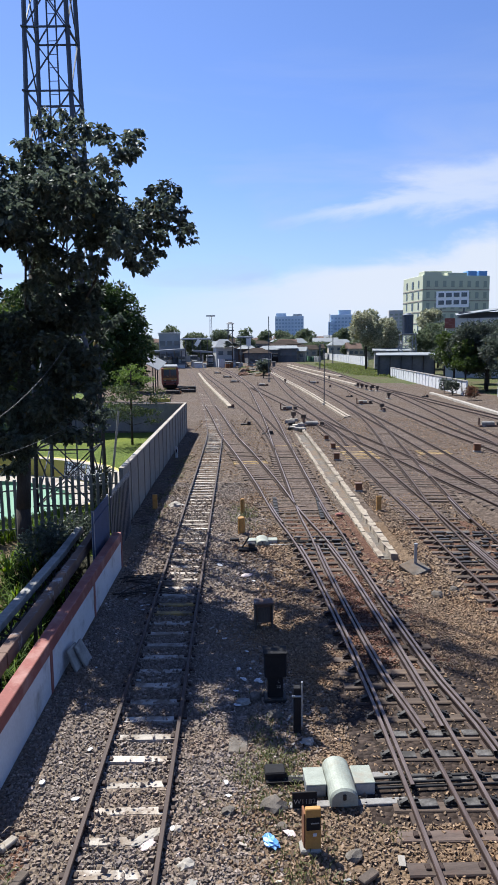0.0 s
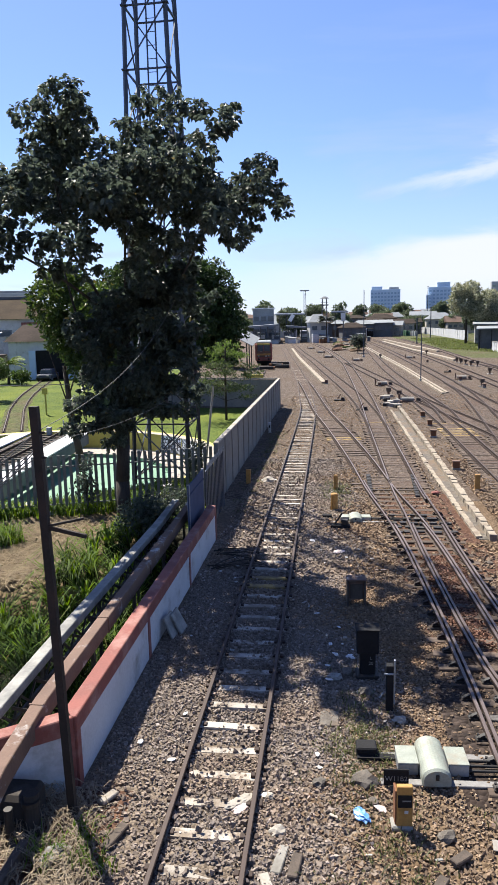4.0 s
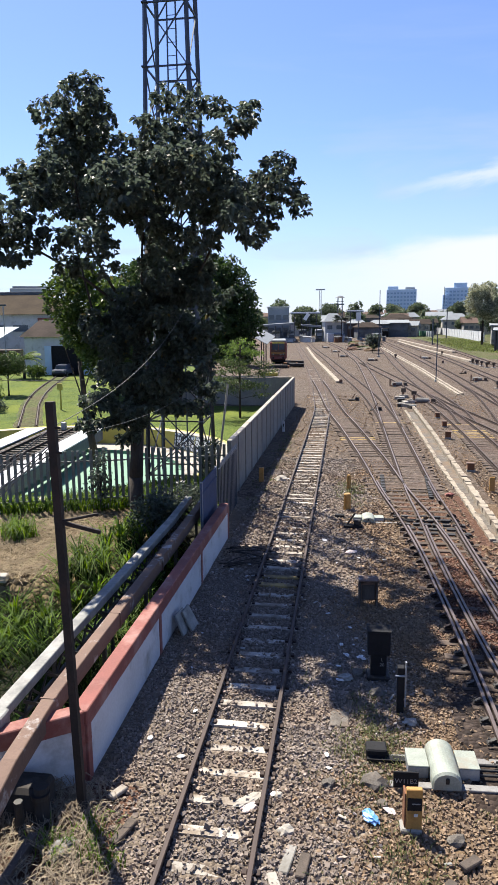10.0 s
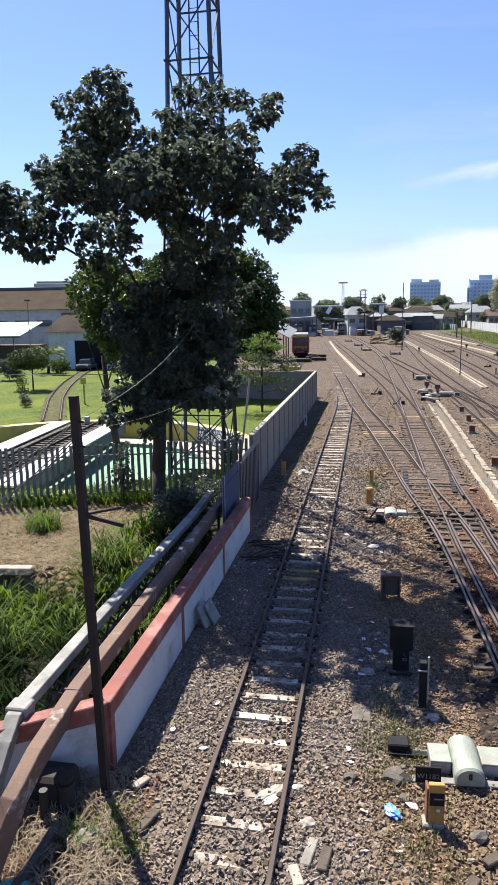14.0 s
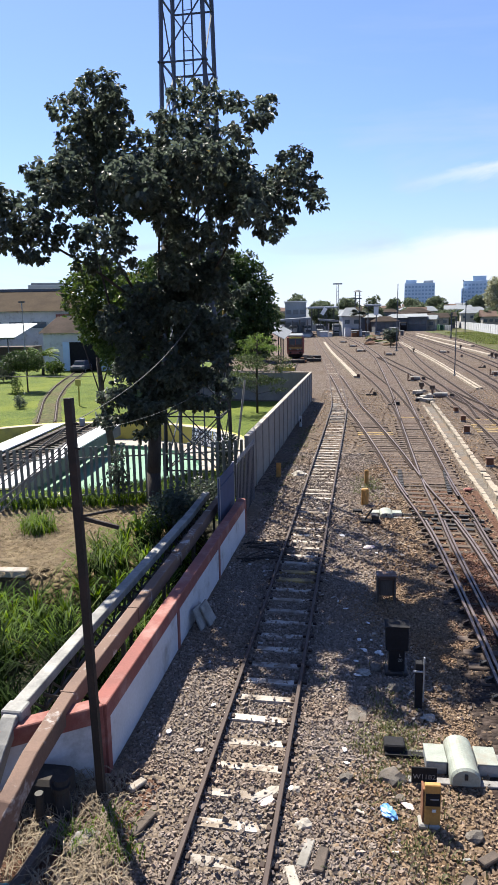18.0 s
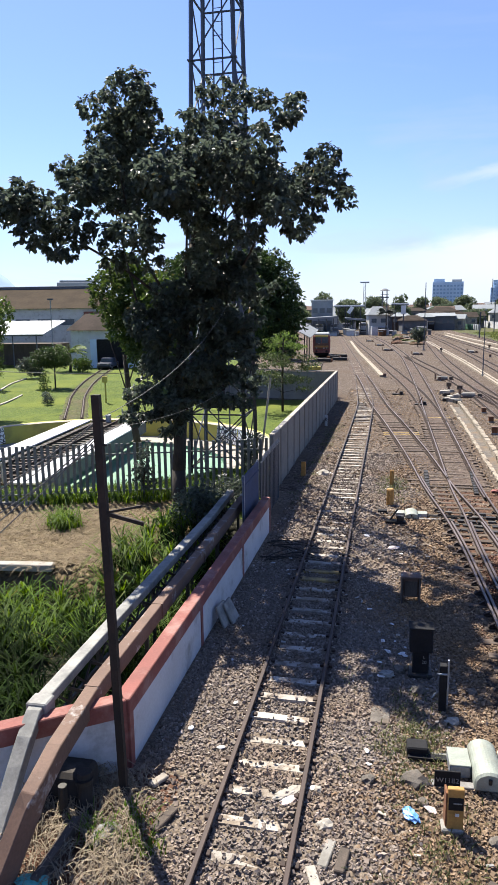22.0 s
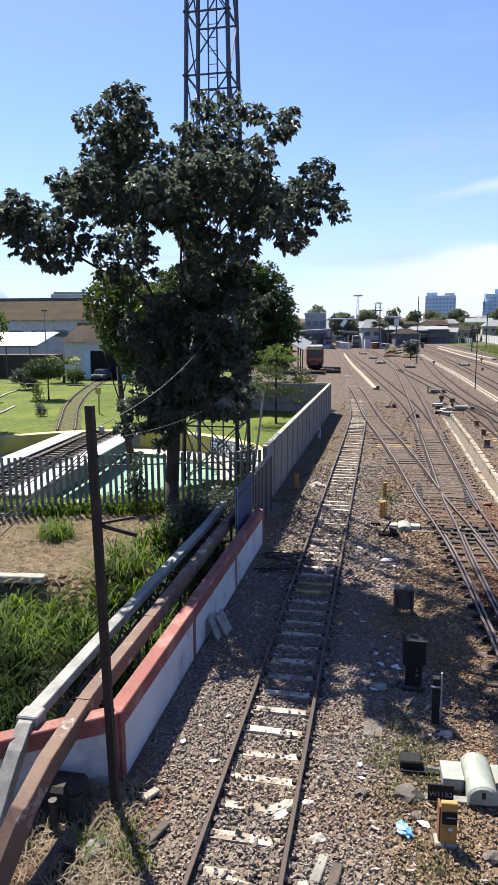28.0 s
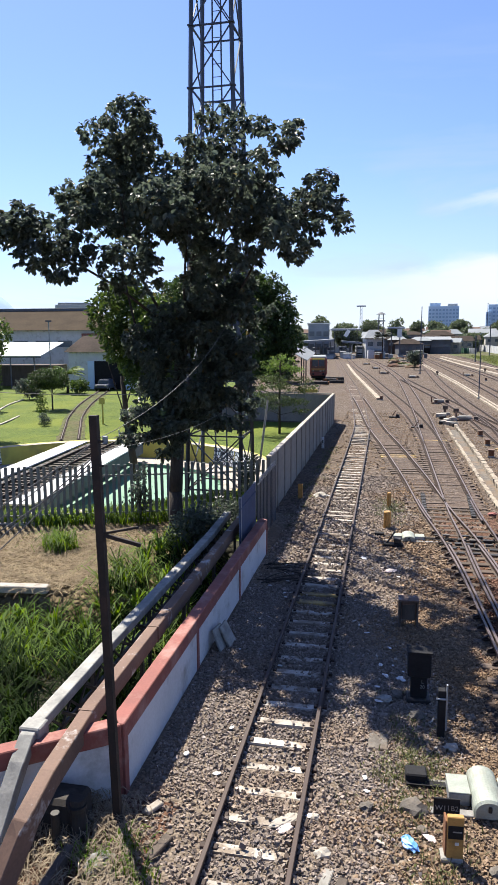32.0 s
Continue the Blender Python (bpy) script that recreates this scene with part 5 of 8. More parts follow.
# unseen far side of the crown, added to shade the lower crown and ducts
rng_k = random.Random(9)
BACK = [(x, 22.2 + rng_k.uniform(0.0, 1.0), z, 0.8, 0.9, 0.7) for x, z in ((-9.0, 11.6), (-8.6, 12.6))] + [(x, 24.4 + rng_k.uniform(0.0, 0.9), z, 0.75, 0.8, 0.65) for x, z in ((-9.9, 11.2), (-9.2, 11.0), (-10.0, 12.2), (-9.4, 12.4), (-8.9, 11.6), (-9.1, 13.2))]
big_tree = tree("large dark-leaved broadleaf tree beside the picket fence", (-6.95, 22.2, -0.1),
     [(-6.95, 22.2, 1.6), (-6.85, 22.2, 3.2), (-6.8, 22.2, 5.0), (-6.6, 22.3, 7.0), (-6.2, 22.2, 9.0), (-5.8, 22.2, 11.0)],
     [[(-6.85, 22.2, 4.2), (-8.0, 22.0, 6.5), (-8.6, 22.1, 9.0), (-8.4, 22.2, 12.6)], [(-6.8, 22.2, 6.0), (-5.0, 21.4, 7.4), (-4.1, 20.8, 8.6), (-3.5, 20.4, 9.7), (-2.2, 20.2, 10.3)], [(-6.7, 22.2, 7.0), (-5.4, 22.1, 9.5), (-4.2, 22.0, 12.4)],
      [(-6.9, 22.2, 7.0), (-7.9, 20.2, 8.2), (-8.6, 18.2, 8.9), (-9.6, 17.4, 9.3)], [(-6.9, 22.2, 3.4), (-5.6, 22.2, 4.6), (-4.8, 22.2, 6.4)],
      [(-6.9, 22.2, 3.0), (-7.8, 22.1, 3.6), (-8.5, 22.0, 3.3)], [(-6.6, 22.2, 6.5), (-6.0, 20.6, 9.0), (-5.4, 19.2, 11.0)], [(-6.7, 22.2, 6.5), (-7.6, 20.4, 9.0), (-7.4, 19.0, 10.6)], [(-6.4, 22.4, 7.5), (-6.4, 24.0, 10.0), (-5.6, 25.2, 12.4)]],
     None, 0, 0, 0, 0, None, 11, trunk_r=(0.25, 0.15))
UPPER = [l for l in BIG if l[2] > 8.3]
rosettes("crown", UPPER + BACK, 9.4, 12, 0.15, 0.33, M_LEAF, big_tree, np.random.default_rng(11), 120)
rng_b = np.random.default_rng(51)
low = [(-7.0 + dx, 21.2, z, 0.5, 0.4, 0.5) for dx, z in ((0.0, 3.9), (0.35, 4.8), (-0.2, 5.7), (0.4, 6.5), (0.1, 7.4), (-0.5, 4.6), (0.8, 5.6))]
for x, y, z, rx, ry, rz in [l for l in BIG if l[2] <= 8.3]:
    for k in range(5):
        d = rng_b.normal(0, 0.55, 3)
        q = rng_b.uniform(0.3, 0.6)
        low.append((x + d[0] * rx, y + d[1] * ry, z + d[2] * rz, rx * q, ry * q, rz * q * 0.8))
rosettes("lower_crown", low, 9.5, 11, 0.15, 0.33, M_LEAF, big_tree, rng_b, 330)
# lighter tree standing behind it
tree("mid-green leafy tree behind the large tree", (-11.6, 31.0, 0), [(-12.0, 31, 2.5), (-12.2, 31, 5.0)], [[(-12.1, 31, 3.0), (-13.0, 31, 6.0)], [(-12.1, 31, 3.5), (-11.0, 31, 6.5)]],
     [(-12.4, 31.6, 8.8, 1.0, 1.1, 0.75), (-12.5, 30.2, 7.8, 0.75, 1.0, 1.0), (-11.8, 31.5, 7.8, 1.2, 1.2, 1.4), (-12.2, 30.8, 6.4, 0.75, 1.0, 0.8), (-11.4, 31.1, 6.0, 0.9, 1.1, 1.0), (-10.9, 30.2, 4.9, 0.7, 0.9, 0.7), (-10.4, 31, 7.2, 1.3, 1.2, 1.4), (-10.0, 30.6, 5.2, 0.9, 0.9, 1.0)], 10, 9, 0.24, 0.24, M_LEAF2, 12, trunk_r=(0.2, 0.1))
# round dense tree further off
DOME = [(-15.0 + 6.2 * math.cos(a) * math.cos(e), 62 + 5.4 * math.sin(a) * math.cos(e), 6.5 + 4.9 * math.sin(e), 1.6, 1.6, 1.5) for a in np.arange(0, 6.28, 0.6) for e in (-0.45, 0.0, 0.45, 0.95)] + [(-16.2, 62, 11.5, 3.0, 2.4, 1.3), (-13.6, 61.5, 11.7, 2.4, 2.2, 1.4), (-11.2, 62, 11.1, 2.1, 2.0, 1.4), (-9.6, 62, 10.0, 1.5, 1.6, 1.4), (-15.0, 62, 7, 5.2, 4.6, 3.8)]
tree("broad dense dark-green dome-shaped tree", (-15.0, 62, 0), [(-15.0, 62, 3), (-15.0, 62, 6)], [[(-15.0, 62, 3.4), (-10.5, 61, 6)], [(-15.0, 62, 3.4), (-18, 62.5, 6.5)]], DOME, 4.2, 7, 0.36, 0.26, M_LEAF_DOME, 13, trunk_r=(0.45, 0.3))
DOME2 = [(-20 + 4.5 * math.cos(a) * math.cos(e), 66 + 4.2 * math.sin(a) * math.cos(e), 5.6 + 4.4 * math.sin(e), 1.5, 1.5, 1.4) for a in np.arange(0, 6.28, 0.7) for e in (-0.4, 0.1, 0.6, 1.1)] + [(-20, 66, 6, 3.6, 3.6, 3.6)]
tree("broad dense dark-green tree over the garden", (-20, 66, 0), [(-20, 66, 3), (-20, 66, 6)], [[(-20, 66, 3.4), (-17.5, 65, 6)]], DOME2, 3.0, 7, 0.38, 0.26, M_LEAF_DOME, 14, trunk_r=(0.4, 0.3))
# young layered tree behind the panel wall
YT, YT_TOP, YT_LIMBS = [], [], []
ry = random.Random(5)
for z, r, k in ((1.6, 1.9, 4), (2.3, 2.5, 6), (3.0, 2.4, 6), (3.7, 2.0, 6), (4.4, 1.6, 6), (5.0, 1.2, 5), (5.5, 0.7, 4)):
    for j in range(k):
        a = 6.283 * j / k + ry.uniform(-0.4, 0.4) + z
        d = r * ry.uniform(0.5, 0.85)
        row = (-7.35 + d * math.cos(a), 48.5 + d * math.sin(a), z - 0.25 + 0.34 * d + ry.uniform(-0.28, 0.28), 0.36 * r, 0.36 * r, 0.06)
        (YT_TOP if z > 4.2 else YT).append(row)
        YT_LIMBS.append([(-7.35, 48.5, z - 0.25), row[:3]])
young = tree("young layered fresh-green tree on the lawn", (-7.35, 48.5, 0), [(-7.35, 48.5, 2.5), (-7.3, 48.5, 5.6)], YT_LIMBS, YT, 8, 6, 0.17, 0.26, M_LEAF_YOUNG, 15, trunk_r=(0.09, 0.05))
yc, ya = lobes_to_leaves(YT_TOP, 11, 6, np.random.default_rng(16))
leaf_mesh("top_leaves", yc, ya, 0.17, 0.26, M_LEAF3, young, np.random.default_rng(17))


def blades(name, label, spots, count, length, material, seed, category, spread=0.22, lean=0.75, width=0.012, flat=1.0):
    """Tufts of arching blades."""
    rng = np.random.default_rng(seed)
    p = np.repeat(np.array(spots, float), count, 0)
    n = len(p)
    p[:, :2] += rng.normal(0, spread, (n, 2))
    a = rng.uniform(0, 2 * math.pi, n)
    out = np.stack([np.cos(a), np.sin(a), np.zeros(n)], 1)
    side = np.stack([-np.sin(a), np.cos(a), np.zeros(n)], 1)
    ln = (length * rng.uniform(0.5, 1.25, n))[:, None]
    k = (lean * rng.uniform(0.3, 1.3, n))[:, None]
    up = np.array([0, 0, flat])
    w = (width * rng.uniform(0.7, 1.4, n))[:, None]
    p1 = p + up * ln * 0.5 + out * ln * 0.14 * k
    p2 = p + up * ln * 0.8 + out * ln * 0.42 * k
    p3 = p + up * ln * (0.86 - 0.28 * k) + out * ln * 0.8 * k
    v = np.stack([p - side * w, p + side * w, p1 - side * w * 1.1, p1 + side * w * 1.1, p2 - side * w * 0.8, p2 + side * w * 0.8, p3, p3 + side * w * 0.1], 1)
    i = np.arange(n) * 8
    f = np.concatenate([np.stack([i, i + 1, i + 3, i + 2], 1), np.stack([i + 2, i + 3, i + 5, i + 4], 1), np.stack([i + 4, i + 5, i + 7, i + 6], 1)])
    ob = np_mesh(name, v, f, material)
    return tagged(ob, label, category, kind="stuff")


rs = np.random.default_rng(21)
lush, reeds, under = [], [], []
for _ in range(900):
    x, y = rs.uniform(-14.5, -4.95), rs.uniform(9.3, 17.6)
    if y < 9.9 + 0.75 * (x + 3.7) or (y > 16.0 and x < -7.0 - 0.5 * rs.random()):
        continue
    p = (x, y, float(ground_height(x, y)))
    clear = all((x - a) ** 2 + (y - b) ** 2 > 0.2 for a, b, _ in lush)
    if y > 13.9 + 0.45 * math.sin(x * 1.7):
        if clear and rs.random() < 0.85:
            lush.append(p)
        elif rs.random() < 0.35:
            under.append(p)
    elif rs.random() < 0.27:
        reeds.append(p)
for _ in range(150):
    x, y = rs.uniform(-7.7, -5.2), rs.uniform(16.2, 22.2)
    if x < -7.7 + 0.16 * (y - 16) or any((x - a) ** 2 + (y - b) ** 2 < 0.16 for a, b, _ in lush):
        continue
    (lush if y < 20.4 and rs.random() < 0.7 else under).append((x, y, float(ground_height(x, y))))
blades("ditch_grass", "lush tufts of long arching green grass in the ditch", lush, 46, 0.85, M_BLADE, 22, "grass", 0.035, 1.5, 0.0165)
# reeds and undergrowth get the shade of the ditch from their colour
blades("ditch_reeds", "tall dark-green reeds in the ditch's deep end, shade in their near-black colour", reeds, 44, 1.0, M_BLADE_SHADE, 32, "grass", 0.06, 1.4, 0.016)
blades("bank_grass", "low grass between the tufts, coloured near black as shade", under, 40, 0.6, M_BLADE_SHADE, 23, "grass", 0.2, 1.0, 0.013)
spots = [(x, y, 0.0) for x, y in zip(rs.uniform(-4.7, -2.9, 85), rs.uniform(6.5, 8.6, 85)) if x < -2.9 - 0.3 * (y - 7)]
blades("dry_grass", "straw-coloured dry grass at the wall corner", spots, 22, 0.24, M_STRAW, 24, "grass", 0.14, 2.3, 0.005)
spots = [(-3.35 + 0.25 * rs.normal(), 7.5 + 0.35 * rs.normal(), 0.0) for _ in range(8)]
blades("weeds", "small green weeds among the dry grass", spots, 24, 0.26, M_BLADE, 25, "grass", 0.09, 1.2, 0.007)
spots = [(x, y, float(ground_height(x, y))) for x, y in zip(rs.uniform(-14.5, -8, 260), rs.uniform(17, 22.5, 260)) if y < 22.4 + 0.3 * (x + 13.8)]
blades("dry_bank_grass", "dry cut grass over the brown bank", spots, 30, 0.34, M_BANKSTRAW, 26, "grass", 0.4, 2.4, 0.008, 0.32)
spots = [(-10.2 + 0.3 * rs.normal(), 20.2 + 0.3 * rs.normal(), 0.0) for _ in range(14)]
blades("bank_tuft", "bright green bushy tuft on the bank", spots, 26, 0.6, M_BLADE, 27, "grass", 0.12, 1.4, 0.012)
spots = [(0.25 + 0.25 * rs.normal(), 27.8 + 0.7 * rs.normal(), 0.0) for _ in range(40)] + [(x, y, 0.0) for x, y in zip(rs.normal(0.6, 0.45, 60), rs.normal(9.6, 1.3, 60))] + [(x, y, 0) for x, y in zip(rs.normal(-3.2, 0.25, 60), rs.uniform(24, 44, 60))]
green = [(x, y, 0.0) for x, y in zip(rs.normal(0.72, 0.28, 26), rs.normal(10.55, 0.35, 26))] + [(x, y, 0.0) for x, y in zip(rs.normal(0.4, 0.3, 16), rs.normal(9.75, 0.3, 16))] + [(x, y, 0.0) for x, y in zip(rs.normal(0.95, 0.2, 8), rs.normal(7.7, 0.25, 8))] + [(x, y, 0.0) for x, y in zip(rs.normal(0.3, 0.22, 22), rs.normal(26.4, 1.2, 22))] + [(x, y, 0.0) for x, y in zip(rs.normal(-3.3, 0.25, 26), rs.uniform(36, 43, 26))]
blades("green_weeds", "low green weeds among the ballast stones", green, 9, 0.09, M_WEED, 38, "grass", 0.12, 1.6, 0.006)
blades("yard_weeds", "low weeds growing through the ballast", spots, 12, 0.12, M_WEED, 28, "grass", 0.14, 1.5, 0.006)
spots = [(x, y, 0.0) for x, y in zip(rs.uniform(-14.5, -5, 800), rs.uniform(22.4, 28, 800)) if np.hypot(x - PIT[0], y - PIT[1]) > PIT_R + 0.78 and y > 24.0 + 0.34 * (x + 7)]
blades("garden_grass", "grass between the fence and the pit", spots, 18, 0.48, M_BLADE, 29, "grass", 0.14, 1.0, 0.012)


# ---- yard equipment ----
def letters(body, size, m, material, parent):
    cu = bpy.data.curves.new("lettering", "FONT")
    cu.body, cu.size, cu.extrude, cu.align_x, cu.align_y = body, size, 0.002, "CENTER", "CENTER"
    cu.materials.append(material)
    ob = new("lettering", cu)
    ob.parent, ob.matrix_basis = parent, m
    return ob


# switch timbers under the interlaced tracks
timber_bed = thing("switch_timbers", "long dark switch timbers under the interlaced turnouts", "sleepers")
tb = [sleeper_mesh("timber", 2.5, 0.23, 0.14, M_TIMBER, 40 + i) for i in range(3)]
tb_dark = [sleeper_mesh("timber", 2.2, 0.21, 0.14, M_SLEEPER_W, 40 + i) for i in range(3)]
rng = random.Random(8)
pb, pc = spline(P_B, 0.3), spline(P_C, 0.3)
for i in range(56):
    y = -6 + i * 0.61
    xc = (np.interp(y, pb[:, 1], pb[:, 0]) + np.interp(y, pc[:, 1], pc[:, 0])) / 2
    o = new("timber", (tb if y < 8.9 else tb_dark)[rng.randrange(3)])
    o.parent = timber_bed
    o.matrix_basis = Matrix.Translation((xc + rng.uniform(-0.08, 0.08), y, (-0.024 if y < 13.5 else -0.036) + rng.uniform(-0.012, 0.012))) @ Matrix.Rotation(rng.uniform(-0.02, 0.02), 4, "Z")
# spacer blocks of the check rails
for name, mat, rows in (("check_block", M_DARK, [(3.56, 30.0), (3.34, 26.4)]), ("check_block", M_DARK, [(1.66, 30.0), (1.58, 26.4)])):
    bl = bpy.data.meshes.new(name)
    bm = boxed((0, 0, 0.06), (0.17, 0.19, 0.10), None, 0.012)
    bm.to_mesh(bl)
    bm.free()
    bl.materials.append(mat)
    (x0, y0), (x1, y1) = rows
    for i in range(14):
        o = new(name, bl)
        o.parent, o.matrix_basis = timber_bed, Matrix.Translation((x0 + (x1 - x0) * i / 13, y0 + (y1 - y0) * i / 13, 0.01))
# rail chairs with braces outside the rails, and slide plates inside them
def chair_mesh(material):
    me = bpy.data.meshes.new("rail_chair")
    bm = boxed((0.02, 0, 0.065), (0.40, 0.17, 0.03), None, 0.006)
    for v in box(bm, (0.13, 0, 0.12), (0.15, 0.09, 0.1)):
        if v.co.x > 0.15 and v.co.z > 0.12:
            v.co.z -= 0.075
    for y in (-0.055, 0.055):
        box(bm, (0.17, y, 0.10), (0.045, 0.04, 0.06))
        box(bm, (-0.11, y, 0.10), (0.06, 0.035, 0.05))
    bm.to_mesh(me)
    bm.free()
    me.materials.append(material)
    return me


SLIDE = bpy.data.meshes.new("slide_plate")
bm = boxed((0, 0, 0), (0.26, 0.17, 0.03), None, 0.006)
bm.to_mesh(SLIDE)
bm.free()
SLIDE.materials.append(M_PLATE)
CHAIR_OILY, CHAIR_RUST = chair_mesh(M_DARK), chair_mesh(M_RAIL)
clip = bpy.data.meshes.new("rail_clip")
bm = boxed((0, 0, 0.045), (0.07, 0.1, 0.05), None, 0.008)
bm.to_mesh(clip)
bm.free()
clip.materials.append(M_RAIL)
pd, pe = spline(P_D, 0.3), spline(P_E, 0.3)
for path, lo, hi in ((pb, 9.3, 24), (pc, 9.3, 24), (pd, 12.3, 25), (pe, 12.3, 25)):
    y = lo
    while y < hi:
        x = np.interp(y, path[:, 1], path[:, 0])
        for s in (-0.5, 0.5):
            if y > 12.5 and (s > 0) == (path is pb or path is pd):
                continue
            o = new("rail_chair", CHAIR_OILY if y < 13.8 else CHAIR_RUST)
            o.parent, o.matrix_basis = timber_bed, pose(x + s * GAUGE, y, 0.004, 0, 0, 0 if s > 0 else 180) @ Matrix.Scale(0.85, 4)
            if y < 11.4 and path is not pd and path is not pe:
                o = new("slide_plate", SLIDE)
                o.parent, o.matrix_basis = timber_bed, pose(x + s * GAUGE - (0.26 if s > 0 else -0.26), y, 0.062, 0, 0, rng.uniform(-2, 2))
        y += 0.61
# black slide plates across the turnout toes
for lab, x0, x1, y0, y1, lean in (("black greased slide plates between the switch rails", 2.0, 3.75, 21.7, 24.2, -0.13), ("black greased slide plates between the switch rails", 6.85, 9.0, 20.6, 24.4, 0.05)):
    t = thing("slide_plates", lab, "slide plates")
    k = int((y1 - y0) / 0.42)
    for i in range(k):
        y = y0 + (y1 - y0) * i / k
        xa = x0 + lean * (y - y0)
        while xa < x1 + lean * (y - y0):
            w = rng.uniform(0.16, 0.42)
            if rng.random() < 0.8:
                part("slide_plate", boxed((0, 0, 0), (w, rng.uniform(0.12, 0.2), 0.05), None, 0.01), M_DARK if rng.random() < 0.7 else M_PLATE, t).matrix_basis = pose(xa + w / 2, y + rng.uniform(-0.05, 0.05), 0.075, 0, 0, rng.uniform(-4, 4))
            xa += w + rng.uniform(0.02, 0.12)
clips = thing("rail_clips", "rusty rail clips on the near sleepers", "rail clips")
for x0, ys in ((-1.614, np.arange(6.145, 22, 0.635)), (3.1, np.arange(5.0, 9.2, 0.61)), (3.8, np.arange(5.0, 9.2, 0.61))):
    for y in ys:
        for s in (-0.65, -0.48, 0.48, 0.65):
            o = new("rail_clip", clip)
            o.parent, o.matrix_basis = clips, Matrix.Translation((x0 + s, y, 0.0))


M_BASEBAR = mat_of("base_bar_steel", (0.21, 0.205, 0.20), (0.13, 0.12, 0.112), rough=0.7, scale=5, fine=30, stain=(0.10, 0.075, 0.058), stain_scale=3)


def point_machine(label, at, sign):
    """Electric point motor: rounded cover, side boxes, base bars and rods to the rails."""
    t = thing("point_machine", label, "point machine")
    bm = bmesh.new()
    n = 14
    prof = [(-0.21, 0.06)] + [(0.21 * math.cos(math.pi - math.pi * i / n), 0.16 + 0.17 * math.sin(math.pi * i / n)) for i in range(n + 1)] + [(0.21, 0.06)]
    rings = [[bm.verts.new((x * k, y, 0.06 + (z - 0.06) * k)) for x, z in prof] for y, k in ((-0.46, 0.9), (-0.42, 1.0), (0.38, 1.0), (0.42, 0.92))]
    for r0, r1 in zip(rings, rings[1:]):
        for i in range(len(prof)):
            j = (i + 1) % len(prof)
            bm.faces.new((r0[i], r0[j], r1[j], r1[i]))
    bm.faces.new(rings[0])
    bm.faces.new(rings[-1][::-1])
    cover = part("motor_cover", bm, M_SILVER, t, "silver-painted rounded cover")
    part("handle", boxed((0, -0.47, 0.21), (0.05, 0.03, 0.09), None, 0.008), M_DARK, cover)
    part("seam", boxed((0, -0.425, 0.28), (0.26, 0.03, 0.012)), M_GALV, cover)
    for sx in (-1, 1):
        b = part("side_box", boxed((sx * 0.37, 0.06, 0.11), (0.30, 0.44, 0.19), None, 0.012), M_GALV, t)
        part("box_lid", boxed((sx * 0.37, 0.06, 0.213), (0.31, 0.45, 0.02), None, 0.006), M_SILVER, b)
    for y in (-0.34, 0.30):
        part("base_bar", boxed((0.15, y, 0.02), (1.9, 0.14, 0.05), None, 0.008), M_BASEBAR, t)
    for y, ln in ((-0.10, 2.6), (0.02, 1.5), (0.14, 2.6)):
        part("rod", tubed((0.4, y, 0.08), (0.4 + ln, y, 0.08), 0.022, seg=8), M_DARK, t)
    part("cable_box", boxed((-0.95, 0.36, 0.09), (0.32, 0.26, 0.18), None, 0.02), M_BLACK, t)
    part("cable_duct", boxed((-0.75, 0.22, 0.04), (0.7, 0.12, 0.06)), M_BLACK, t)
    t.matrix_basis = at
    return t


point_machine("silver point machine with rods beside the turnout", pose(1.54, 9.72, 0, 0, 0, 2), True)
pm2 = point_machine("silver point machine beside the second turnout", pose(0.86, 23.25, 0, 0, 0, 1), False)
pm2.scale = (1.0, 0.8, 0.62)

plate = thing("sign_plate", "black number plate with white lettering on the ballast", "sign")
part("board", boxed((0, 0, 0.17), (0.36, 0.03, 0.25), None, 0.006), M_BLACK, plate)
part("foot", boxed((0, 0.02, 0.02), (0.05, 0.05, 0.10)), M_DARK, plate)
letters("W11B2", 0.105, pose(0, -0.018, 0.15, 90, 0, 0), M_GREY, plate)
plate.matrix_basis = pose(0.97, 9.28, 0, 0, 0, 3)

ypost = thing("cable_marker", "orange-yellow steel marker post with a dark label on a concrete foot", "marker post")
part("marker_body", boxed((0, 0, 0.33), (0.21, 0.08, 0.62), None, 0.01), M_YELLOW, ypost)
part("side_web", boxed((-0.11, 0.08, 0.31), (0.03, 0.18, 0.5), None, 0.006), M_RUST, ypost)
part("label_strip", boxed((0, -0.044, 0.43), (0.19, 0.008, 0.18)), M_BLACK, ypost, "dark label strip")
part("worn_bar", boxed((0.02, -0.05, 0.44), (0.11, 0.006, 0.016)), M_GREY, ypost)
part("white_mark", boxed((0.02, -0.045, 0.27), (0.05, 0.008, 0.04)), M_WHITE, ypost)
part("concrete_foot", boxed((-0.03, 0.05, 0.02), (0.28, 0.22, 0.08), None, 0.02), M_CONC, ypost)
ypost.matrix_basis = pose(1.0, 8.45, 0, 0, 0, 4)

sig = thing("dwarf_signal", "black dwarf signal box on a stem in the tree's shade", "signal")
part("signal_head", boxed((0, 0, 0.74), (0.42, 0.30, 0.48), None, 0.02), M_BLACK, sig)
part("signal_cap", boxed((0, 0, 0.985), (0.46, 0.34, 0.02), None, 0.006), M_BLACK, sig)
part("signal_stem", boxed((0, 0, 0.27), (0.30, 0.2, 0.5), None, 0.02), M_BLACK, sig)
part("signal_base", boxed((0, 0, 0.03), (0.44, 0.36, 0.1), None, 0.02), M_DARK, sig)
letters("L", 0.09, pose(0.06, -0.108, 0.40, 90, 0, 0), M_GREY, sig)
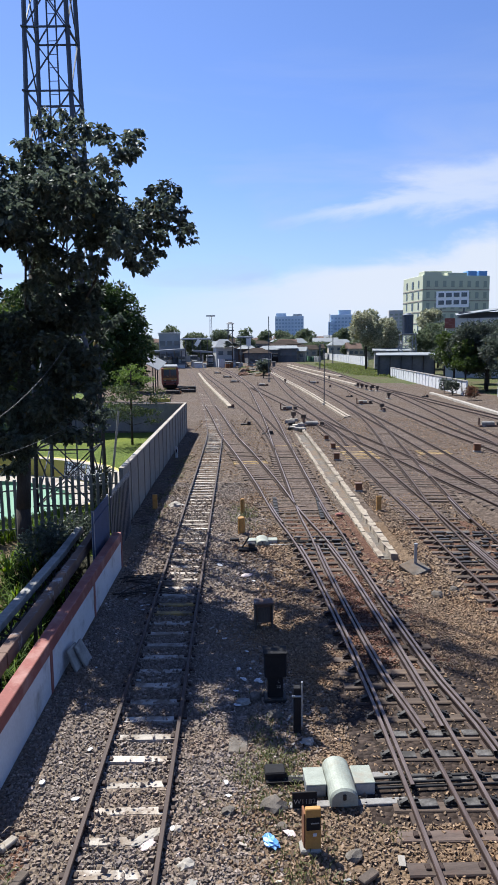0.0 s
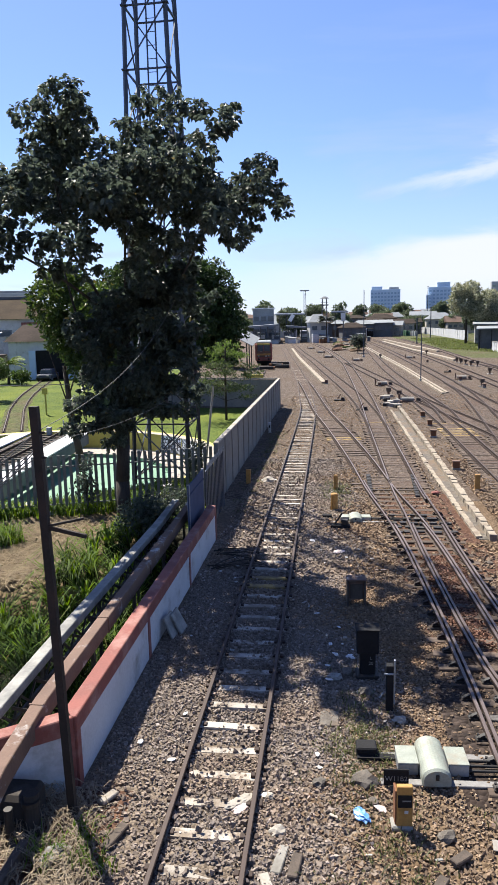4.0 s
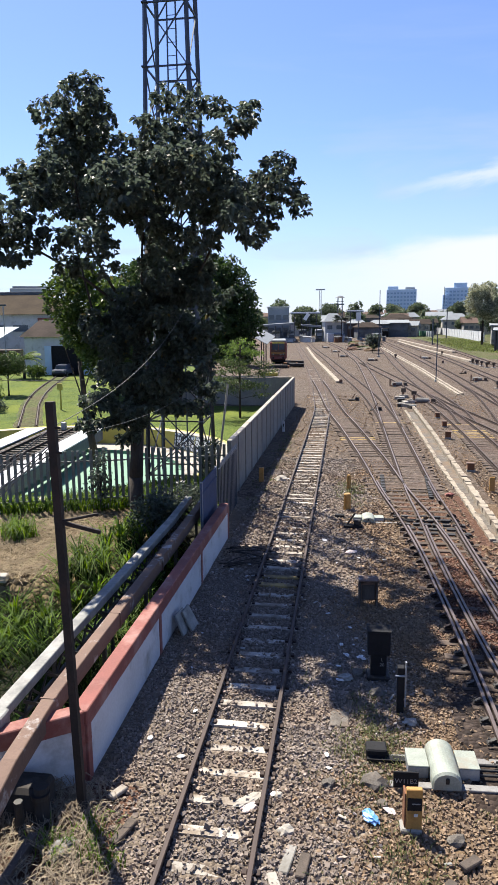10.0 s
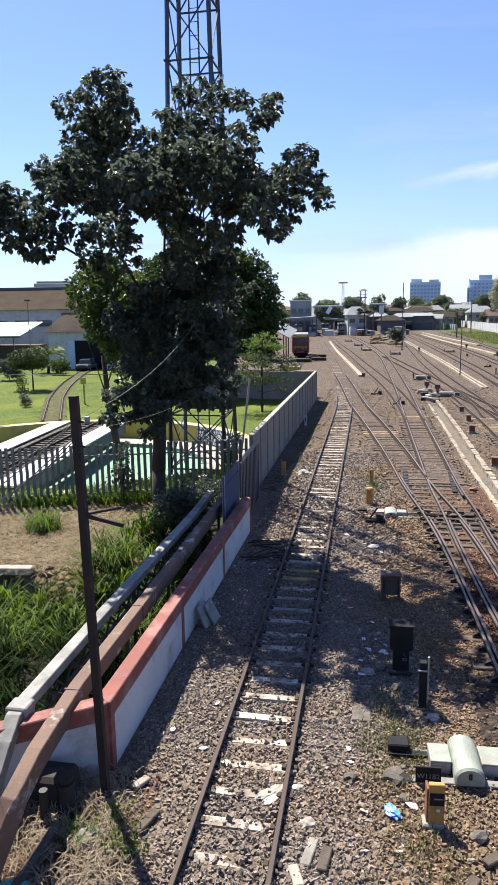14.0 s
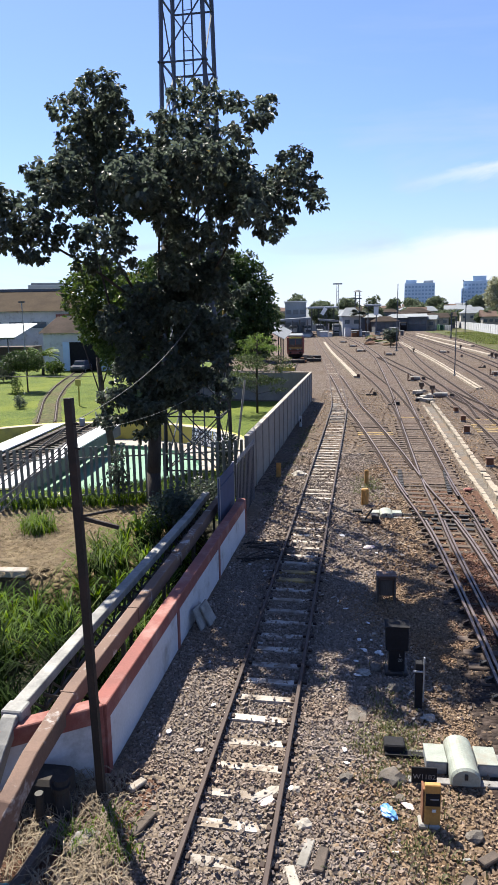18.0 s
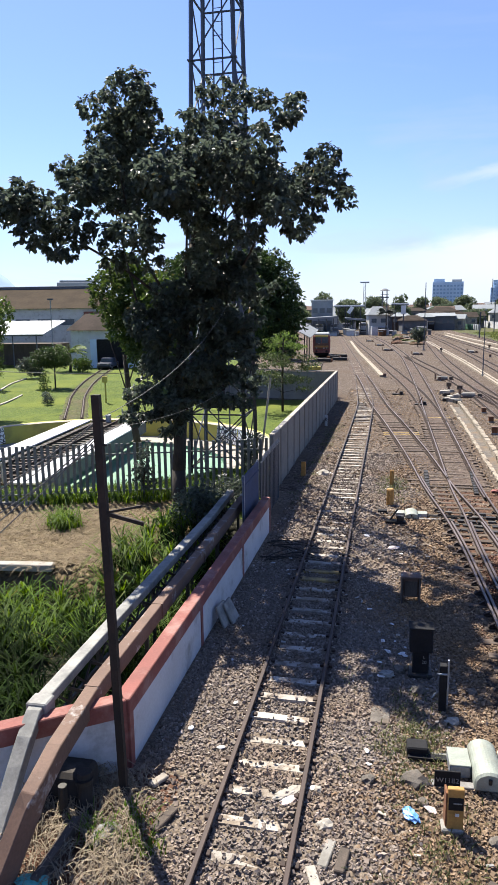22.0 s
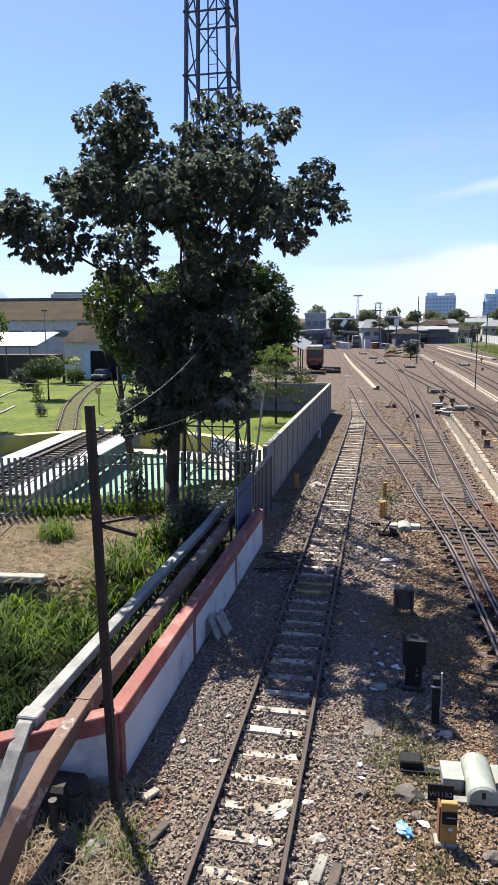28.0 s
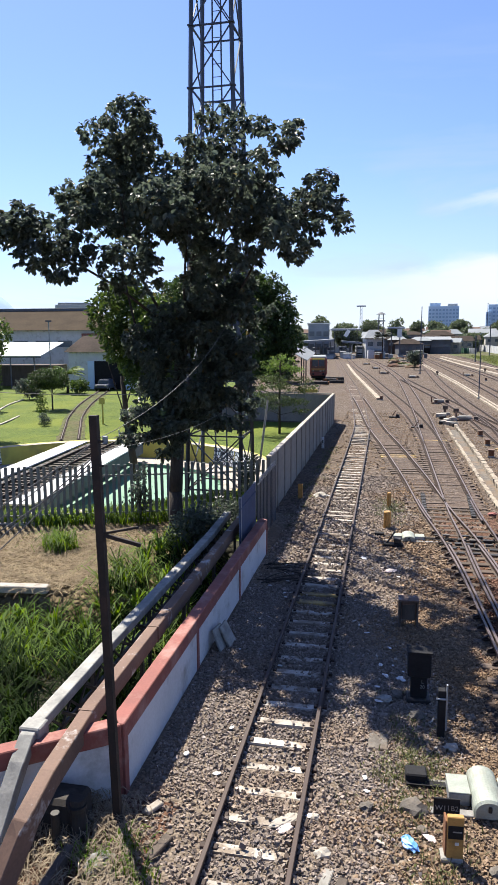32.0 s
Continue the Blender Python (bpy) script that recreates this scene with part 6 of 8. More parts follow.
letters("20", 0.09, pose(0.06, -0.108, 0.30, 90, 0, 0), M_GREY, sig)
sig.matrix_basis = pose(0.72, 12.55, 0, 0, 0, 2)

slim = thing("slim_post", "slim black post with a pale edge strip", "post")
part("slim_body", boxed((0, 0, 0.42), (0.12, 0.14, 0.88), None, 0.01), M_BLACK, slim)
part("edge_strip", boxed((0.08, -0.05, 0.56), (0.025, 0.05, 0.82)), M_GALV, slim)
part("pin", tubed((-0.1, -0.08, 0.72), (0.07, -0.08, 0.72), 0.018, seg=8), M_GALV, slim)
slim.matrix_basis = pose(1.04, 11.35, 0)

obox = thing("junction_box", "rusty brown junction box on two legs", "junction box")
part("box_body", boxed((0, 0.05, 0.40), (0.36, 0.2, 0.46), None, 0.015), M_BROWN, obox)
part("box_door", boxed((0, -0.06, 0.38), (0.30, 0.02, 0.36), None, 0.006), M_WOODOLD, obox)
part("box_roof", boxed((0, 0, 0.69), (0.46, 0.36, 0.04), None, 0.01), M_BROWN, obox)
for sx in (-0.2, 0.2):
    part("box_leg", boxed((sx, 0, 0.33), (0.04, 0.26, 0.68)), M_WOODOLD, obox)
obox.matrix_basis = pose(0.63, 15.9, 0, 0, 0, 4)

for (x, y, h, r, lab) in ((0.23, 27.6, 0.58, 0.085, "yellow track-side cable post"), (0.16, 24.6, 0.56, 0.13, "short thick yellow cable post")):
    t = thing("cable_post", lab, "post", "yellow cable posts")
    part("post_body", tubed((x, y, -0.05), (x, y, h), r, seg=14), M_YELLOW, t)
    part("post_cap", tubed((x, y, h), (x, y, h + 0.04), r * 1.05, r * 0.8, seg=14), M_YELLOW, t)
for x, y in ((5.82, 27.7), (-3.45, 28.6)):
    t = thing("cable_post", "flat yellow cable marker", "post", "yellow cable posts")
    part("post_body", boxed((x, y, 0.3), (0.2, 0.09, 0.66), None, 0.01), M_YELLOW, t)

ramp = thing("lever_stand", "black lever stand on the ballast", "lever stand")
part("stand_base", boxed((0, 0, 0.06), (0.62, 0.3, 0.12), None, 0.02), M_BLACK, ramp)
part("stand_lever", barred((-0.2, 0, 0.12), (0.05, 0.02, 0.5), 0.05, 0.05), M_DARK, ramp)
part("stand_weight", boxed((0.14, 0, 0.2), (0.24, 0.2, 0.18), None, 0.03), M_DARK, ramp)
ramp.matrix_basis = pose(0.35, 22.3, 0)

for x, y, s in ((5.95, 40.6, 0.9), (5.67, 31.6, 0.85), (6.44, 49.3, 0.8), (6.35, 45.1, 0.8), (15.2, 43.1, 1.1), (14.3, 79, 0.9), (14.96, 70, 0.9), (5.1, 73.2, 0.8), (15.35, 113.5, 0.9), (-0.42, 76.8, 0.9), (20.5, 113, 1.1), (21.6, 110, 1.1)):
    t = thing("relay_box", "small rusty brown relay box beside the track", "relay box", "relay boxes in the yard")
    part("box_body", boxed((0, 0, 0.27 * s), (0.36 * s, 0.3 * s, 0.36 * s), None, 0.02), M_RUST if y < 50 else M_BROWN, t)
    part("box_lid", boxed((0, 0, 0.46 * s), (0.42 * s, 0.36 * s, 0.05), None, 0.01), M_BROWN, t)
    part("box_foot", boxed((0, 0, 0.03), (0.40 * s, 0.30 * s, 0.12)), M_CONC, t)
    t.matrix_basis = pose(x, y, 0, 0, 0, (x * 37) % 20 - 10)

# small trackside gear further up the yard
def ground_gear(x, y, kind, turn):
    if kind == "machine":
        t = thing("point_machine", "small dirty point machine with a pale cover among the tracks", "point machine", "far point machines")
        part("motor_cover", tubed((-0.5, 0, 0.24), (0.5, 0, 0.24), 0.2, seg=10), M_CONC, t)
        part("gear_base", boxed((0.2, 0, 0.06), (1.9, 0.5, 0.12), None, 0.02), M_BROWN, t)
        part("end_box", boxed((0.85, 0, 0.22), (0.34, 0.36, 0.3), None, 0.02), M_WOODOLD, t)
        part("stub_post", tubed((-0.7, 0.1, 0.0), (-0.7, 0.1, 0.7), 0.07, seg=8), M_BROWN, t)
    elif kind == "stump":
        t = thing("ground_signal", "low brown ground signal stump beside the track", "signal", "ground signals")
        part("stump_post", boxed((0, 0, 0.3), (0.2, 0.2, 0.7), None, 0.02), M_BROWN, t)
        part("stump_head", boxed((0, -0.02, 0.62), (0.42, 0.3, 0.36), None, 0.03), M_WOODOLD, t)
        part("stump_base", boxed((0, 0, 0.04), (0.6, 0.5, 0.12), None, 0.02), M_CONC, t)
    else:
        t = thing("point_lever", "small dark point lever with a weight", "lever", "point levers")
        part("lever_base", boxed((0, 0, 0.06), (0.9, 0.3, 0.14), None, 0.02), M_DARK, t)
        part("lever_arm", barred((-0.2, 0, 0.1), (0.12, 0, 0.62), 0.06, 0.06), M_BROWN, t)
        part("lever_weight", boxed((0.28, 0, 0.2), (0.26, 0.24, 0.22), None, 0.03), M_DARK, t)
    t.matrix_basis = pose(x, y, 0, 0, 0, turn)


for i, (x, y, kind) in enumerate(((0.8, 59.8, "lever"), (5.4, 73.7, "machine"), (5.2, 63.1, "stump"), (6.4, 58.4, "machine"), (5.9, 60.6, "stump"), (-0.5, 132.5, "machine"), (-2.2, 153.3, "machine"), (2.4, 53.0, "lever"), (14.7, 80.3, "machine"), (15.0, 71.2, "stump"),
                                  (19.7, 112.3, "stump"), (19.8, 109.7, "stump"), (19.9, 106.1, "stump"), (20.0, 102.8, "stump"), (20.8, 102.2, "stump"), (19.2, 87.1, "stump"), (20.8, 56.7, "machine"), (14.9, 91.3, "lever"), (24.5, 89.6, "lever"), (4.4, 120, "machine"), (9.0, 128, "stump"), (13.9, 126, "machine"), (18.7, 140, "stump"), (-5.0, 178, "machine"), (6.5, 186, "stump"))):
    ground_gear(x, y, kind, (i * 23) % 30 - 15)

plate2 = thing("inspection_slab", "tilted brown stone slab with a short steel post", "slab")
part("slab", boxed((0, 0, 0.10), (0.66, 0.7, 0.10), pose(0, 0, 0.02, 14, -10, 28), 0.015), M_ROCK, plate2)
part("slab_post", tubed((0.05, 0.12, 0.1), (0.05, 0.12, 0.78), 0.045, seg=10), M_GALV, plate2)
part("post_top", tubed((0.05, 0.12, 0.78), (0.05, 0.12, 0.82), 0.06, seg=10), M_GALV, plate2)
plate2.matrix_basis = pose(5.33, 20.0, 0)


# ---- cable troughs ----
def trough(label, left, right=None, wall=0.16, high=0.14):
    t = thing("cable_trough", label, "cable trough", "cable troughs")
    sides = [left] + ([right] if right else [])
    for s in sides:
        sweep("trough_wall", spline(s, 1.1), 0, [(-wall / 2, -0.1), (-wall / 2, high), (wall / 2, high), (wall / 2, -0.1)], M_TROUGH, t)
    if right:
        a, b = spline(left, 1.1), spline(right, 1.1)
        n = min(len(a), len(b))
        mid = (a[:n] + b[:n]) / 2
        sweep("trough_floor", mid, 0, [(-0.28, -0.1), (-0.28, 0.03), (0.28, 0.03), (0.28, -0.1)], M_BED, t)
    return t


near_trough = thing("cable_trough", "long open concrete cable trough with chipped pale walls", "cable trough", "cable troughs")
tl, tr = [(4.60, 21.3), (4.55, 26), (4.5, 32.6), (4.55, 42.3), (4.55, 53)], [(4.95, 21.0), (5.0, 26), (5.1, 33.9), (5.2, 42.2), (5.25, 54)]
rq = random.Random(19)
for line, wide, high in ((tl, 0.17, 0.10), (tr, 0.22, 0.25)):
    pts = spline(line, 0.5)
    for (x0, y0), (x1, y1) in zip(pts, pts[1:]):
        w, h = wide * rq.uniform(0.92, 1.08), high * rq.uniform(0.94, 1.06)
        bm = boxed((0, 0, h / 2 - 0.05), (w, 0.503, h + 0.1), None, 0.006)
        for v in bm.verts:
            v.co.x += rq.uniform(-0.026, 0.026)
            v.co.z += rq.uniform(-0.035, 0.012) if v.co.z > 0 else 0
        o = part("trough_block", bm, M_TROUGH, near_trough)
        o.matrix_basis = Matrix.Translation(((x0 + x1) / 2 + rq.uniform(-0.012, 0.012), (y0 + y1) / 2, 0)) @ Matrix.Rotation(math.atan2(y1 - y0, x1 - x0) - math.pi / 2, 4, "Z")
a, b = spline(tl, 1.0), spline(tr, 1.0)
nn = min(len(a), len(b))
sweep("trough_floor", (a[:nn] + b[:nn]) / 2, 0, [(-0.2, -0.1), (-0.2, 0.034), (0.2, 0.034), (0.2, -0.1)], M_ROCK, near_trough)
trough("pale concrete cable trough between tracks", [(10.2, 64.5), (10.15, 78), (10.0, 104), (9.3, 141), (8.8, 178)], [(10.65, 65), (10.6, 78), (10.5, 104), (9.9, 141), (9.4, 178)], 0.25, 0.16)
trough("pale concrete cable trough further off", [(20.1, 115.7), (19.2, 138), (17.9, 168), (16.6, 225)], None, 0.8, 0.3)
trough("pale concrete cable trough further off", [(22.5, 150), (20.5, 190), (18.5, 250)], None, 0.8, 0.3)
trough("pale drain channel beside the curving track", [(-0.7, 77.1), (-2.74, 98.9), (-5.73, 131), (-9.75, 180)], None, 0.5, 0.2)
rubble = thing("trough_rubble", "broken concrete blocks at the trough end", "rubble")
rr = random.Random(3)
for i in range(9):
    part("block", boxed((0, 0, 0.12), (rr.uniform(0.4, 1.0), rr.uniform(0.25, 0.5), 0.28), pose(4.85 + rr.uniform(-0.7, 0.8), 57.5 + rr.uniform(-3.5, 5.5), 0, rr.uniform(-6, 6), 0, rr.uniform(0, 180)), 0.02), M_CONC_PALE if i % 3 else M_DARK, rubble)
kerb = thing("platform_kerb", "worn yellowish concrete kerb along the outermost track", "kerb")
sweep("kerb_stone", spline([(23.6, 30), (24.9, 58), (25.3, 66.3), (25.8, 74.7), (26.4, 84.4), (27.0, 96)], 1.4), 0, [(-0.25, -0.1), (-0.25, 0.22), (0.25, 0.22), (0.25, -0.1)], M_CONC_PALE, kerb)

# masts in the yard
for x, y, h, r in ((6.3, 134.5, 12.4, 0.10), (10.0, 78.9, 6.45, 0.06)):
    t = thing("yard_mast", "slender grey steel mast between the tracks", "mast", "yard masts")
    part("mast_pole", tubed((x, y, -0.05), (x, y, h), r, r * 0.7, seg=10), M_TOWER, t)
    part("mast_base", boxed((x, y, 0.1), (r * 5, r * 5, 0.3), None, 0.02), M_CONC, t)

# ---- small litter ----
def crumpled(name, label, category, at, size, material, seed, n=3):
    bm = bmesh.new()
    bmesh.ops.create_icosphere(bm, subdivisions=n, radius=1.0)
    rng = np.random.default_rng(seed)
    for v in bm.verts:
        k = 1 + 0.45 * noise.noise(v.co * 2.3 + Vector((seed, 0, 0))) + rng.uniform(-0.13, 0.13)
        v.co = Vector((v.co.x * size[0], v.co.y * size[1], max(v.co.z, -0.4) * size[2])) * k
    ob = part(name, bm, material)
    ob.matrix_basis = at
    return tagged(ob, label, category)


crumpled("plastic_bag", "crumpled blue and white plastic bag on the ballast", "plastic bag", pose(0.44, 8.58, 0.06, 0, 0, 30), (0.085, 0.15, 0.04), M_BLUE, 6, 3)
crumpled("plastic_bag", "crumpled pale blue plastic bag in the shade", "plastic bag", pose(0.1, 12.35, 0.05, 0, 0, 10), (0.14, 0.09, 0.06), M_GREY, 2)
crumpled("plastic_bag", "pale plastic scrap lying across a sleeper", "plastic bag", pose(-1.25, 8.72, 0.06, 0, 0, 40), (0.22, 0.09, 0.025), M_CONC_PALE, 3)
crumpled("plastic_sheet", "crumpled teal plastic sheet in dry grass", "plastic sheet", pose(-4.05, 6.55, 0.08, 0, 0, 20), (0.2, 0.12, 0.07), M_TEAL, 4)
crumpled("plastic_bag", "torn pale grey bag lying in dry grass", "plastic bag", pose(-3.5, 7.45, 0.10, 0, 0, 50), (0.2, 0.13, 0.07), M_GREY, 7)
old_plank = part("wood_plank", boxed((0, 0, 0), (0.11, 1.05, 0.16), None, 0.008), M_WOODOLD)
old_plank.matrix_basis = pose(-3.97, 7.05, 0.10, 2, 3, -4)
tagged(old_plank, "dark weathered wooden plank lying in dry grass", "plank")
crumpled("plastic_bag", "pale blue plastic bag beside the wall", "plastic bag", pose(-4.02, 8.25, 0.05, 0, 0, 70), (0.12, 0.09, 0.06), M_GREY, 5)
for i, (x, y, s) in enumerate(((0.52, 9.35, 0.2), (-0.15, 9.25, 0.11), (0.62, 8.9, 0.09), (-0.85, 8.9, 0.075), (-0.68, 8.2, 0.11), (0.7, 11.9, 0.15), (0.35, 12.6, 0.14), (1.2, 11.0, 0.12), (1.55, 8.3, 0.12), (5.4, 17.9, 0.2), (6.0, 18.3, 0.15), (4.4, 19, 0.12), (5.5, 14, 0.1), (-2.6, 29, 0.3), (-2.9, 24.5, 0.16), (1.6, 12, 0.1))):
    crumpled("rock", "pale rough rock lying on the ballast", "rock", pose(x, y, 0.03, 0, 0, i * 47), (s, s * 0.8, s * 0.6), M_ROCK if i not in (3, 4, 7, 13) else M_CONC_PALE, 20 + i, 2)
M_PAPER = mat_of("waste_paper", (0.58, 0.58, 0.58), (0.36, 0.36, 0.37), rough=0.8, scale=12, fine=40)
M_CLOTH = mat_of("waste_cloth", (0.52, 0.44, 0.42), (0.34, 0.28, 0.27), rough=0.9, scale=12, fine=40)
for i, (x, y, s, m, lab) in enumerate(((0.0, 12.28, 0.085, M_PAPER, "crumpled white paper in the shade"), (0.4, 13.25, 0.09, M_PAPER, "torn white packaging on the ballast"), (-0.19, 9.93, 0.06, M_PAPER, "thin torn paper on the ballast"), (-0.15, 9.6, 0.05, M_PAPER, "thin torn paper on the ballast"),
                                      (-0.91, 8.92, 0.075, M_PAPER, "white carton scrap beside the rail"), (-1.24, 8.66, 0.2, M_CLOTH, "pale torn cloth over a sleeper"), (0.71, 8.76, 0.1, M_CLOTH, "dirty brown plastic wrap on the ballast"), (-2.45, 9.6, 0.07, M_PAPER, "white carton scrap beside the rail"),
                                      (-2.5, 10.9, 0.06, M_PAPER, "white carton scrap beside the rail"), (-0.55, 20.8, 0.14, M_PAPER, "torn white packaging on the ballast"), (-2.62, 29.15, 0.34, M_PAPER, "spilled white sack on the ballast"), (0.26, 19.76, 0.22, M_CLOTH, "flat pale slab fragment on the ballast"),
                                      (-2.9, 12.4, 0.05, M_PAPER, "small paper scrap by the wall"), (0.2, 14.6, 0.06, M_PAPER, "small paper scrap in the shade"), (-0.3, 15.3, 0.06, M_PAPER, "small paper scrap in the shade"), (0.95, 13.6, 0.05, M_PAPER, "small paper scrap in the shade"))):
    crumpled("waste_scrap", lab, "litter", pose(x, y, 0.04, 0, 0, i * 53), (s, s * 0.6, s * 0.16), m, 300 + i, 2)
rl = random.Random(91)
for i in range(22):
    x, y = (rl.uniform(-0.1, 0.65), rl.uniform(12.6, 13.8)) if i < 8 else (rl.uniform(-3.3, -2.4), rl.uniform(9.5, 21)) if i < 20 else (rl.uniform(-0.7, 0.9), rl.uniform(15, 21))
    sz = rl.uniform(0.03, 0.075)
    crumpled("waste_scrap", "small crumpled white scrap on the ballast", "litter", pose(x, y, 0.045, 0, 0, i * 67), (sz, sz * 0.7, sz * 0.3), M_PAPER, 500 + i, 1)
crumpled("waste_scrap", "crumpled red packet beside the cable trough", "litter", pose(4.1, 27.0, 0.06, 0, 0, 20), (0.2, 0.12, 0.06), M_RED, 560, 2)
# dry branches lying by the wall's end
brush = thing("fallen_branch", "dry fallen branches lying over the ballast by the wall", "branch")
rb = random.Random(14)
for i in range(11):
    a = radians(rb.uniform(-35, 75))
    p0 = Vector((-3.35 + rb.uniform(-0.1, 0.3), 18.6 + rb.uniform(-0.8, 1.6), 0.06))
    ln, bow = rb.uniform(0.9, 2.0), rb.uniform(-0.5, 0.5)
    pts = [p0 + Vector((math.cos(a + bow * u) * ln * u, math.sin(a + bow * u) * ln * u, 0.05 * math.sin(3.1 * u))) for u in (0, 0.25, 0.5, 0.75, 1.0)]
    bm = bmesh.new()
    limb(bm, pts, 0.02, 0.006, 5)
    part("twig", bm, M_BARK, brush)
wp = thing("marker_post", "short white marker post beside the panel wall", "post")
part("post_body", boxed((-3.72, 42.4, 0.3), (0.16, 0.12, 0.75), None, 0.02), M_WHITE, wp)
part("post_mark", boxed((-3.72, 42.33, 0.42), (0.07, 0.02, 0.2)), M_DARK, wp)
for x, y, z, a, ln, mt, lab in ((-2.83, 7.9, 0.05, 73, 0.5, M_WOODOLD, "weathered timber offcut on the ballast"), (-3.16, 8.65, 0.05, 62, 0.3, M_CONC_PALE, "pale splintered board on the ballast"), (-3.98, 7.05, 0.08, -81, 1.05, M_WOODOLD, "old dark timber baulk in dry grass"),
                                (-0.42, 7.6, 0.05, 82, 0.42, M_WOODOLD, "short timber block on the ballast"), (-0.62, 7.7, 0.03, 80, 0.5, M_CONC, "flat concrete piece on the ballast"), (0.0, 11.0, -0.005, 88, 0.5, M_ROCK, "flat concrete cover flush with the ballast"), (-0.75, 7.3, 0.03, 110, 0.35, M_CONC_PALE, "thin pale stick on the ballast"), (1.3, 7.4, 0.06, 60, 0.4, M_WOODOLD, "short timber block on the ballast"),
                                (1.65, 7.9, 0.06, 40, 0.3, M_WOODOLD, "short timber block on the ballast")):
    w = 0.32 if "cover" in lab else 0.13
    o = part("timber_piece" if mt is M_WOODOLD else "board_piece", boxed((0, 0, 0), (ln, w, 0.06 if "cover" not in lab else 0.05), None, 0.012), mt)
    o.matrix_basis = pose(x, y, z, 0, 2, a)
    tagged(o, lab, "timber" if mt is M_WOODOLD else "board")
rs3 = random.Random(77)
for i in range(32):
    x, y = rs3.uniform(-3.3, 2.2), rs3.uniform(6.6, 20)
    o = part("litter_scrap", boxed((0, 0, 0), (rs3.uniform(0.05, 0.16), rs3.uniform(0.03, 0.1), 0.012), None, 0.003), (M_CONC_PALE, M_SLEEPER_C, M_GREY)[i % 3])
    o.matrix_basis = pose(x, y, 0.045, rs3.uniform(-15, 15), rs3.uniform(-15, 15), rs3.uniform(0, 180))
    tagged(o, "pale paper or plastic scrap on the ballast", "litter", "litter on the ballast")


# ---- buildings ----
def house(name, label, category, c, size, ang, wall, roof=None, roof_h=0.0, overhang=0.6, windows=(), win=(1.4, 1.5), glass=None, kind_roof="gable", parapet=0.4):
    """Walls with recessed windows on the front and right faces, and a roof. c: middle of the base; size: across, deep, high."""
    t = thing(name, label, category)
    w, d, h = size
    part("wall", boxed((0, 0, h / 2 - 0.2), (w, d, h + 0.4), None, 0.03), wall, t)
    for face, cols, rows, z0, z1 in windows:
        for i in range(cols):
            for j in range(rows):
                u = (i + 0.5) / cols - 0.5
                z = z0 + (z1 - z0) * ((j + 0.5) / rows)
                if face == "front":
                    o = part("window", boxed((u * w, -d / 2, z), (win[0], 0.16, win[1])), glass or M_GLASS_FAR, t)
                    part("sill", boxed((u * w, -d / 2 - 0.08, z - win[1] / 2 - 0.06), (win[0] + 0.2, 0.3, 0.1)), wall, o)
                else:
                    sx = 1 if face == "right" else -1
                    o = part("window", boxed((sx * w / 2, u * d, z), (0.16, win[0], win[1])), glass or M_GLASS_FAR, t)
                    part("sill", boxed((sx * (w / 2 + 0.08), u * d, z - win[1] / 2 - 0.06), (0.3, win[0] + 0.2, 0.1)), wall, o)
    if roof is not None:
        bm = bmesh.new()
        a, b = w / 2 + overhang, d / 2 + overhang
        if kind_roof == "gable":
            pts = [(-a, -b, h), (a, -b, h), (a, b, h), (-a, b, h), (-a, 0, h + roof_h), (a, 0, h + roof_h)]
            fs = [(0, 1, 5, 4), (2, 3, 4, 5), (0, 4, 3), (1, 2, 5), (3, 2, 1, 0)]
        elif kind_roof == "hip":
            k = min(a * 0.6, b)
            pts = [(-a, -b, h), (a, -b, h), (a, b, h), (-a, b, h), (-a + k, 0, h + roof_h), (a - k, 0, h + roof_h)]
            fs = [(0, 1, 5, 4), (2, 3, 4, 5), (0, 4, 3), (1, 2, 5), (3, 2, 1, 0)]
        else:
            pts = [(-a, -b, h), (a, -b, h), (a, b, h), (-a, b, h), (-a, -b, h + 0.25), (a, -b, h + 0.25), (a, b, h + 0.25 + roof_h), (-a, b, h + 0.25 + roof_h)]
            fs = [(3, 2, 1, 0), (4, 5, 6, 7), (0, 1, 5, 4), (1, 2, 6, 5), (2, 3, 7, 6), (3, 0, 4, 7)]
        vs = [bm.verts.new(p) for p in pts]
        for f in fs:
            bm.faces.new([vs[i] for i in f])
        part("roof", bm, roof, t)
    t.matrix_basis = pose(*c, 0, 0, ang)
    return t


# workshop with a brown hipped roof, behind the garden
ws = house("workshop", "long white workshop with a brown hipped roof", "building", (-60, 116, 0), (34, 20, 8.2), 5, M_WHITE, M_ROOF_BROWN, 3.7, 0.8, [("front", 9, 1, 5.0, 7.0)], (2.4, 1.0), None, "hip")
part("ridge_vent", boxed((0, 0, 11.8), (22, 1.4, 0.7), None, 0.05), M_WALL_DARK, ws)
part("sign_board", boxed((13.6, -10.3, 7.2), (6.2, 0.15, 0.9)), M_RED, ws, "red sign board with unreadable pale writing")
part("sign_writing", boxed((13.6, -10.4, 7.2), (4.8, 0.08, 0.22)), M_WHITE, ws)
awn = thing("white_canopy", "broad white sheet canopy on steel posts", "canopy")
part("canopy_sheet", boxed((0, 0, 0), (20, 8.2, 0.12), pose(-57.0, 92.5, 5.35, 12.5, 0, 3)), M_ROOF_WHITE, awn)
for i in range(6):
    part("canopy_post", tubed((-66 + i * 3.6, 89.4, 0), (-66 + i * 3.6, 89.4, 4.6), 0.09, seg=8), M_WALL_DARK, awn)
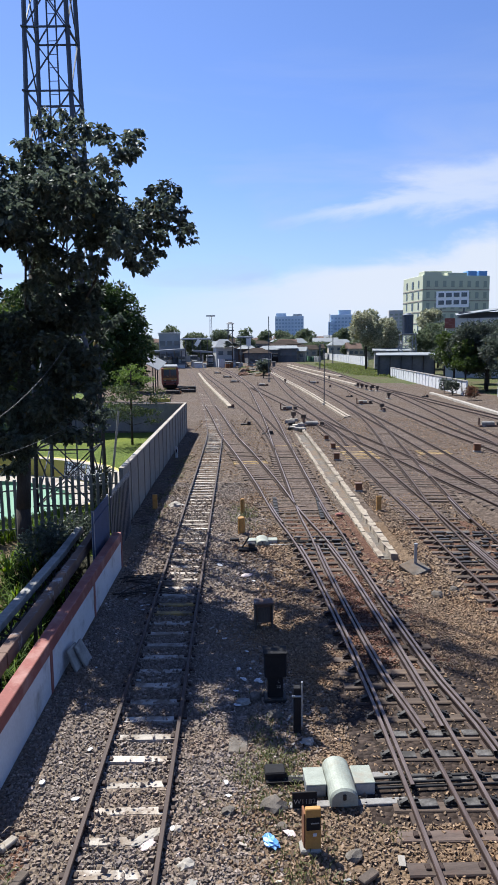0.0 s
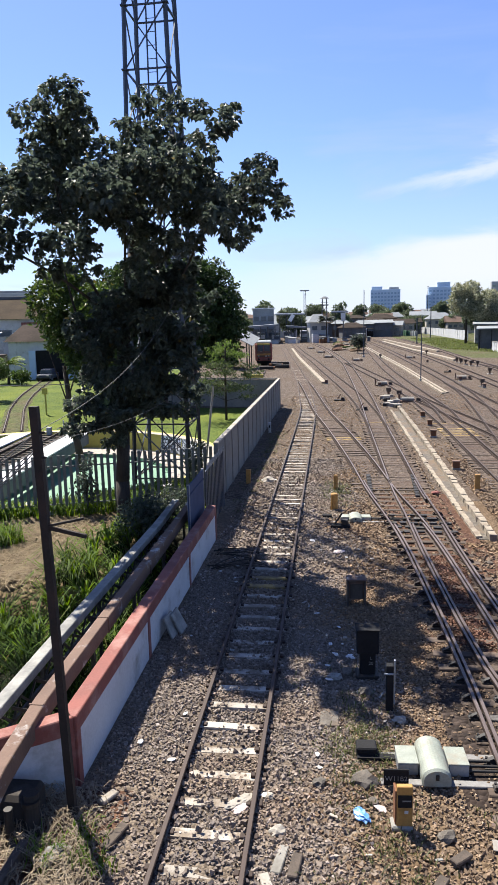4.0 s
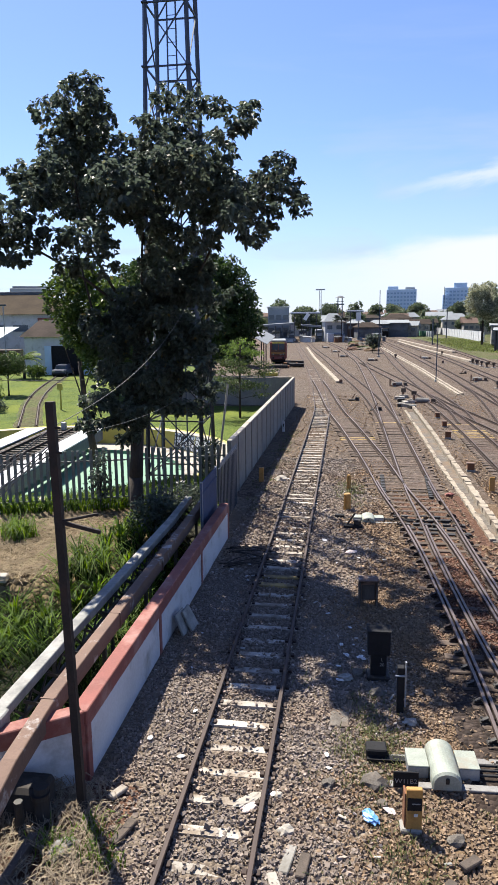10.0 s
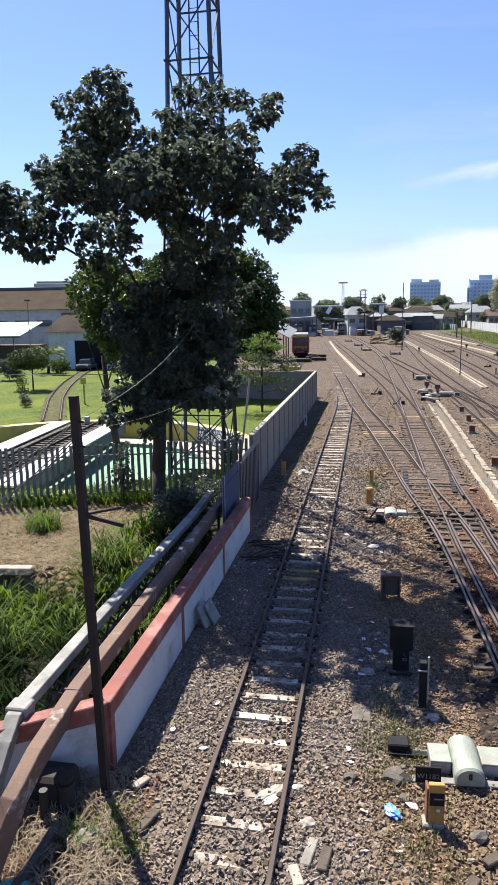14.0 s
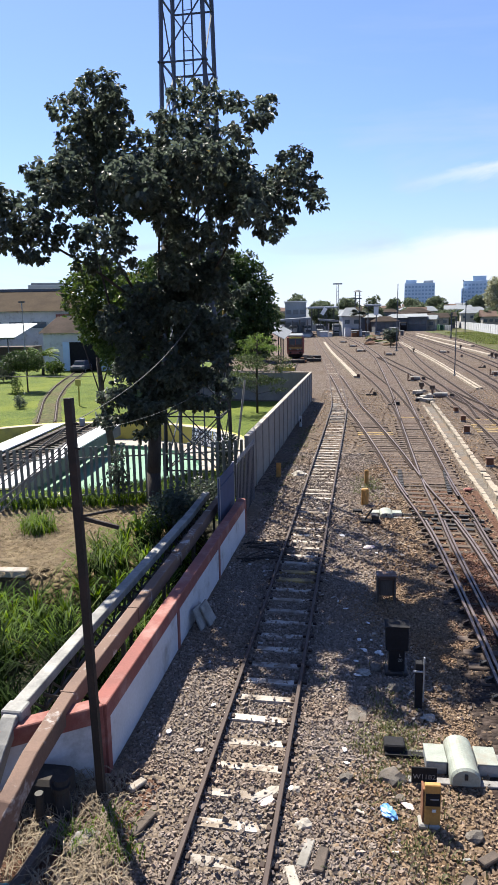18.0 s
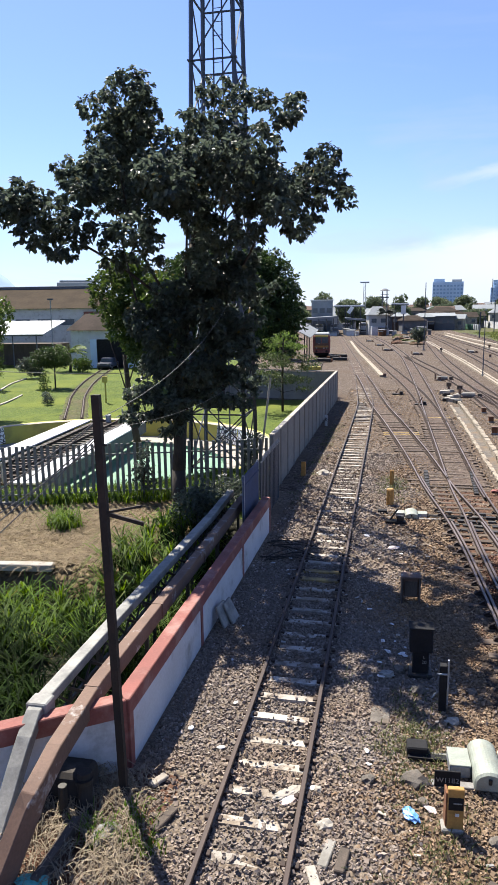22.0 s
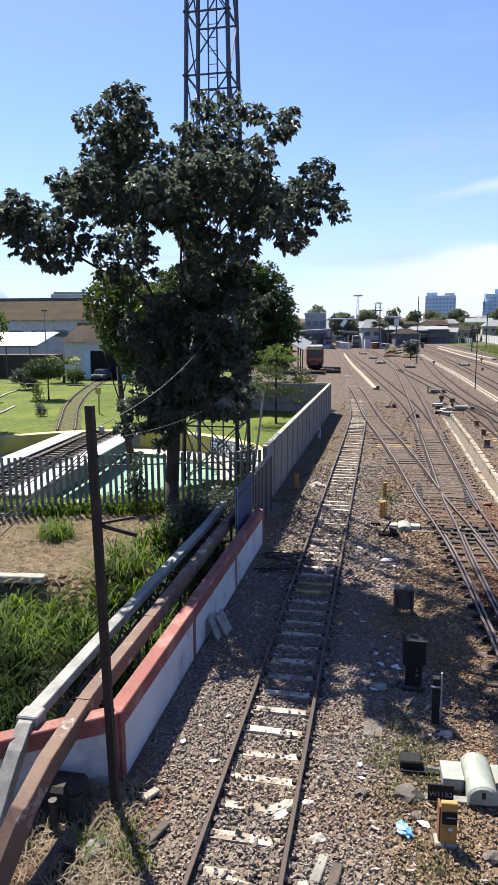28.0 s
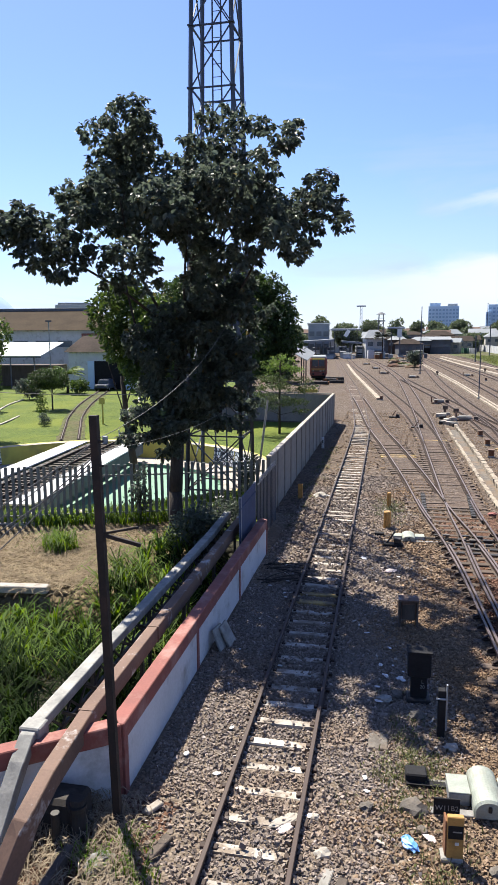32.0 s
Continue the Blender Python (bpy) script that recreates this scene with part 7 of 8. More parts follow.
part("canopy_beam", boxed((-57, 89.4, 4.35), (20, 0.15, 0.25)), M_WALL_DARK, awn)
hut = house("dark_shed", "dark brown sheet shed under the white canopy", "shed", (-55.5, 95.5, 0), (16, 6, 3.0), 3, M_WOODOLD, None)
gar = house("blue_shed", "pale blue-white shed with an open dark doorway", "shed", (-37.6, 94.5, 0), (9.6, 12, 5.0), 0, M_WHITE, M_ROOF_DARK, 2.2, 0.5, (), kind_roof="gable")
# the shade inside the doorway is a black panel on the wall
part("doorway", boxed((1.2, -6.0, 1.9), (4.6, 0.3, 3.8)), M_BLACK, gar, "black panel standing in for the doorway's dark inside")
part("door_leaf", boxed((3.7, -6.2, 1.9), (0.9, 0.2, 3.8)), M_BLUEB, gar)
part("door_leaf", boxed((-1.5, -6.2, 1.9), (0.9, 0.2, 3.8)), M_BLUEB, gar)


def car(label, at, body):
    t = thing("car", label, "car")
    bm = bmesh.new()
    box(bm, (0, 0, 0.62), (1.75, 4.2, 0.62), None, 0.12)
    part("car_body", bm, body, t)
    bm = bmesh.new()
    vs = box(bm, (0, 0.3, 1.2), (1.55, 2.5, 0.6), None, 0.1)
    for v in bm.verts:
        if v.co.z > 1.3:
            v.co.x *= 0.86
            v.co.y = 0.3 + (v.co.y - 0.3) * 0.78
    part("cabin", bm, body, t)
    part("windscreen", boxed((0, -0.93, 1.17), (1.3, 0.1, 0.42), pose(0, 0, 0)), M_GLASS_FAR, t)
    for sx in (-1, 1):
        part("headlight", boxed((sx * 0.62, -2.1, 0.72), (0.34, 0.06, 0.17), None, 0.02), M_SILVER, t)
        for sy in (-1.3, 1.3):
            w = part("wheel", tubed((sx * 0.9, sy, 0.32), (sx * 0.7, sy, 0.32), 0.32, seg=18), M_BLACK, t)
            part("rim", tubed((sx * 0.91, sy, 0.32), (sx * 0.86, sy, 0.32), 0.19, seg=14), M_GALV, w)
    part("bumper", boxed((0, -2.1, 0.42), (1.7, 0.12, 0.2), None, 0.03), M_DARK, t)
    t.matrix_basis = at
    return t


car("dark blue-grey car parked before the shed doorway", pose(-36.3, 86.3, 0, 0, 0, 6), mat_of("car_paint", (0.075, 0.085, 0.12), (0.055, 0.062, 0.09), rough=0.35, scale=1, fine=10, bump=0))

# railcar on the siding
loco = thing("railcar", "red and yellow railcar standing on the siding", "railcar")
part("railcar_body", boxed((0, 5, 2.15), (2.75, 11, 2.75), None, 0.18), mat_of("railcar_red", (0.27, 0.075, 0.05), (0.19, 0.055, 0.042), rough=0.55, scale=0.8, fine=8), loco)
part("cab_front", boxed((0, -0.52, 2.3), (2.3, 0.12, 1.9), None, 0.03), M_BROWN, loco, "faded maroon cab front")
part("front_stripe", boxed((0, -0.60, 1.75), (2.2, 0.06, 0.3)), M_YELLOW, loco, "yellow stripe")
part("windscreen", boxed((0, -0.60, 2.75), (1.9, 0.08, 0.95), None, 0.02), M_GLASS_FAR, loco)
part("headboard", boxed((0, -0.60, 3.36), (2.0, 0.1, 0.26), None, 0.03), M_PITYEL, loco, "yellow headboard")
for sx in (-1.08, 0.0, 1.08):
    part("window_pillar", boxed((sx, -0.65, 2.75), (0.12, 0.06, 1.0)), M_RED, loco)
part("roof", boxed((0, 5, 3.62), (2.5, 10.6, 0.35), None, 0.12), M_ROOF_GREY, loco)
part("underframe", boxed((0, 5, 0.62), (2.3, 10.6, 0.6), None, 0.03), M_BLACK, loco)
part("buffer_beam", boxed((0, -0.62, 0.95), (2.6, 0.2, 0.4), None, 0.02), M_RED, loco)
for sx in (-0.8, 0.8):
    part("buffer", tubed((sx, -0.7, 1.0), (sx, -1.05, 1.0), 0.18, seg=12), M_DARK, loco)
    part("lamp", tubed((sx, -0.6, 1.55), (sx, -0.66, 1.55), 0.13, seg=12), M_SILVER, loco)
    for sy in (1.5, 3.6, 7.4, 9.5):
        part("wheel", tubed((sx * 0.66, sy, 0.5), (sx * 0.5, sy, 0.5), 0.36, seg=16), M_DARK, loco)
loco.matrix_basis = pose(-10.7, 112.5, 0, 0, 0, 5)
sd = thing("lean_to", "open lean-to with a pale grey sloping sheet roof", "shed")
part("roof", boxed((0, 0, 0), (4.4, 7, 0.1), pose(-13.1, 106, 4.95, 9, 28, 0)), M_ROOF_GREY, sd)
part("back_wall", boxed((-15.1, 106, 2.7), (0.2, 6.6, 5.4)), M_WALL_DARK, sd)
for y in (103, 106, 109):
    part("post", boxed((-12.3, y, 1.9), (0.16, 0.16, 3.9)), M_DARK, sd)
for i, (x, y) in enumerate(((-7.6, 112), (-8.4, 108), (-7.2, 104), (-9.0, 101))):
    t = thing("scrap_heap", "dark heap of track parts beside the siding", "scrap heap", "scrap heaps")
    for k in range(4):
        part("scrap", boxed((x + 0.6 * math.sin(k * 2 + i), y + 0.8 * math.cos(k * 3), 0.2 + 0.15 * (k % 2)), (1.1, 0.6, 0.45), pose(0, 0, 0), 0.05), M_DARK if k % 2 else M_RUST, t)
track("rusty siding holding the railcar", [(-8.4, 78), (-9.2, 90), (-10.6, 112), (-12.6, 140), (-17, 200)], y_from=60)
buf = thing("buffer_stop", "dull yellow buffer stop at the siding's end", "buffer stop")
part("buffer_beam", boxed((-8.5, 78.0, 0.85), (2.0, 0.3, 0.4), None, 0.03), M_PITYEL, buf)
for sx in (-0.55, 0.55):
    part("stop_post", boxed((-8.5 + sx, 78.2, 0.45), (0.2, 0.4, 1.0), None, 0.02), M_DARK, buf)

# signal house and the station beyond
sgh = house("signal_house", "two-storey white signal house with a grey roof", "signal house", (-4.3, 236, 0), (6.0, 7.5, 6.6), 10, M_WALL_FAR, M_ROOF_GREY, 2.7, 0.6, [("front", 2, 1, 3.6, 5.8), ("front", 1, 1, 0.8, 2.8), ("right", 2, 2, 0.8, 6.0)], (1.6, 1.3), None, "hip")
part("stair_wall", boxed((-1.6, -5.0, 1.4), (2.0, 3.0, 2.8), None, 0.05), M_WHITE, sgh)
part("porch_roof", boxed((0, -4.4, 3.2), (5.2, 2.6, 0.18), pose(0, 0, 0, 8, 0, 0)), M_ROOF_GREY, sgh)
look_out = thing("lookout_frame", "steel lookout frame with a railed cabin behind the signal house", "lookout")
for sx in (-0.9, 0.9):
    for sy in (-0.9, 0.9):
        part("lookout_leg", tubed((-2.0 + sx, 246 + sy, 0), (-2.0 + sx * 0.8, 246 + sy, 14.6), 0.17, seg=6), M_WALL_DARK, look_out)
    for k in range(5):
        part("lookout_brace", barred((-2.9, 245.1, 1 + k * 2.2), (-1.1, 245.1, 3.2 + k * 2.2), 0.14, 0.14), M_WALL_DARK, look_out)
part("lookout_floor", boxed((-2.0, 246, 12.4), (2.8, 2.6, 0.35)), M_WALL_DARK, look_out)
part("lookout_rail", boxed((-2.0, 244.8, 13.3), (2.6, 0.1, 0.12)), M_WALL_DARK, look_out)
part("lookout_roof", tubed((-2.0, 246, 14.6), (-2.0, 246, 15.3), 1.7, 0.5, seg=14), M_WALL_DARK, look_out)


def platform_roof(label, c, size, ang, posts, roof=None, pitch=0.0):
    t = thing("platform_canopy", label, "canopy", "station canopies")
    w, d, h = size
    part("canopy_roof", boxed((0, 0, h), (w, d, 0.35), pose(0, 0, 0, 0, pitch, 0), 0.05), roof or M_ROOF_WHITE, t)
    part("canopy_fascia", boxed((0, -d / 2 - 0.03, h - 0.30), (w, 0.12, 0.4), pose(0, 0, 0, 0, pitch, 0)), M_ROOF_GREY, t)
    for i in range(posts):
        x = -w / 2 + (i + 0.5) * w / posts
        part("canopy_post", tubed((x, -d / 3, 0), (x, -d / 3, h - 0.2 - x * math.sin(radians(pitch))), 0.16, seg=8), M_WALL_DARK, t)
    t.matrix_basis = pose(*c, 0, 0, ang)


platform_roof("white-edged station platform canopy", (-14.8, 262, 0), (10.6, 24, 9.8), 3, 4)
platform_roof("white-edged station platform canopy", (2.9, 258, 0), (5.8, 20, 10.2), 2, 2)
platform_roof("low grey station platform canopy", (-22.6, 238, 0), (9.5, 26, 5.9), 7, 4, M_ROOF_GREY, -3)
platform_roof("low grey station platform canopy", (-12.4, 244, 0), (6.5, 18, 5.4), 5, 3, M_ROOF_GREY, 5)
t = thing("roof_screen", "tilted white sheet screen under the platform canopy", "screen")
part("screen_sheet", boxed((0, 0, 0), (1.3, 0.2, 2.6), pose(-13.7, 249.5, 8.3, 0, 32, 0)), M_ROOF_WHITE, t)
part("screen_post", tubed((-13.7, 249.8, 0), (-13.7, 249.8, 8.2), 0.12, seg=6), M_WALL_DARK, t)
t = thing("roof_screen", "upright white sheet screen at the platform end", "screen")
part("screen_sheet", boxed((4.4, 247.5, 8.2), (1.6, 0.2, 2.8)), M_ROOF_WHITE, t)
part("screen_post", tubed((4.4, 247.8, 0), (4.4, 247.8, 7.2), 0.12, seg=6), M_WALL_DARK, t)
house("station_block", "grey-blue flat-roofed station building with a white roof edge", "building", (-24.9, 262, 0), (7.6, 16, 11.8), 6, mat_of("wall_slate", (0.22, 0.25, 0.29), (0.16, 0.19, 0.22), rough=0.8, scale=0.3, fine=3), M_ROOF_WHITE, 0.2, 0.4, [("front", 3, 2, 1.5, 10.5)], (1.8, 1.6), None, "flat")
house("engine_shed", "low dark engine shed with a flat roof", "shed", (20.8, 304, 0), (10.4, 14, 5.6), -2, M_WALL_DARK, M_ROOF_GREY, 1.2, 0.6, [("front", 4, 1, 2.4, 4.4)], (1.6, 1.3), None, "flat")
for x, y, a in ((-19.6, 252, 5), (-15.5, 258, 4), (-24.5, 250, 6), (-9.6, 268, 4)):
    t = thing("passenger_coach", "grey passenger coach with a pale front at the platform", "railway coach", "coaches at the station")
    part("coach_body", boxed((0, 10, 2.2), (2.8, 20, 2.6), None, 0.25), M_ROOF_GREY, t)
    part("coach_face", boxed((0, -0.03, 1.75), (2.5, 0.1, 1.4), None, 0.03), M_WHITE, t)
    part("coach_front", boxed((0, -0.05, 2.85), (2.2, 0.12, 0.8), None, 0.03), M_GLASS_FAR, t)
    part("coach_band", boxed((0, 10, 2.6), (2.84, 18, 0.8)), M_GLASS_FAR, t)
    part("underframe", boxed((0, 10, 0.6), (2.4, 19, 0.7)), M_BLACK, t)
    t.matrix_basis = pose(x, y, 0, 0, 0, a)
t = thing("diesel_locomotive", "dark locomotive standing among far tracks", "locomotive")
part("hood", boxed((0, 6, 2.1), (2.7, 12, 3.3), None, 0.25), M_BLACK, t)
part("cab_window", boxed((0, -0.05, 2.9), (2.0, 0.12, 0.8)), M_GLASS_FAR, t)
part("cab_pillar", boxed((-1.5, -0.1, 2.0), (0.35, 0.3, 3.4), None, 0.05), M_WALL_FAR, t)
part("underframe", boxed((0, 6, 0.5), (2.4, 11, 0.6)), M_BLACK, t)
t.matrix_basis = pose(16.2, 292, 0, 0, 0, 1)
rk = random.Random(44)
for i in range(26):
    x, y = rk.uniform(-24, 14), rk.uniform(222, 262)
    w, h = rk.uniform(0.8, 2.6), rk.uniform(0.7, 2.4)
    t = thing("yard_hut", rk.choice(("small pale track-side hut", "stack of dark sleepers by the platform", "small rusty equipment cabinet")), "hut", "huts at the station throat")
    part("hut_body", boxed((0, 0, h / 2), (w, w * 0.8, h), None, 0.06), rk.choice((M_WALL_FAR, M_WOODOLD, M_WALL_DARK, M_RUST, M_WHITE)), t)
    part("hut_roof", boxed((0, 0, h + 0.05), (w + 0.3, w * 0.8 + 0.3, 0.12), pose(0, 0, 0, 5, 0, 0)), rk.choice((M_ROOF_GREY, M_WALL_DARK)), t)
    t.matrix_basis = pose(x, y, 0, 0, 0, rk.uniform(-20, 20))
t = thing("site_fence", "green and pale sheet fence beside the far tracks", "fence")
for i in range(12):
    part("fence_sheet", boxed((30 + i * 0.5, 320 - i * 2.2, 1.1), (0.5, 2.3, 2.2), None, 0.02), M_MINT if i < 8 else M_WALL_FAR, t)

# dark sheds and roofs at the end of the yard
rd = random.Random(23)
for x, y, w, h in ((8.5, 286, 9, 4.2), (13.5, 300, 8, 5.4), (19.0, 318, 12, 6.4), (26.0, 306, 9, 4.6), (31.5, 322, 10, 5.2), (4.5, 296, 7, 5.8), (24.0, 340, 14, 7.6), (36.5, 345, 12, 5.6), (-3.0, 300, 9, 6.2), (10.5, 330, 12, 8.0)):
    house("yard_shed", rd.choice(("dark weathered shed with a rusty sheet roof", "low grey shed at the yard's end", "low brown-roofed depot shed by the tracks")), "shed", (x, y, 0), (w, 9, h), rd.uniform(-12, 12), rd.choice((M_WALL_DARK, M_WOODOLD, M_CONC)),
          rd.choice((M_ROOF_DARK, M_ROOF_DARK, M_ROOF_GREY)), rd.uniform(1.4, 2.4), 0.7, [("front", 3, 1, h - 3.0, h - 0.5)], (1.5, 1.3), None, rd.choice(("gable", "hip")))

# far town: low houses
rt = random.Random(12)
roofs = (M_ROOF_GREY, M_ROOF_BROWN, M_ROOF_DARK, M_ROOF_GREY, mat_of("roof_tile", (0.135, 0.095, 0.08), (0.10, 0.072, 0.06), rough=1.0, spec=0.05, scale=0.4, fine=3))
walls = (M_WALL_FAR, M_CONC, mat_of("wall_cream", (0.42, 0.40, 0.34), (0.34, 0.32, 0.27), rough=0.85, scale=0.3, fine=3), M_CONC)
for i in range(120):
    y = rt.uniform(300, 620)
    x = rt.uniform(-0.13 * y, 0.24 * y)
    if y < 345 and 5 < x < 50:
        continue
    h = rt.uniform(5, 9.5) * (1.35 if y > 450 else 1)
    house("town_house", rt.choice(("pale town house with a pitched roof", "low town house with a grey roof", "town house with a tiled roof")), "house", (x, y, 0), (rt.uniform(6, 15), rt.uniform(7, 12), h), rt.uniform(-15, 15), rt.choice(walls), rt.choice(roofs), rt.uniform(1.5, 3.2), 0.6,
          [("front", rt.randint(2, 4), 1, h - 3.2, h - 0.4)], (1.4, 1.3), None, rt.choice(("gable", "hip", "gable")))


def tower_block(label, c, size, ang, wall, cols, rows, top):
    t = thing("office_block", label, "building")
    w, d, h = size
    part("wall", boxed((0, 0, h / 2), (w, d, h), None, 0.1), wall, t)
    for i in range(cols):
        for j in range(rows):
            part("window", boxed(((i + 0.5) / cols * w - w / 2, -d / 2, 4 + (j + 0.5) / rows * (h - 6)), (w / cols * 0.62, 0.5, (h - 6) / rows * 0.5)), M_WIN_BLUE if wall is M_BLUEB else M_WIN_SOFT, t)
    for x0, w1, h1, mt in top:
        part("roof_block", boxed((x0, 0, h + h1 / 2), (w1, d * 0.7, h1), None, 0.1), mt, t)
    t.matrix_basis = pose(*c, 0, 0, ang)
    return t


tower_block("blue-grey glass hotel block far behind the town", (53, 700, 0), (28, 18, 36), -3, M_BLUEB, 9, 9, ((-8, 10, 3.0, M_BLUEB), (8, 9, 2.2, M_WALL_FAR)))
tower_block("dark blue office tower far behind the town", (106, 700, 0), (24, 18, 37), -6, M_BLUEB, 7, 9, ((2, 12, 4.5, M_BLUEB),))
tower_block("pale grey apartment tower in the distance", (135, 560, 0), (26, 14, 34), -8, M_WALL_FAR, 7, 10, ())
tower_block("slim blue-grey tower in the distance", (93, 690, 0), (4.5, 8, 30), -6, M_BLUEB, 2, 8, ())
tower_block("pale office block behind the workshop", (-139, 300, 0), (17, 12, 22), 20, M_WALL_FAR, 6, 5, ((0, 15, 1.0, M_ROOF_GREY),))
# green office building
gb = thing("office_building", "pale green office building with blue roof tanks", "building")
part("main_wall", boxed((0, 0, 16.3), (27.5, 18, 32.8), None, 0.1), M_GREENB, gb)
for x0, y0, w1, d1, h1, mt in ((-9.5, -6, 7.0, 5, 1.5, M_GREENB), (0.5, -7, 8.0, 3, 1.1, M_GREENB), (7.0, -6, 3.6, 4, 1.9, M_BLUE), (11.4, -6, 3.6, 4, 1.9, M_BLUE), (-3.0, 2, 9.0, 8, 2.4, M_GREENB)):
    part("roof_block", boxed((x0, y0, 32.7 + h1 / 2), (w1, d1, h1), None, 0.1), mt, gb)
for j in range(7):
    z = 4.4 + j * 4.15
    part("floor_band", boxed((0, -9.05, z - 1.9), (27.5, 0.16, 0.4)), M_CONC_PALE, gb)
    part("floor_band", boxed((-13.8, 0, z - 1.9), (0.16, 18, 0.4)), M_CONC_PALE, gb)
    for i in range(8):
        w = part("window", boxed((-11.6 + i * 3.35, -9.0, z + 0.3), (1.3, 0.24, 2.2)), M_WIN_SOFT, gb)
        part("sill", boxed((-11.6 + i * 3.35, -9.15, z - 0.9), (1.7, 0.3, 0.15)), M_CONC_PALE, w)
    for i in range(3):
        part("side_window", boxed((-13.75, -5.4 + i * 5.4, z + 0.3), (0.24, 1.5 if i == 1 else 0.9, 2.6)), M_GLASS_FAR, gb)
gb.matrix_basis = pose(82.6, 277, 0, 0, 0, 10)
bb = thing("billboard", "large pale billboard with blue-grey panels", "billboard")
part("board", boxed((0, 0, 20.8), (9.8, 0.5, 5.0)), mat_of("billboard_white", (0.92, 0.92, 0.92), (0.86, 0.86, 0.87), rough=0.5, scale=0.5, fine=5, bump=0), bb)
for i in range(4):
    for j in range(2):
        part("picture_panel", boxed((-3.4 + i * 2.3, -0.3, 19.8 + j * 2.3), (1.7, 0.12, 1.3)), M_GLASS_FAR, bb)
for sx in (-3.5, 3.5):
    part("board_leg", tubed((sx, 0.4, 0), (sx, 0.4, 18), 0.3, seg=8), M_WALL_DARK, bb)
bb.matrix_basis = pose(67.9, 220, 0, 0, 0, -16)
shop = house("shop_building", "two-storey shop building with white balcony panels", "building", (51.5, 144, 0), (16, 9, 11.9), -16, M_WALL_FAR, None)
part("roof", boxed((1.5, -0.6, 0), (15, 11, 0.2), pose(0, 0, 13.6, 4, -7, 0)), M_ROOF_GREY, shop)
part("upper_floor", boxed((1.0, 0.6, 12.5), (13, 7, 1.4)), M_WALL_DARK, shop, "shaded upper floor")
part("balcony_panel", boxed((-7.2, -4.8, 11.0), (2.0, 0.3, 2.0)), M_RED, shop, "red panel")
for i in range(6):
    part("balcony_panel", boxed((-5.0 + i * 2.35, -4.8, 11.1), (2.2, 0.3, 1.7)), M_WHITE, shop, "white panel")
    part("shop_window", boxed((-5.0 + i * 2.35, -4.6, 8.2), (1.7, 0.3, 1.9)), M_GLASS_FAR, shop)
house("shop_building", "pale flat building behind the panel wall", "building", (47, 196, 0), (16, 12, 5.0), -10, M_CONC, M_ROOF_GREY, 0.6, 0.5, [("front", 5, 1, 2.5, 5)], (1.5, 1.2), None, "flat")
# water tank on its tower
wt = thing("water_tower", "grey-blue round water tank on a lattice tower", "water tower")
for i in range(8):
    a = i * math.pi / 4
    part("tank_stave", tubed((44.2 + 1.35 * math.cos(a), 180 + 1.35 * math.sin(a), 9.6), (44.2 + 1.35 * math.cos(a), 180 + 1.35 * math.sin(a), 14.4), 0.10, seg=6), M_TOWER, wt)
part("tank", tubed((44.2, 180, 9.7), (44.2, 180, 14.3), 1.4, seg=20), M_TOWER, wt)
part("tank_lid", tubed((44.2, 180, 14.3), (44.2, 180, 14.8), 1.5, 0.6, seg=20), M_TOWER, wt)
part("tank_floor", boxed((44.2, 180, 9.5), (3.8, 3.8, 0.3)), M_WALL_DARK, wt)
for sx in (-1.9, 1.9):
    for sy in (-1.9, 1.9):
        part("tower_leg", barred((44.2 + sx * 1.12, 180 + sy * 1.12, 0), (44.2 + sx * 0.85, 180 + sy * 0.85, 9.5), 0.2, 0.2), M_GALV, wt)
    for k in range(4):
        z0, z1 = 0.8 + k * 2.2, 3.0 + k * 2.2
        part("tower_brace", barred((44.2 - 1.95, 180 + sx, z0), (44.2 + 1.85, 180 + sx, z1), 0.11, 0.11), M_GALV, wt)
        part("tower_brace", barred((44.2 + 1.95, 180 + sx, z0), (44.2 - 1.85, 180 + sx, z1), 0.11, 0.11), M_GALV, wt)
        part("tower_girt", barred((44.2 - 1.95, 180 + sx, z1), (44.2 + 1.95, 180 + sx, z1), 0.12, 0.12), M_GALV, wt)
# low shed with a pale roof behind the panel wall
ls = thing("storage_shed", "long low dark storage shed with a dull grey roof", "shed")
part("shed_roof", boxed((0, 0, 4.7), (13.5, 8.5, 0.22), pose(0, 0, 0, 3, 0, 0)), M_ROOF_GREY, ls)
part("shed_back", boxed((0, 3.4, 2.2), (12.6, 0.3, 4.5)), M_WALL_DARK, ls)
part("shed_side", boxed((-6.2, 0, 2.2), (0.3, 7, 4.5)), M_WALL_DARK, ls)
part("shed_front", boxed((0, -3.4, 2.2), (12.4, 0.2, 4.2)), M_WALL_DARK, ls)
for i in range(6):
    part("shed_post", boxed((-6 + i * 2.4, -3.7, 2.2), (0.16, 0.16, 4.6)), M_DARK, ls)
ls.matrix_basis = pose(38.6, 158, 0, 0, 0, -12)
# white panel walls along the right edge of the yard
rw = thing("panel_wall", "white-painted concrete panel wall with grey posts", "wall", kind="structure")
panel_run(rw, (33.4, 150), (30.2, 90.5), 1.95, 24, M_WHITE, 0.22, 0.1)
panel_run(rw, (33.5, 88), (36, 60), 2.2, 10, M_WHITE, 0.22, 0.1)
part("coping", barred((33.42, 150, 1.98), (30.18, 90.5, 1.98), 0.3, 0.12), M_CONC, rw)
rw2 = thing("panel_wall", "long pale boundary wall beside the station yard", "wall", kind="structure")
panel_run(rw2, (42.5, 225), (47, 425), 3.1, 40, M_WHITE, 0.3, 0.12)

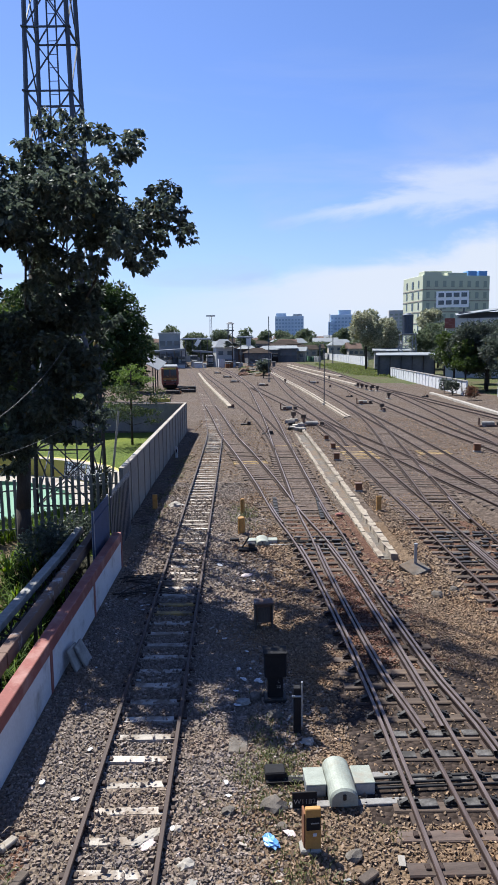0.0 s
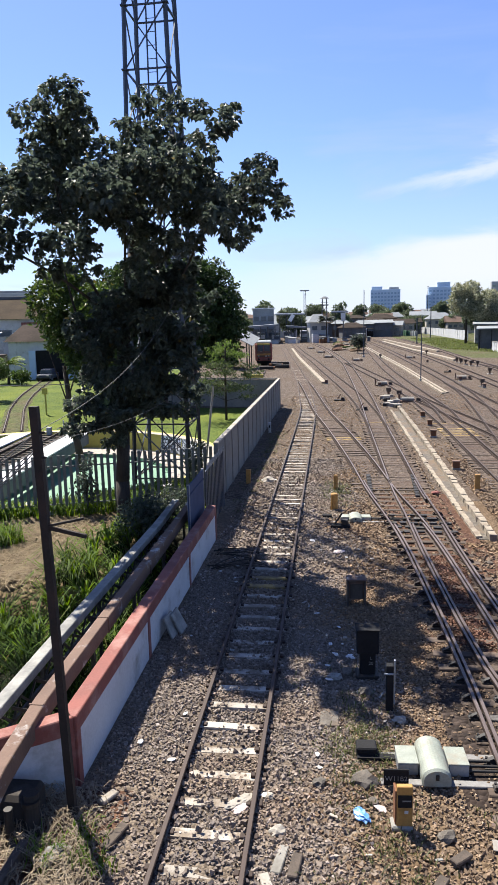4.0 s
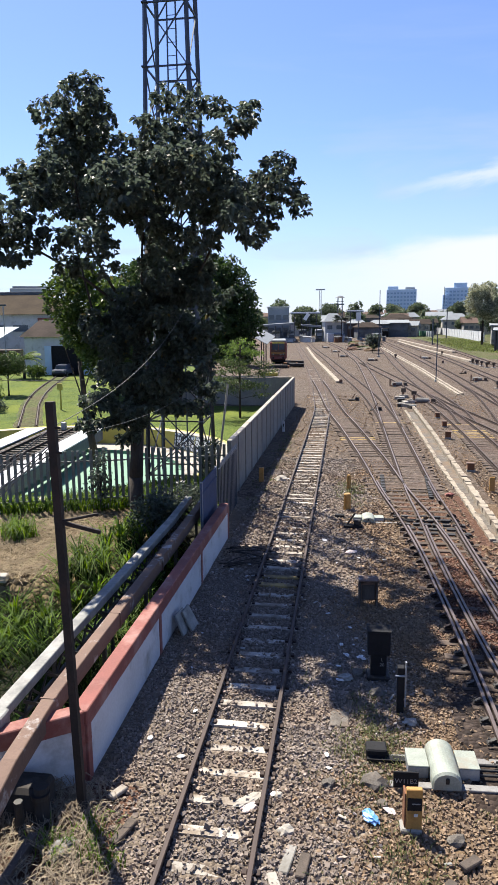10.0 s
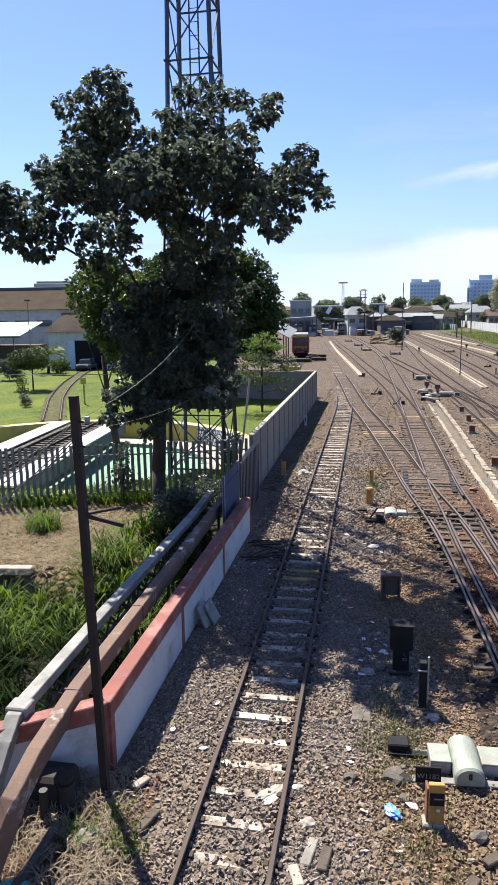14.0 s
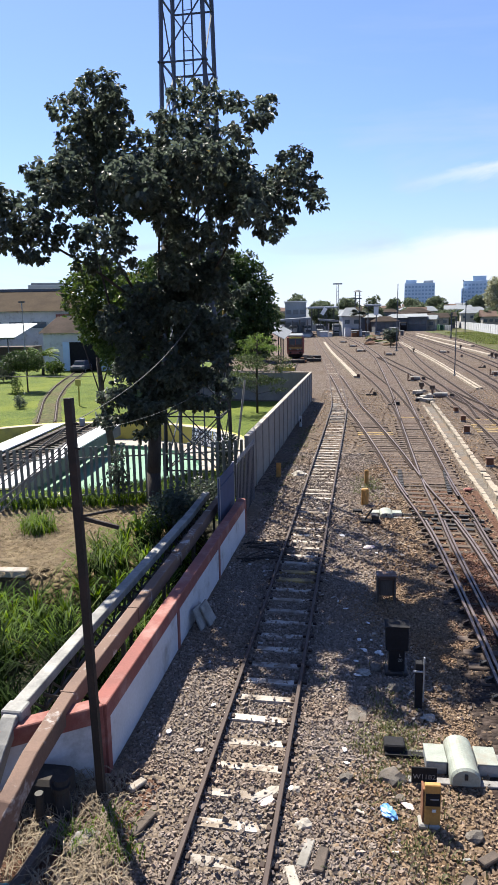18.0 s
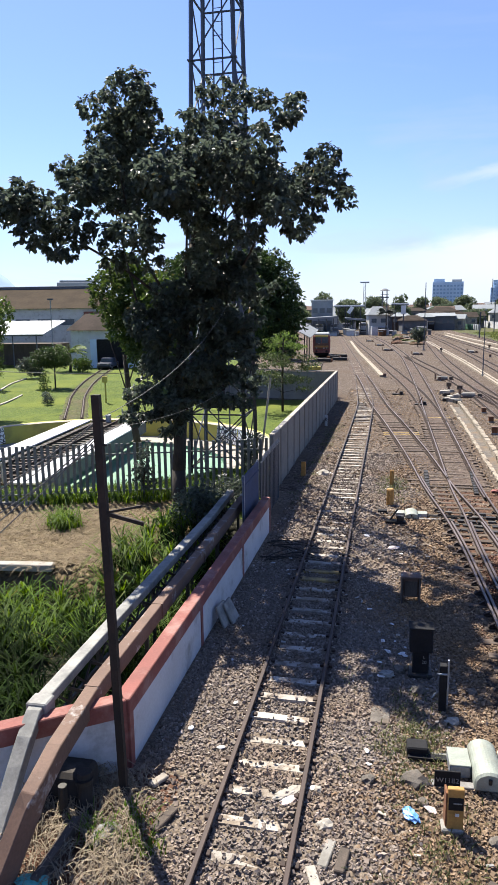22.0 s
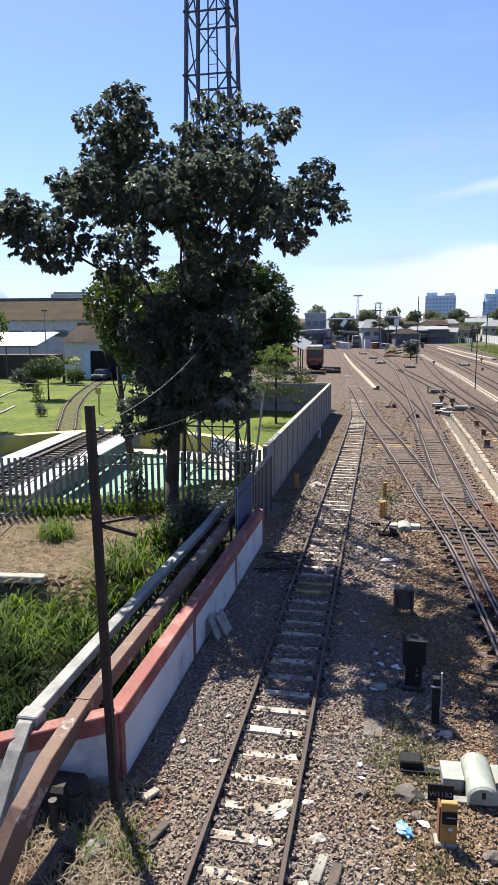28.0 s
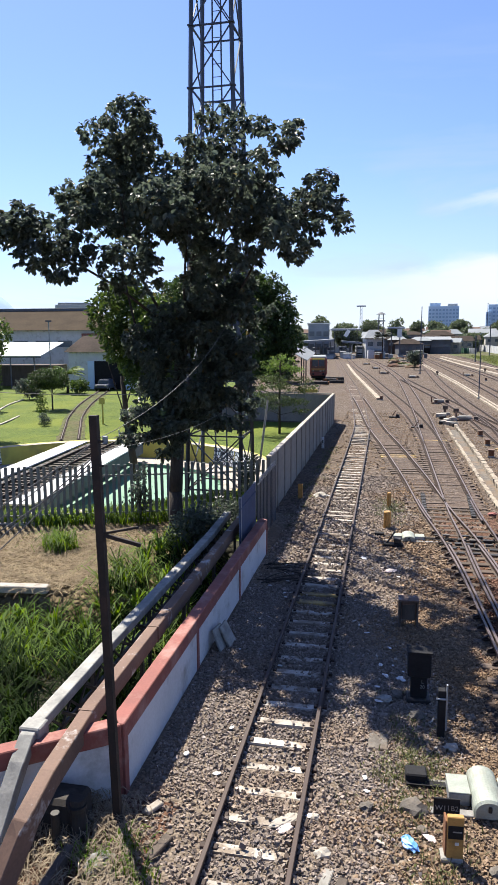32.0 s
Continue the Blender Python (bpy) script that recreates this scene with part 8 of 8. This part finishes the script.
# distant hills
hv, hf = [], []
hx = np.linspace(-2600, -700, 90)
ridge = 25 + 950 * np.exp(-((hx + 2450) / 560) ** 2) + 12 * np.sin(hx * 0.02) + 8 * np.sin(hx * 0.05)
for k, (dy, kz) in enumerate(((0, 0.0), (150, 0.35), (420, 0.8), (600, 1.0), (1000, 0.0))):
    hv.append(np.stack([hx * (1 + dy / 3000), np.full(90, 3000.0) + dy, ridge * kz - (2 if kz == 0 else 0)], 1))
hv = np.concatenate(hv)
i = np.arange(89)
hf = np.concatenate([np.stack([k * 90 + i, k * 90 + i + 1, (k + 1) * 90 + i + 1, (k + 1) * 90 + i], 1) for k in range(4)])
tagged(np_mesh("backdrop", hv, hf, mat_of("hill_haze", (0.19, 0.27, 0.41), (0.17, 0.25, 0.39), rough=1.0, scale=0.003, fine=0.02, bump=0), smooth=True), "pale blue distant mountain slope", "mountain", kind="structure")

# ---- trees beyond the yard ----
def far_tree(label, x, y, h, r, mat, seed, size=0.6, trunk=True, per=1.1, z0=0.28, cluster=6):
    rng = random.Random(seed)
    lobes = []
    for k in range(11):
        a, e = rng.uniform(0, 6.28), rng.uniform(-0.6, 1.2)
        rr = r * rng.uniform(0.32, 0.5)
        lobes.append((x + 0.62 * r * math.cos(a) * math.cos(e), y + 0.62 * r * math.sin(a) * math.cos(e), h * (1 + z0) / 2 + (h * (1 - z0) / 2 - rr * 0.8) * math.sin(e), rr, rr, rr * 0.85))
    lobes.append((x, y, h * (1 + z0) / 2, r * 0.6, r * 0.6, h * (1 - z0) * 0.36))
    tree(label, (x, y, -0.1), [(x, y, h * 0.35), (x + 0.1, y, h * 0.6)], [[(x, y, h * 0.35), (x + r * 0.5, y, h * 0.6)], [(x, y, h * 0.4), (x - r * 0.5, y + 0.3, h * 0.62)]], lobes, per, cluster, size, 0.28, mat, seed, trunk_r=(0.035 * h * 0.6, 0.02 * h * 0.6))


M_LEAF_PALE = leaf_mat("leaf_pale", (0.10, 0.12, 0.06), (0.38, 0.38, 0.27), 0.3)
far_tree("pale flowering tree on the verge", 35.8, 192, 17.0, 5.2, M_LEAF_PALE, 41, 0.6, per=2.2)
far_tree("pale-leaved tree behind the wall", 43.5, 205, 15.5, 5.0, M_LEAF_PALE, 42, 0.6, per=2.2)
far_tree("broad dark-green tree behind the panel wall", 36.3, 100, 10.6, 5.4, M_LEAF, 43, 0.36, per=4.6, z0=0.14)
far_tree("leafy dark-green tree behind the panel wall", 32.7, 104, 9.4, 3.2, M_LEAF2, 56, 0.34, per=4.0, z0=0.2)
far_tree("dark-green tree behind the panel wall", 37.5, 104, 9.6, 4.4, M_LEAF, 57, 0.45, per=2.6, z0=0.05)
far_tree("dark-green tree behind the panel wall", 43, 118, 10.4, 4.6, M_LEAF, 58, 0.5, per=2.2, z0=0.05)
far_tree("slim dark-green tree behind the panel wall", 33.6, 112, 9.4, 2.4, M_LEAF, 53, 0.3, per=4.0, z0=0.25)
far_tree("tall hazy tree before the office building", 60.5, 218, 18.0, 4.6, M_LEAF_PALE, 54, 0.6, per=1.6, z0=0.35)
far_tree("broad town tree before the office building", 59.5, 205, 13.8, 4.6, M_LEAF_HAZE, 55, 0.6, per=1.6, z0=0.1)
far_tree("dark-green tree beside the panel wall", 35.8, 88, 9.4, 4.4, M_LEAF, 44, 0.4, per=3.0, z0=0.15)
far_tree("young green tree beside the panel wall", 32.8, 99, 7.6, 2.8, M_LEAF2, 45, 0.36, per=4.0, z0=0.3)
far_tree("round dark bush at the panel wall", 28.9, 96, 2.2, 0.95, M_LEAF, 46, 0.22, per=7.0, z0=0.05)
far_tree("round dark bush at the panel wall", 29.0, 92.6, 2.3, 1.0, M_LEAF, 47, 0.22, per=7.0, z0=0.05)
far_tree("reddish-green bush at the kerb", 28.6, 84, 1.9, 1.0, leaf_mat("leaf_reddish", (0.05, 0.05, 0.025), (0.15, 0.075, 0.05)), 48, 0.2, per=7.0, z0=0.05)
far_tree("dark upright bush among the tracks", 5.8, 150, 4.4, 1.6, M_LEAF, 49, 0.4, per=4.0, z0=0.1)
for i, (x, y, h, r, m) in enumerate(((-28, 300, 16.8, 4.8, M_LEAF), (-17, 300, 14.3, 5.5, M_LEAF), (4.2, 300, 14.8, 4.3, M_LEAF), (14.5, 345, 15.2, 4.6, M_LEAF), (37, 340, 9, 5, M_LEAF), (56, 338, 9, 5, M_LEAF2), (-8, 420, 19, 7, M_LEAF), (28, 430, 17, 7, M_LEAF), (45, 450, 18, 8, M_LEAF), (70, 460, 19, 8, M_LEAF), (60, 300, 12, 6, M_LEAF2), (72, 214, 13, 6, M_LEAF2), (62, 190, 11, 5, M_LEAF2), (82, 225, 12, 6, M_LEAF2), (47, 150, 8, 3.5, M_LEAF2), (52, 118, 8.5, 4.5, M_LEAF), (56, 165, 11, 5, M_LEAF2), (52, 190, 13, 5.5, M_LEAF),
                                 (64, 205, 15, 6, M_LEAF), (96, 240, 18, 8, M_LEAF2), (62, 345, 12, 6, M_LEAF), (88, 420, 13, 8, M_LEAF), (30, 420, 13, 8, M_LEAF), (-40, 300, 13, 8, M_LEAF), (-60, 320, 13, 8, M_LEAF2), (-70, 140, 13, 5, M_LEAF2), (-32, 104, 9, 4, M_LEAF))):
    # trees past 160 m take the leaf colour with haze in it
    far_tree("dark-green town tree beyond the yard", x, y, h, r, M_LEAF_HAZE if y > 160 else m, 60 + i, 0.9 if y > 220 else 0.6, per=1.0 if y > 220 else 1.6, z0=0.02 if y > 160 else 0.15)
rw3 = random.Random(71)
for i in range(30):
    y = rw3.uniform(330, 480)
    x = rw3.uniform(-0.15 * y, 0.26 * y)
    if y < 350 and 6 < x < 40:
        continue
    far_tree("dark-green town tree among the houses", x, y, rw3.uniform(7, 12.5) * y / 360, rw3.uniform(3.5, 6.5), M_LEAF_HAZE, 120 + i, 1.1, per=0.7, z0=0.0)
# garden shrubs
far_tree("dark shrub under the large tree by the fence", -5.6, 23.2, 1.2, 0.85, M_LEAF, 78, 0.15, per=10, z0=0.0)
far_tree("dark leafy shrub at the foot of the lattice tower", -5.5, 27.3, 2.2, 0.5, M_LEAF, 77, 0.16, per=9, z0=0.0)
far_tree("climbing plant clump on the picket fence", -8.75, 23.6, 2.3, 0.38, M_LEAF, 79, 0.13, per=14, z0=0.0)
far_tree("low dark shrub on the bank by the ducts", -5.9, 20.6, 1.5, 0.9, M_LEAF, 80, 0.16, per=11, z0=0.0)
far_tree("low umbrella-shaped dark garden tree on the lawn", -31.6, 62, 4.0, 2.3, M_LEAF_DOME, 81, 0.2, per=8, z0=0.42)
far_tree("leafy garden shrub by the shed", -36.6, 79, 2.0, 1.25, M_LEAF2, 82, 0.3, per=4, z0=0.05)
far_tree("small dark clipped shrub on the lawn", -26.3, 50, 1.0, 0.5, M_LEAF, 83, 0.14, per=12, z0=0.0)
far_tree("small conifer-like shrub on the lawn", -27.5, 52, 2.6, 0.55, M_LEAF2, 84, 0.16, per=10, z0=0.05)
far_tree("small conifer-like shrub on the lawn", -36.5, 60, 5.4, 1.0, M_LEAF2, 85, 0.2, per=7, z0=0.05)
far_tree("tall layered garden tree", -26.7, 42.5, 8.4, 2.6, M_LEAF2, 86, 0.25, per=5, z0=0.5)
far_tree("dark garden shrub by the path", -39.5, 72, 2.6, 1.4, M_LEAF, 87, 0.25, per=6, z0=0.0)


def palm(label, base, h, n, ln, mat, seed, broad=0.018):
    t = thing("palm", label, "palm tree")
    rng = np.random.default_rng(seed)
    bm = bmesh.new()
    limb(bm, [Vector(base), Vector(base) + Vector((0.1, 0, h * 0.5)), Vector(base) + Vector((0, 0, h))], 0.2, 0.14, 8)
    part("trunk", bm, M_BARK, t, smooth=True)
    for k in range(n):
        a, tilt = k * 2.4, rng.uniform(0.25, 1.25)
        o = np.array([math.cos(a), math.sin(a), 0])
        u = np.linspace(0.04, 1, 30)
        c = np.array(base) + np.array([0, 0, h]) + o * (u[:, None] * ln * math.cos(tilt * 0.75)) + np.array([0, 0, 1]) * ((math.sin(tilt) * u - 0.55 * u**2) * ln)[:, None]
        c = np.repeat(c, 2, 0)
        side = np.cross(o, (0, 0, 1)) * np.where(np.arange(len(c)) % 2, 1, -1)[:, None]
        way = side * 0.8 + o * 0.75 + np.array([0, 0, -0.35]) + rng.normal(0, 0.08, c.shape)
        way *= (ln * 0.26 * np.repeat(np.sin(np.pi * (0.12 + 0.85 * u)), 2))[:, None]
        along = o * broad * ln
        v = np.stack([c - along, c + along, c + way], 1)
        i = np.arange(len(c)) * 3
        np_mesh("frond", v, np.stack([i, i + 1, i + 2], 1), mat, t)
    return t


palm("small yellow-green garden palm by the shed", (-39.6, 82, 0), 2.4, 26, 2.7, M_BLADE, 91, 0.03)
palm("dark palm beside the signal house", (-1.3, 229, 0), 7.2, 26, 3.6, M_LEAF, 92, 0.06)
# lamp poles in the garden and far masts
for x, y, h in ((-41.8, 82, 9.0), (-22, 150, 12), (57.5, 430, 26), (36, 260, 11), (24, 200, 7)):
    t = thing("lamp_pole", "thin grey pole with a small head", "pole", "far poles")
    part("pole_post", tubed((x, y, 0), (x, y, h), 0.065 if y < 200 else 0.18, seg=6), M_GALV if y < 100 else M_TOWER, t)
    part("pole_head", boxed((x, y, h), (0.7, 0.25, 0.18)), M_TOWER, t)
t = thing("radio_mast", "pale lattice radio mast in the distance", "mast")
for sx in (-0.9, 0.9):
    part("mast_leg", barred((-14.3 + sx, 400, 0), (-14.3 + sx * 0.5, 400, 24), 0.25, 0.25), M_WALL_FAR, t)
for k in range(11):
    part("mast_brace", barred((-15.0, 400, 2 * k + 1), (-13.6, 400, 2 * k + 3), 0.18, 0.18), M_WALL_FAR, t)
part("mast_head", boxed((-14.3, 400, 24.2), (5, 2, 0.7)), M_WALL_FAR, t)
# rough bank with rubble between far tracks
rs4 = random.Random(6)
for i in range(36):
    x, y = rs4.uniform(1.5, 8.0), rs4.uniform(158, 215)
    crumpled("earth_mound", "low brown earth and rubble mound", "mound", pose(x, y, 0.1, 0, 0, i * 31), (rs4.uniform(0.8, 2.0), rs4.uniform(0.8, 1.6), rs4.uniform(0.3, 0.9)), (M_BALLAST_B, M_ROCK, M_VERGE, M_OILY)[i % 4], 200 + i, 2)
verge_spots = [(x, y, 0.0) for x, y in zip(rs.uniform(25, 40, 900), rs.uniform(100, 260, 900)) if y > 150 - 3.0 * (x - 30) and x > 24.5 + 0.03 * (y - 100)]
blades("verge_grass", "tall bright grass on the yard verge", verge_spots, 12, 0.5, M_VERGEBLADE, 95, "grass", 0.8, 0.9, 0.04)


# ---- ballast stones ----
def stones(name, label, n, x0, x1, y0, y1, s0, s1, seed, keep, material, lift=0.0):
    rng = np.random.default_rng(seed)
    x, y = rng.uniform(x0, x1, n), rng.uniform(y0, y1, n)
    ok = keep(x, y, rng)
    x, y = x[ok], y[ok]
    n = len(x)
    z = ground_height(x, y) + rng.uniform(-0.022, 0.024, n) + lift
    corner = np.array([(a, b, c) for a in (-1, 1) for b in (-1, 1) for c in (-1, 1)], float) * 0.5
    faces = np.array([(0, 1, 3, 2), (4, 6, 7, 5), (0, 4, 5, 1), (2, 3, 7, 6), (0, 2, 6, 4), (1, 5, 7, 3)])
    v = corner[None] * rng.uniform(0.55, 1.3, (n, 8, 1)) + rng.normal(0, 0.09, (n, 8, 3))
    v *= (rng.uniform(s0, s1, (n, 1, 1)) * np.stack([rng.uniform(0.7, 1.35, n), rng.uniform(0.7, 1.2, n), rng.uniform(0.5, 0.9, n)], 1)[:, None])
    q = rng.normal(0, 1, (n, 4))
    q[:, 1:3] *= 0.35
    q /= np.linalg.norm(q, axis=1)[:, None]
    w, a, b, c = q.T
    R = np.stack([1 - 2 * (b * b + c * c), 2 * (a * b - c * w), 2 * (a * c + b * w), 2 * (a * b + c * w), 1 - 2 * (a * a + c * c), 2 * (b * c - a * w), 2 * (a * c - b * w), 2 * (b * c + a * w), 1 - 2 * (a * a + b * b)], 1).reshape(n, 3, 3)
    v = np.einsum("nij,nkj->nki", R, v) + np.stack([x, y, z], 1)[:, None]
    f = (faces[None] + (np.arange(n) * 8)[:, None, None]).reshape(-1, 4)
    return tagged(np_mesh(name, v, f, material), label, "ballast", kind="stuff")


def keep_near(x, y, rng):
    sl = (np.abs((y + 7.825) % 0.635 - 0.0) < 0.135) | (np.abs((y + 7.825) % 0.635 - 0.635) < 0.135)
    on_sleeper = sl & (np.abs(x + 1.614) < 0.47) & (rng.random(len(x)) < 0.86)
    in_switch = (x > np.where(y < 13.6, 1.9, 2.95 - 0.09 * (y - 13.6))) & (x < np.where(y < 13.6, 5.0, 4.1)) & (rng.random(len(x)) < np.where(y < 8.9, 0.3, np.where(y < 13.6, 0.88, 0.8))) | (x > 6.4) & (x < 9.2) & (rng.random(len(x)) < 0.75) | (x > 4.2) & (x < 5.6) & (y > 21)
    wall = x < -3.62 + 0.011 * (y - 9)
    corner = (y < 9) & (x < -3.0 - 0.4 * (9 - y) + 1.0) & (rng.random(len(x)) < 0.45)
    on_timber = (np.abs((y + 6.13) % 0.61 - 0.13) < 0.14) & (x > 2.1) & (x < 4.6) & (rng.random(len(x)) < 0.7)
    return ~(on_sleeper | on_timber | in_switch | wall | corner)


def side_of(brown, keep):
    """Grey stone by the single track, brown stone by the turnouts, with a ragged border."""
    def f(x, y, rng):
        b = x + 0.5 * np.sin(y * 0.9) + rng.normal(0, 0.4, len(x)) > 0.6
        return keep(x, y, rng) & (b if brown else ~b)
    return f


stones("ballast_stones", "loose grey crushed stone ballast", 125000, -3.7, 6.5, 5.6, 17.5, 0.023, 0.05, 31, side_of(False, keep_near), M_STONE)
stones("ballast_stones", "loose grey crushed stone ballast", 48000, -3.8, 9.5, 17.5, 34, 0.04, 0.08, 32, side_of(False, keep_near), M_STONE)
stones("brown_ballast_stones", "loose brown crushed stone ballast", 125000, -3.7, 6.5, 5.6, 17.5, 0.023, 0.05, 34, side_of(True, keep_near), M_STONE_B)
stones("brown_ballast_stones", "loose brown crushed stone ballast", 48000, -3.8, 9.5, 17.5, 34, 0.04, 0.08, 35, side_of(True, keep_near), M_STONE_B)
stones("brown_ballast_stones", "loose brown crushed stone ballast further off", 26000, -3.4, 20, 34, 64, 0.05, 0.11, 33, lambda x, y, rng: ~((x > 4.4) & (x < 5.4)), M_STONE_B, -0.03)
stones("stones_on_sleepers", "stray ballast stones lying over the sleepers", 2600, -2.3, -0.93, 5.6, 30, 0.03, 0.06, 37, lambda x, y, rng: rng.random(len(x)) < 0.5 + 0.5 * np.sin(y * 2.3 + x * 3), M_STONE, 0.045)
stones("rusty_stones", "rust-stained ballast between the turnout rails", 5600, 2.55, 3.65, 13.9, 19.6, 0.025, 0.06, 36, lambda x, y, rng: rng.random(len(x)) < 1.2 - np.abs(x - 3.1) / 0.6, M_STONE_R, 0.03)
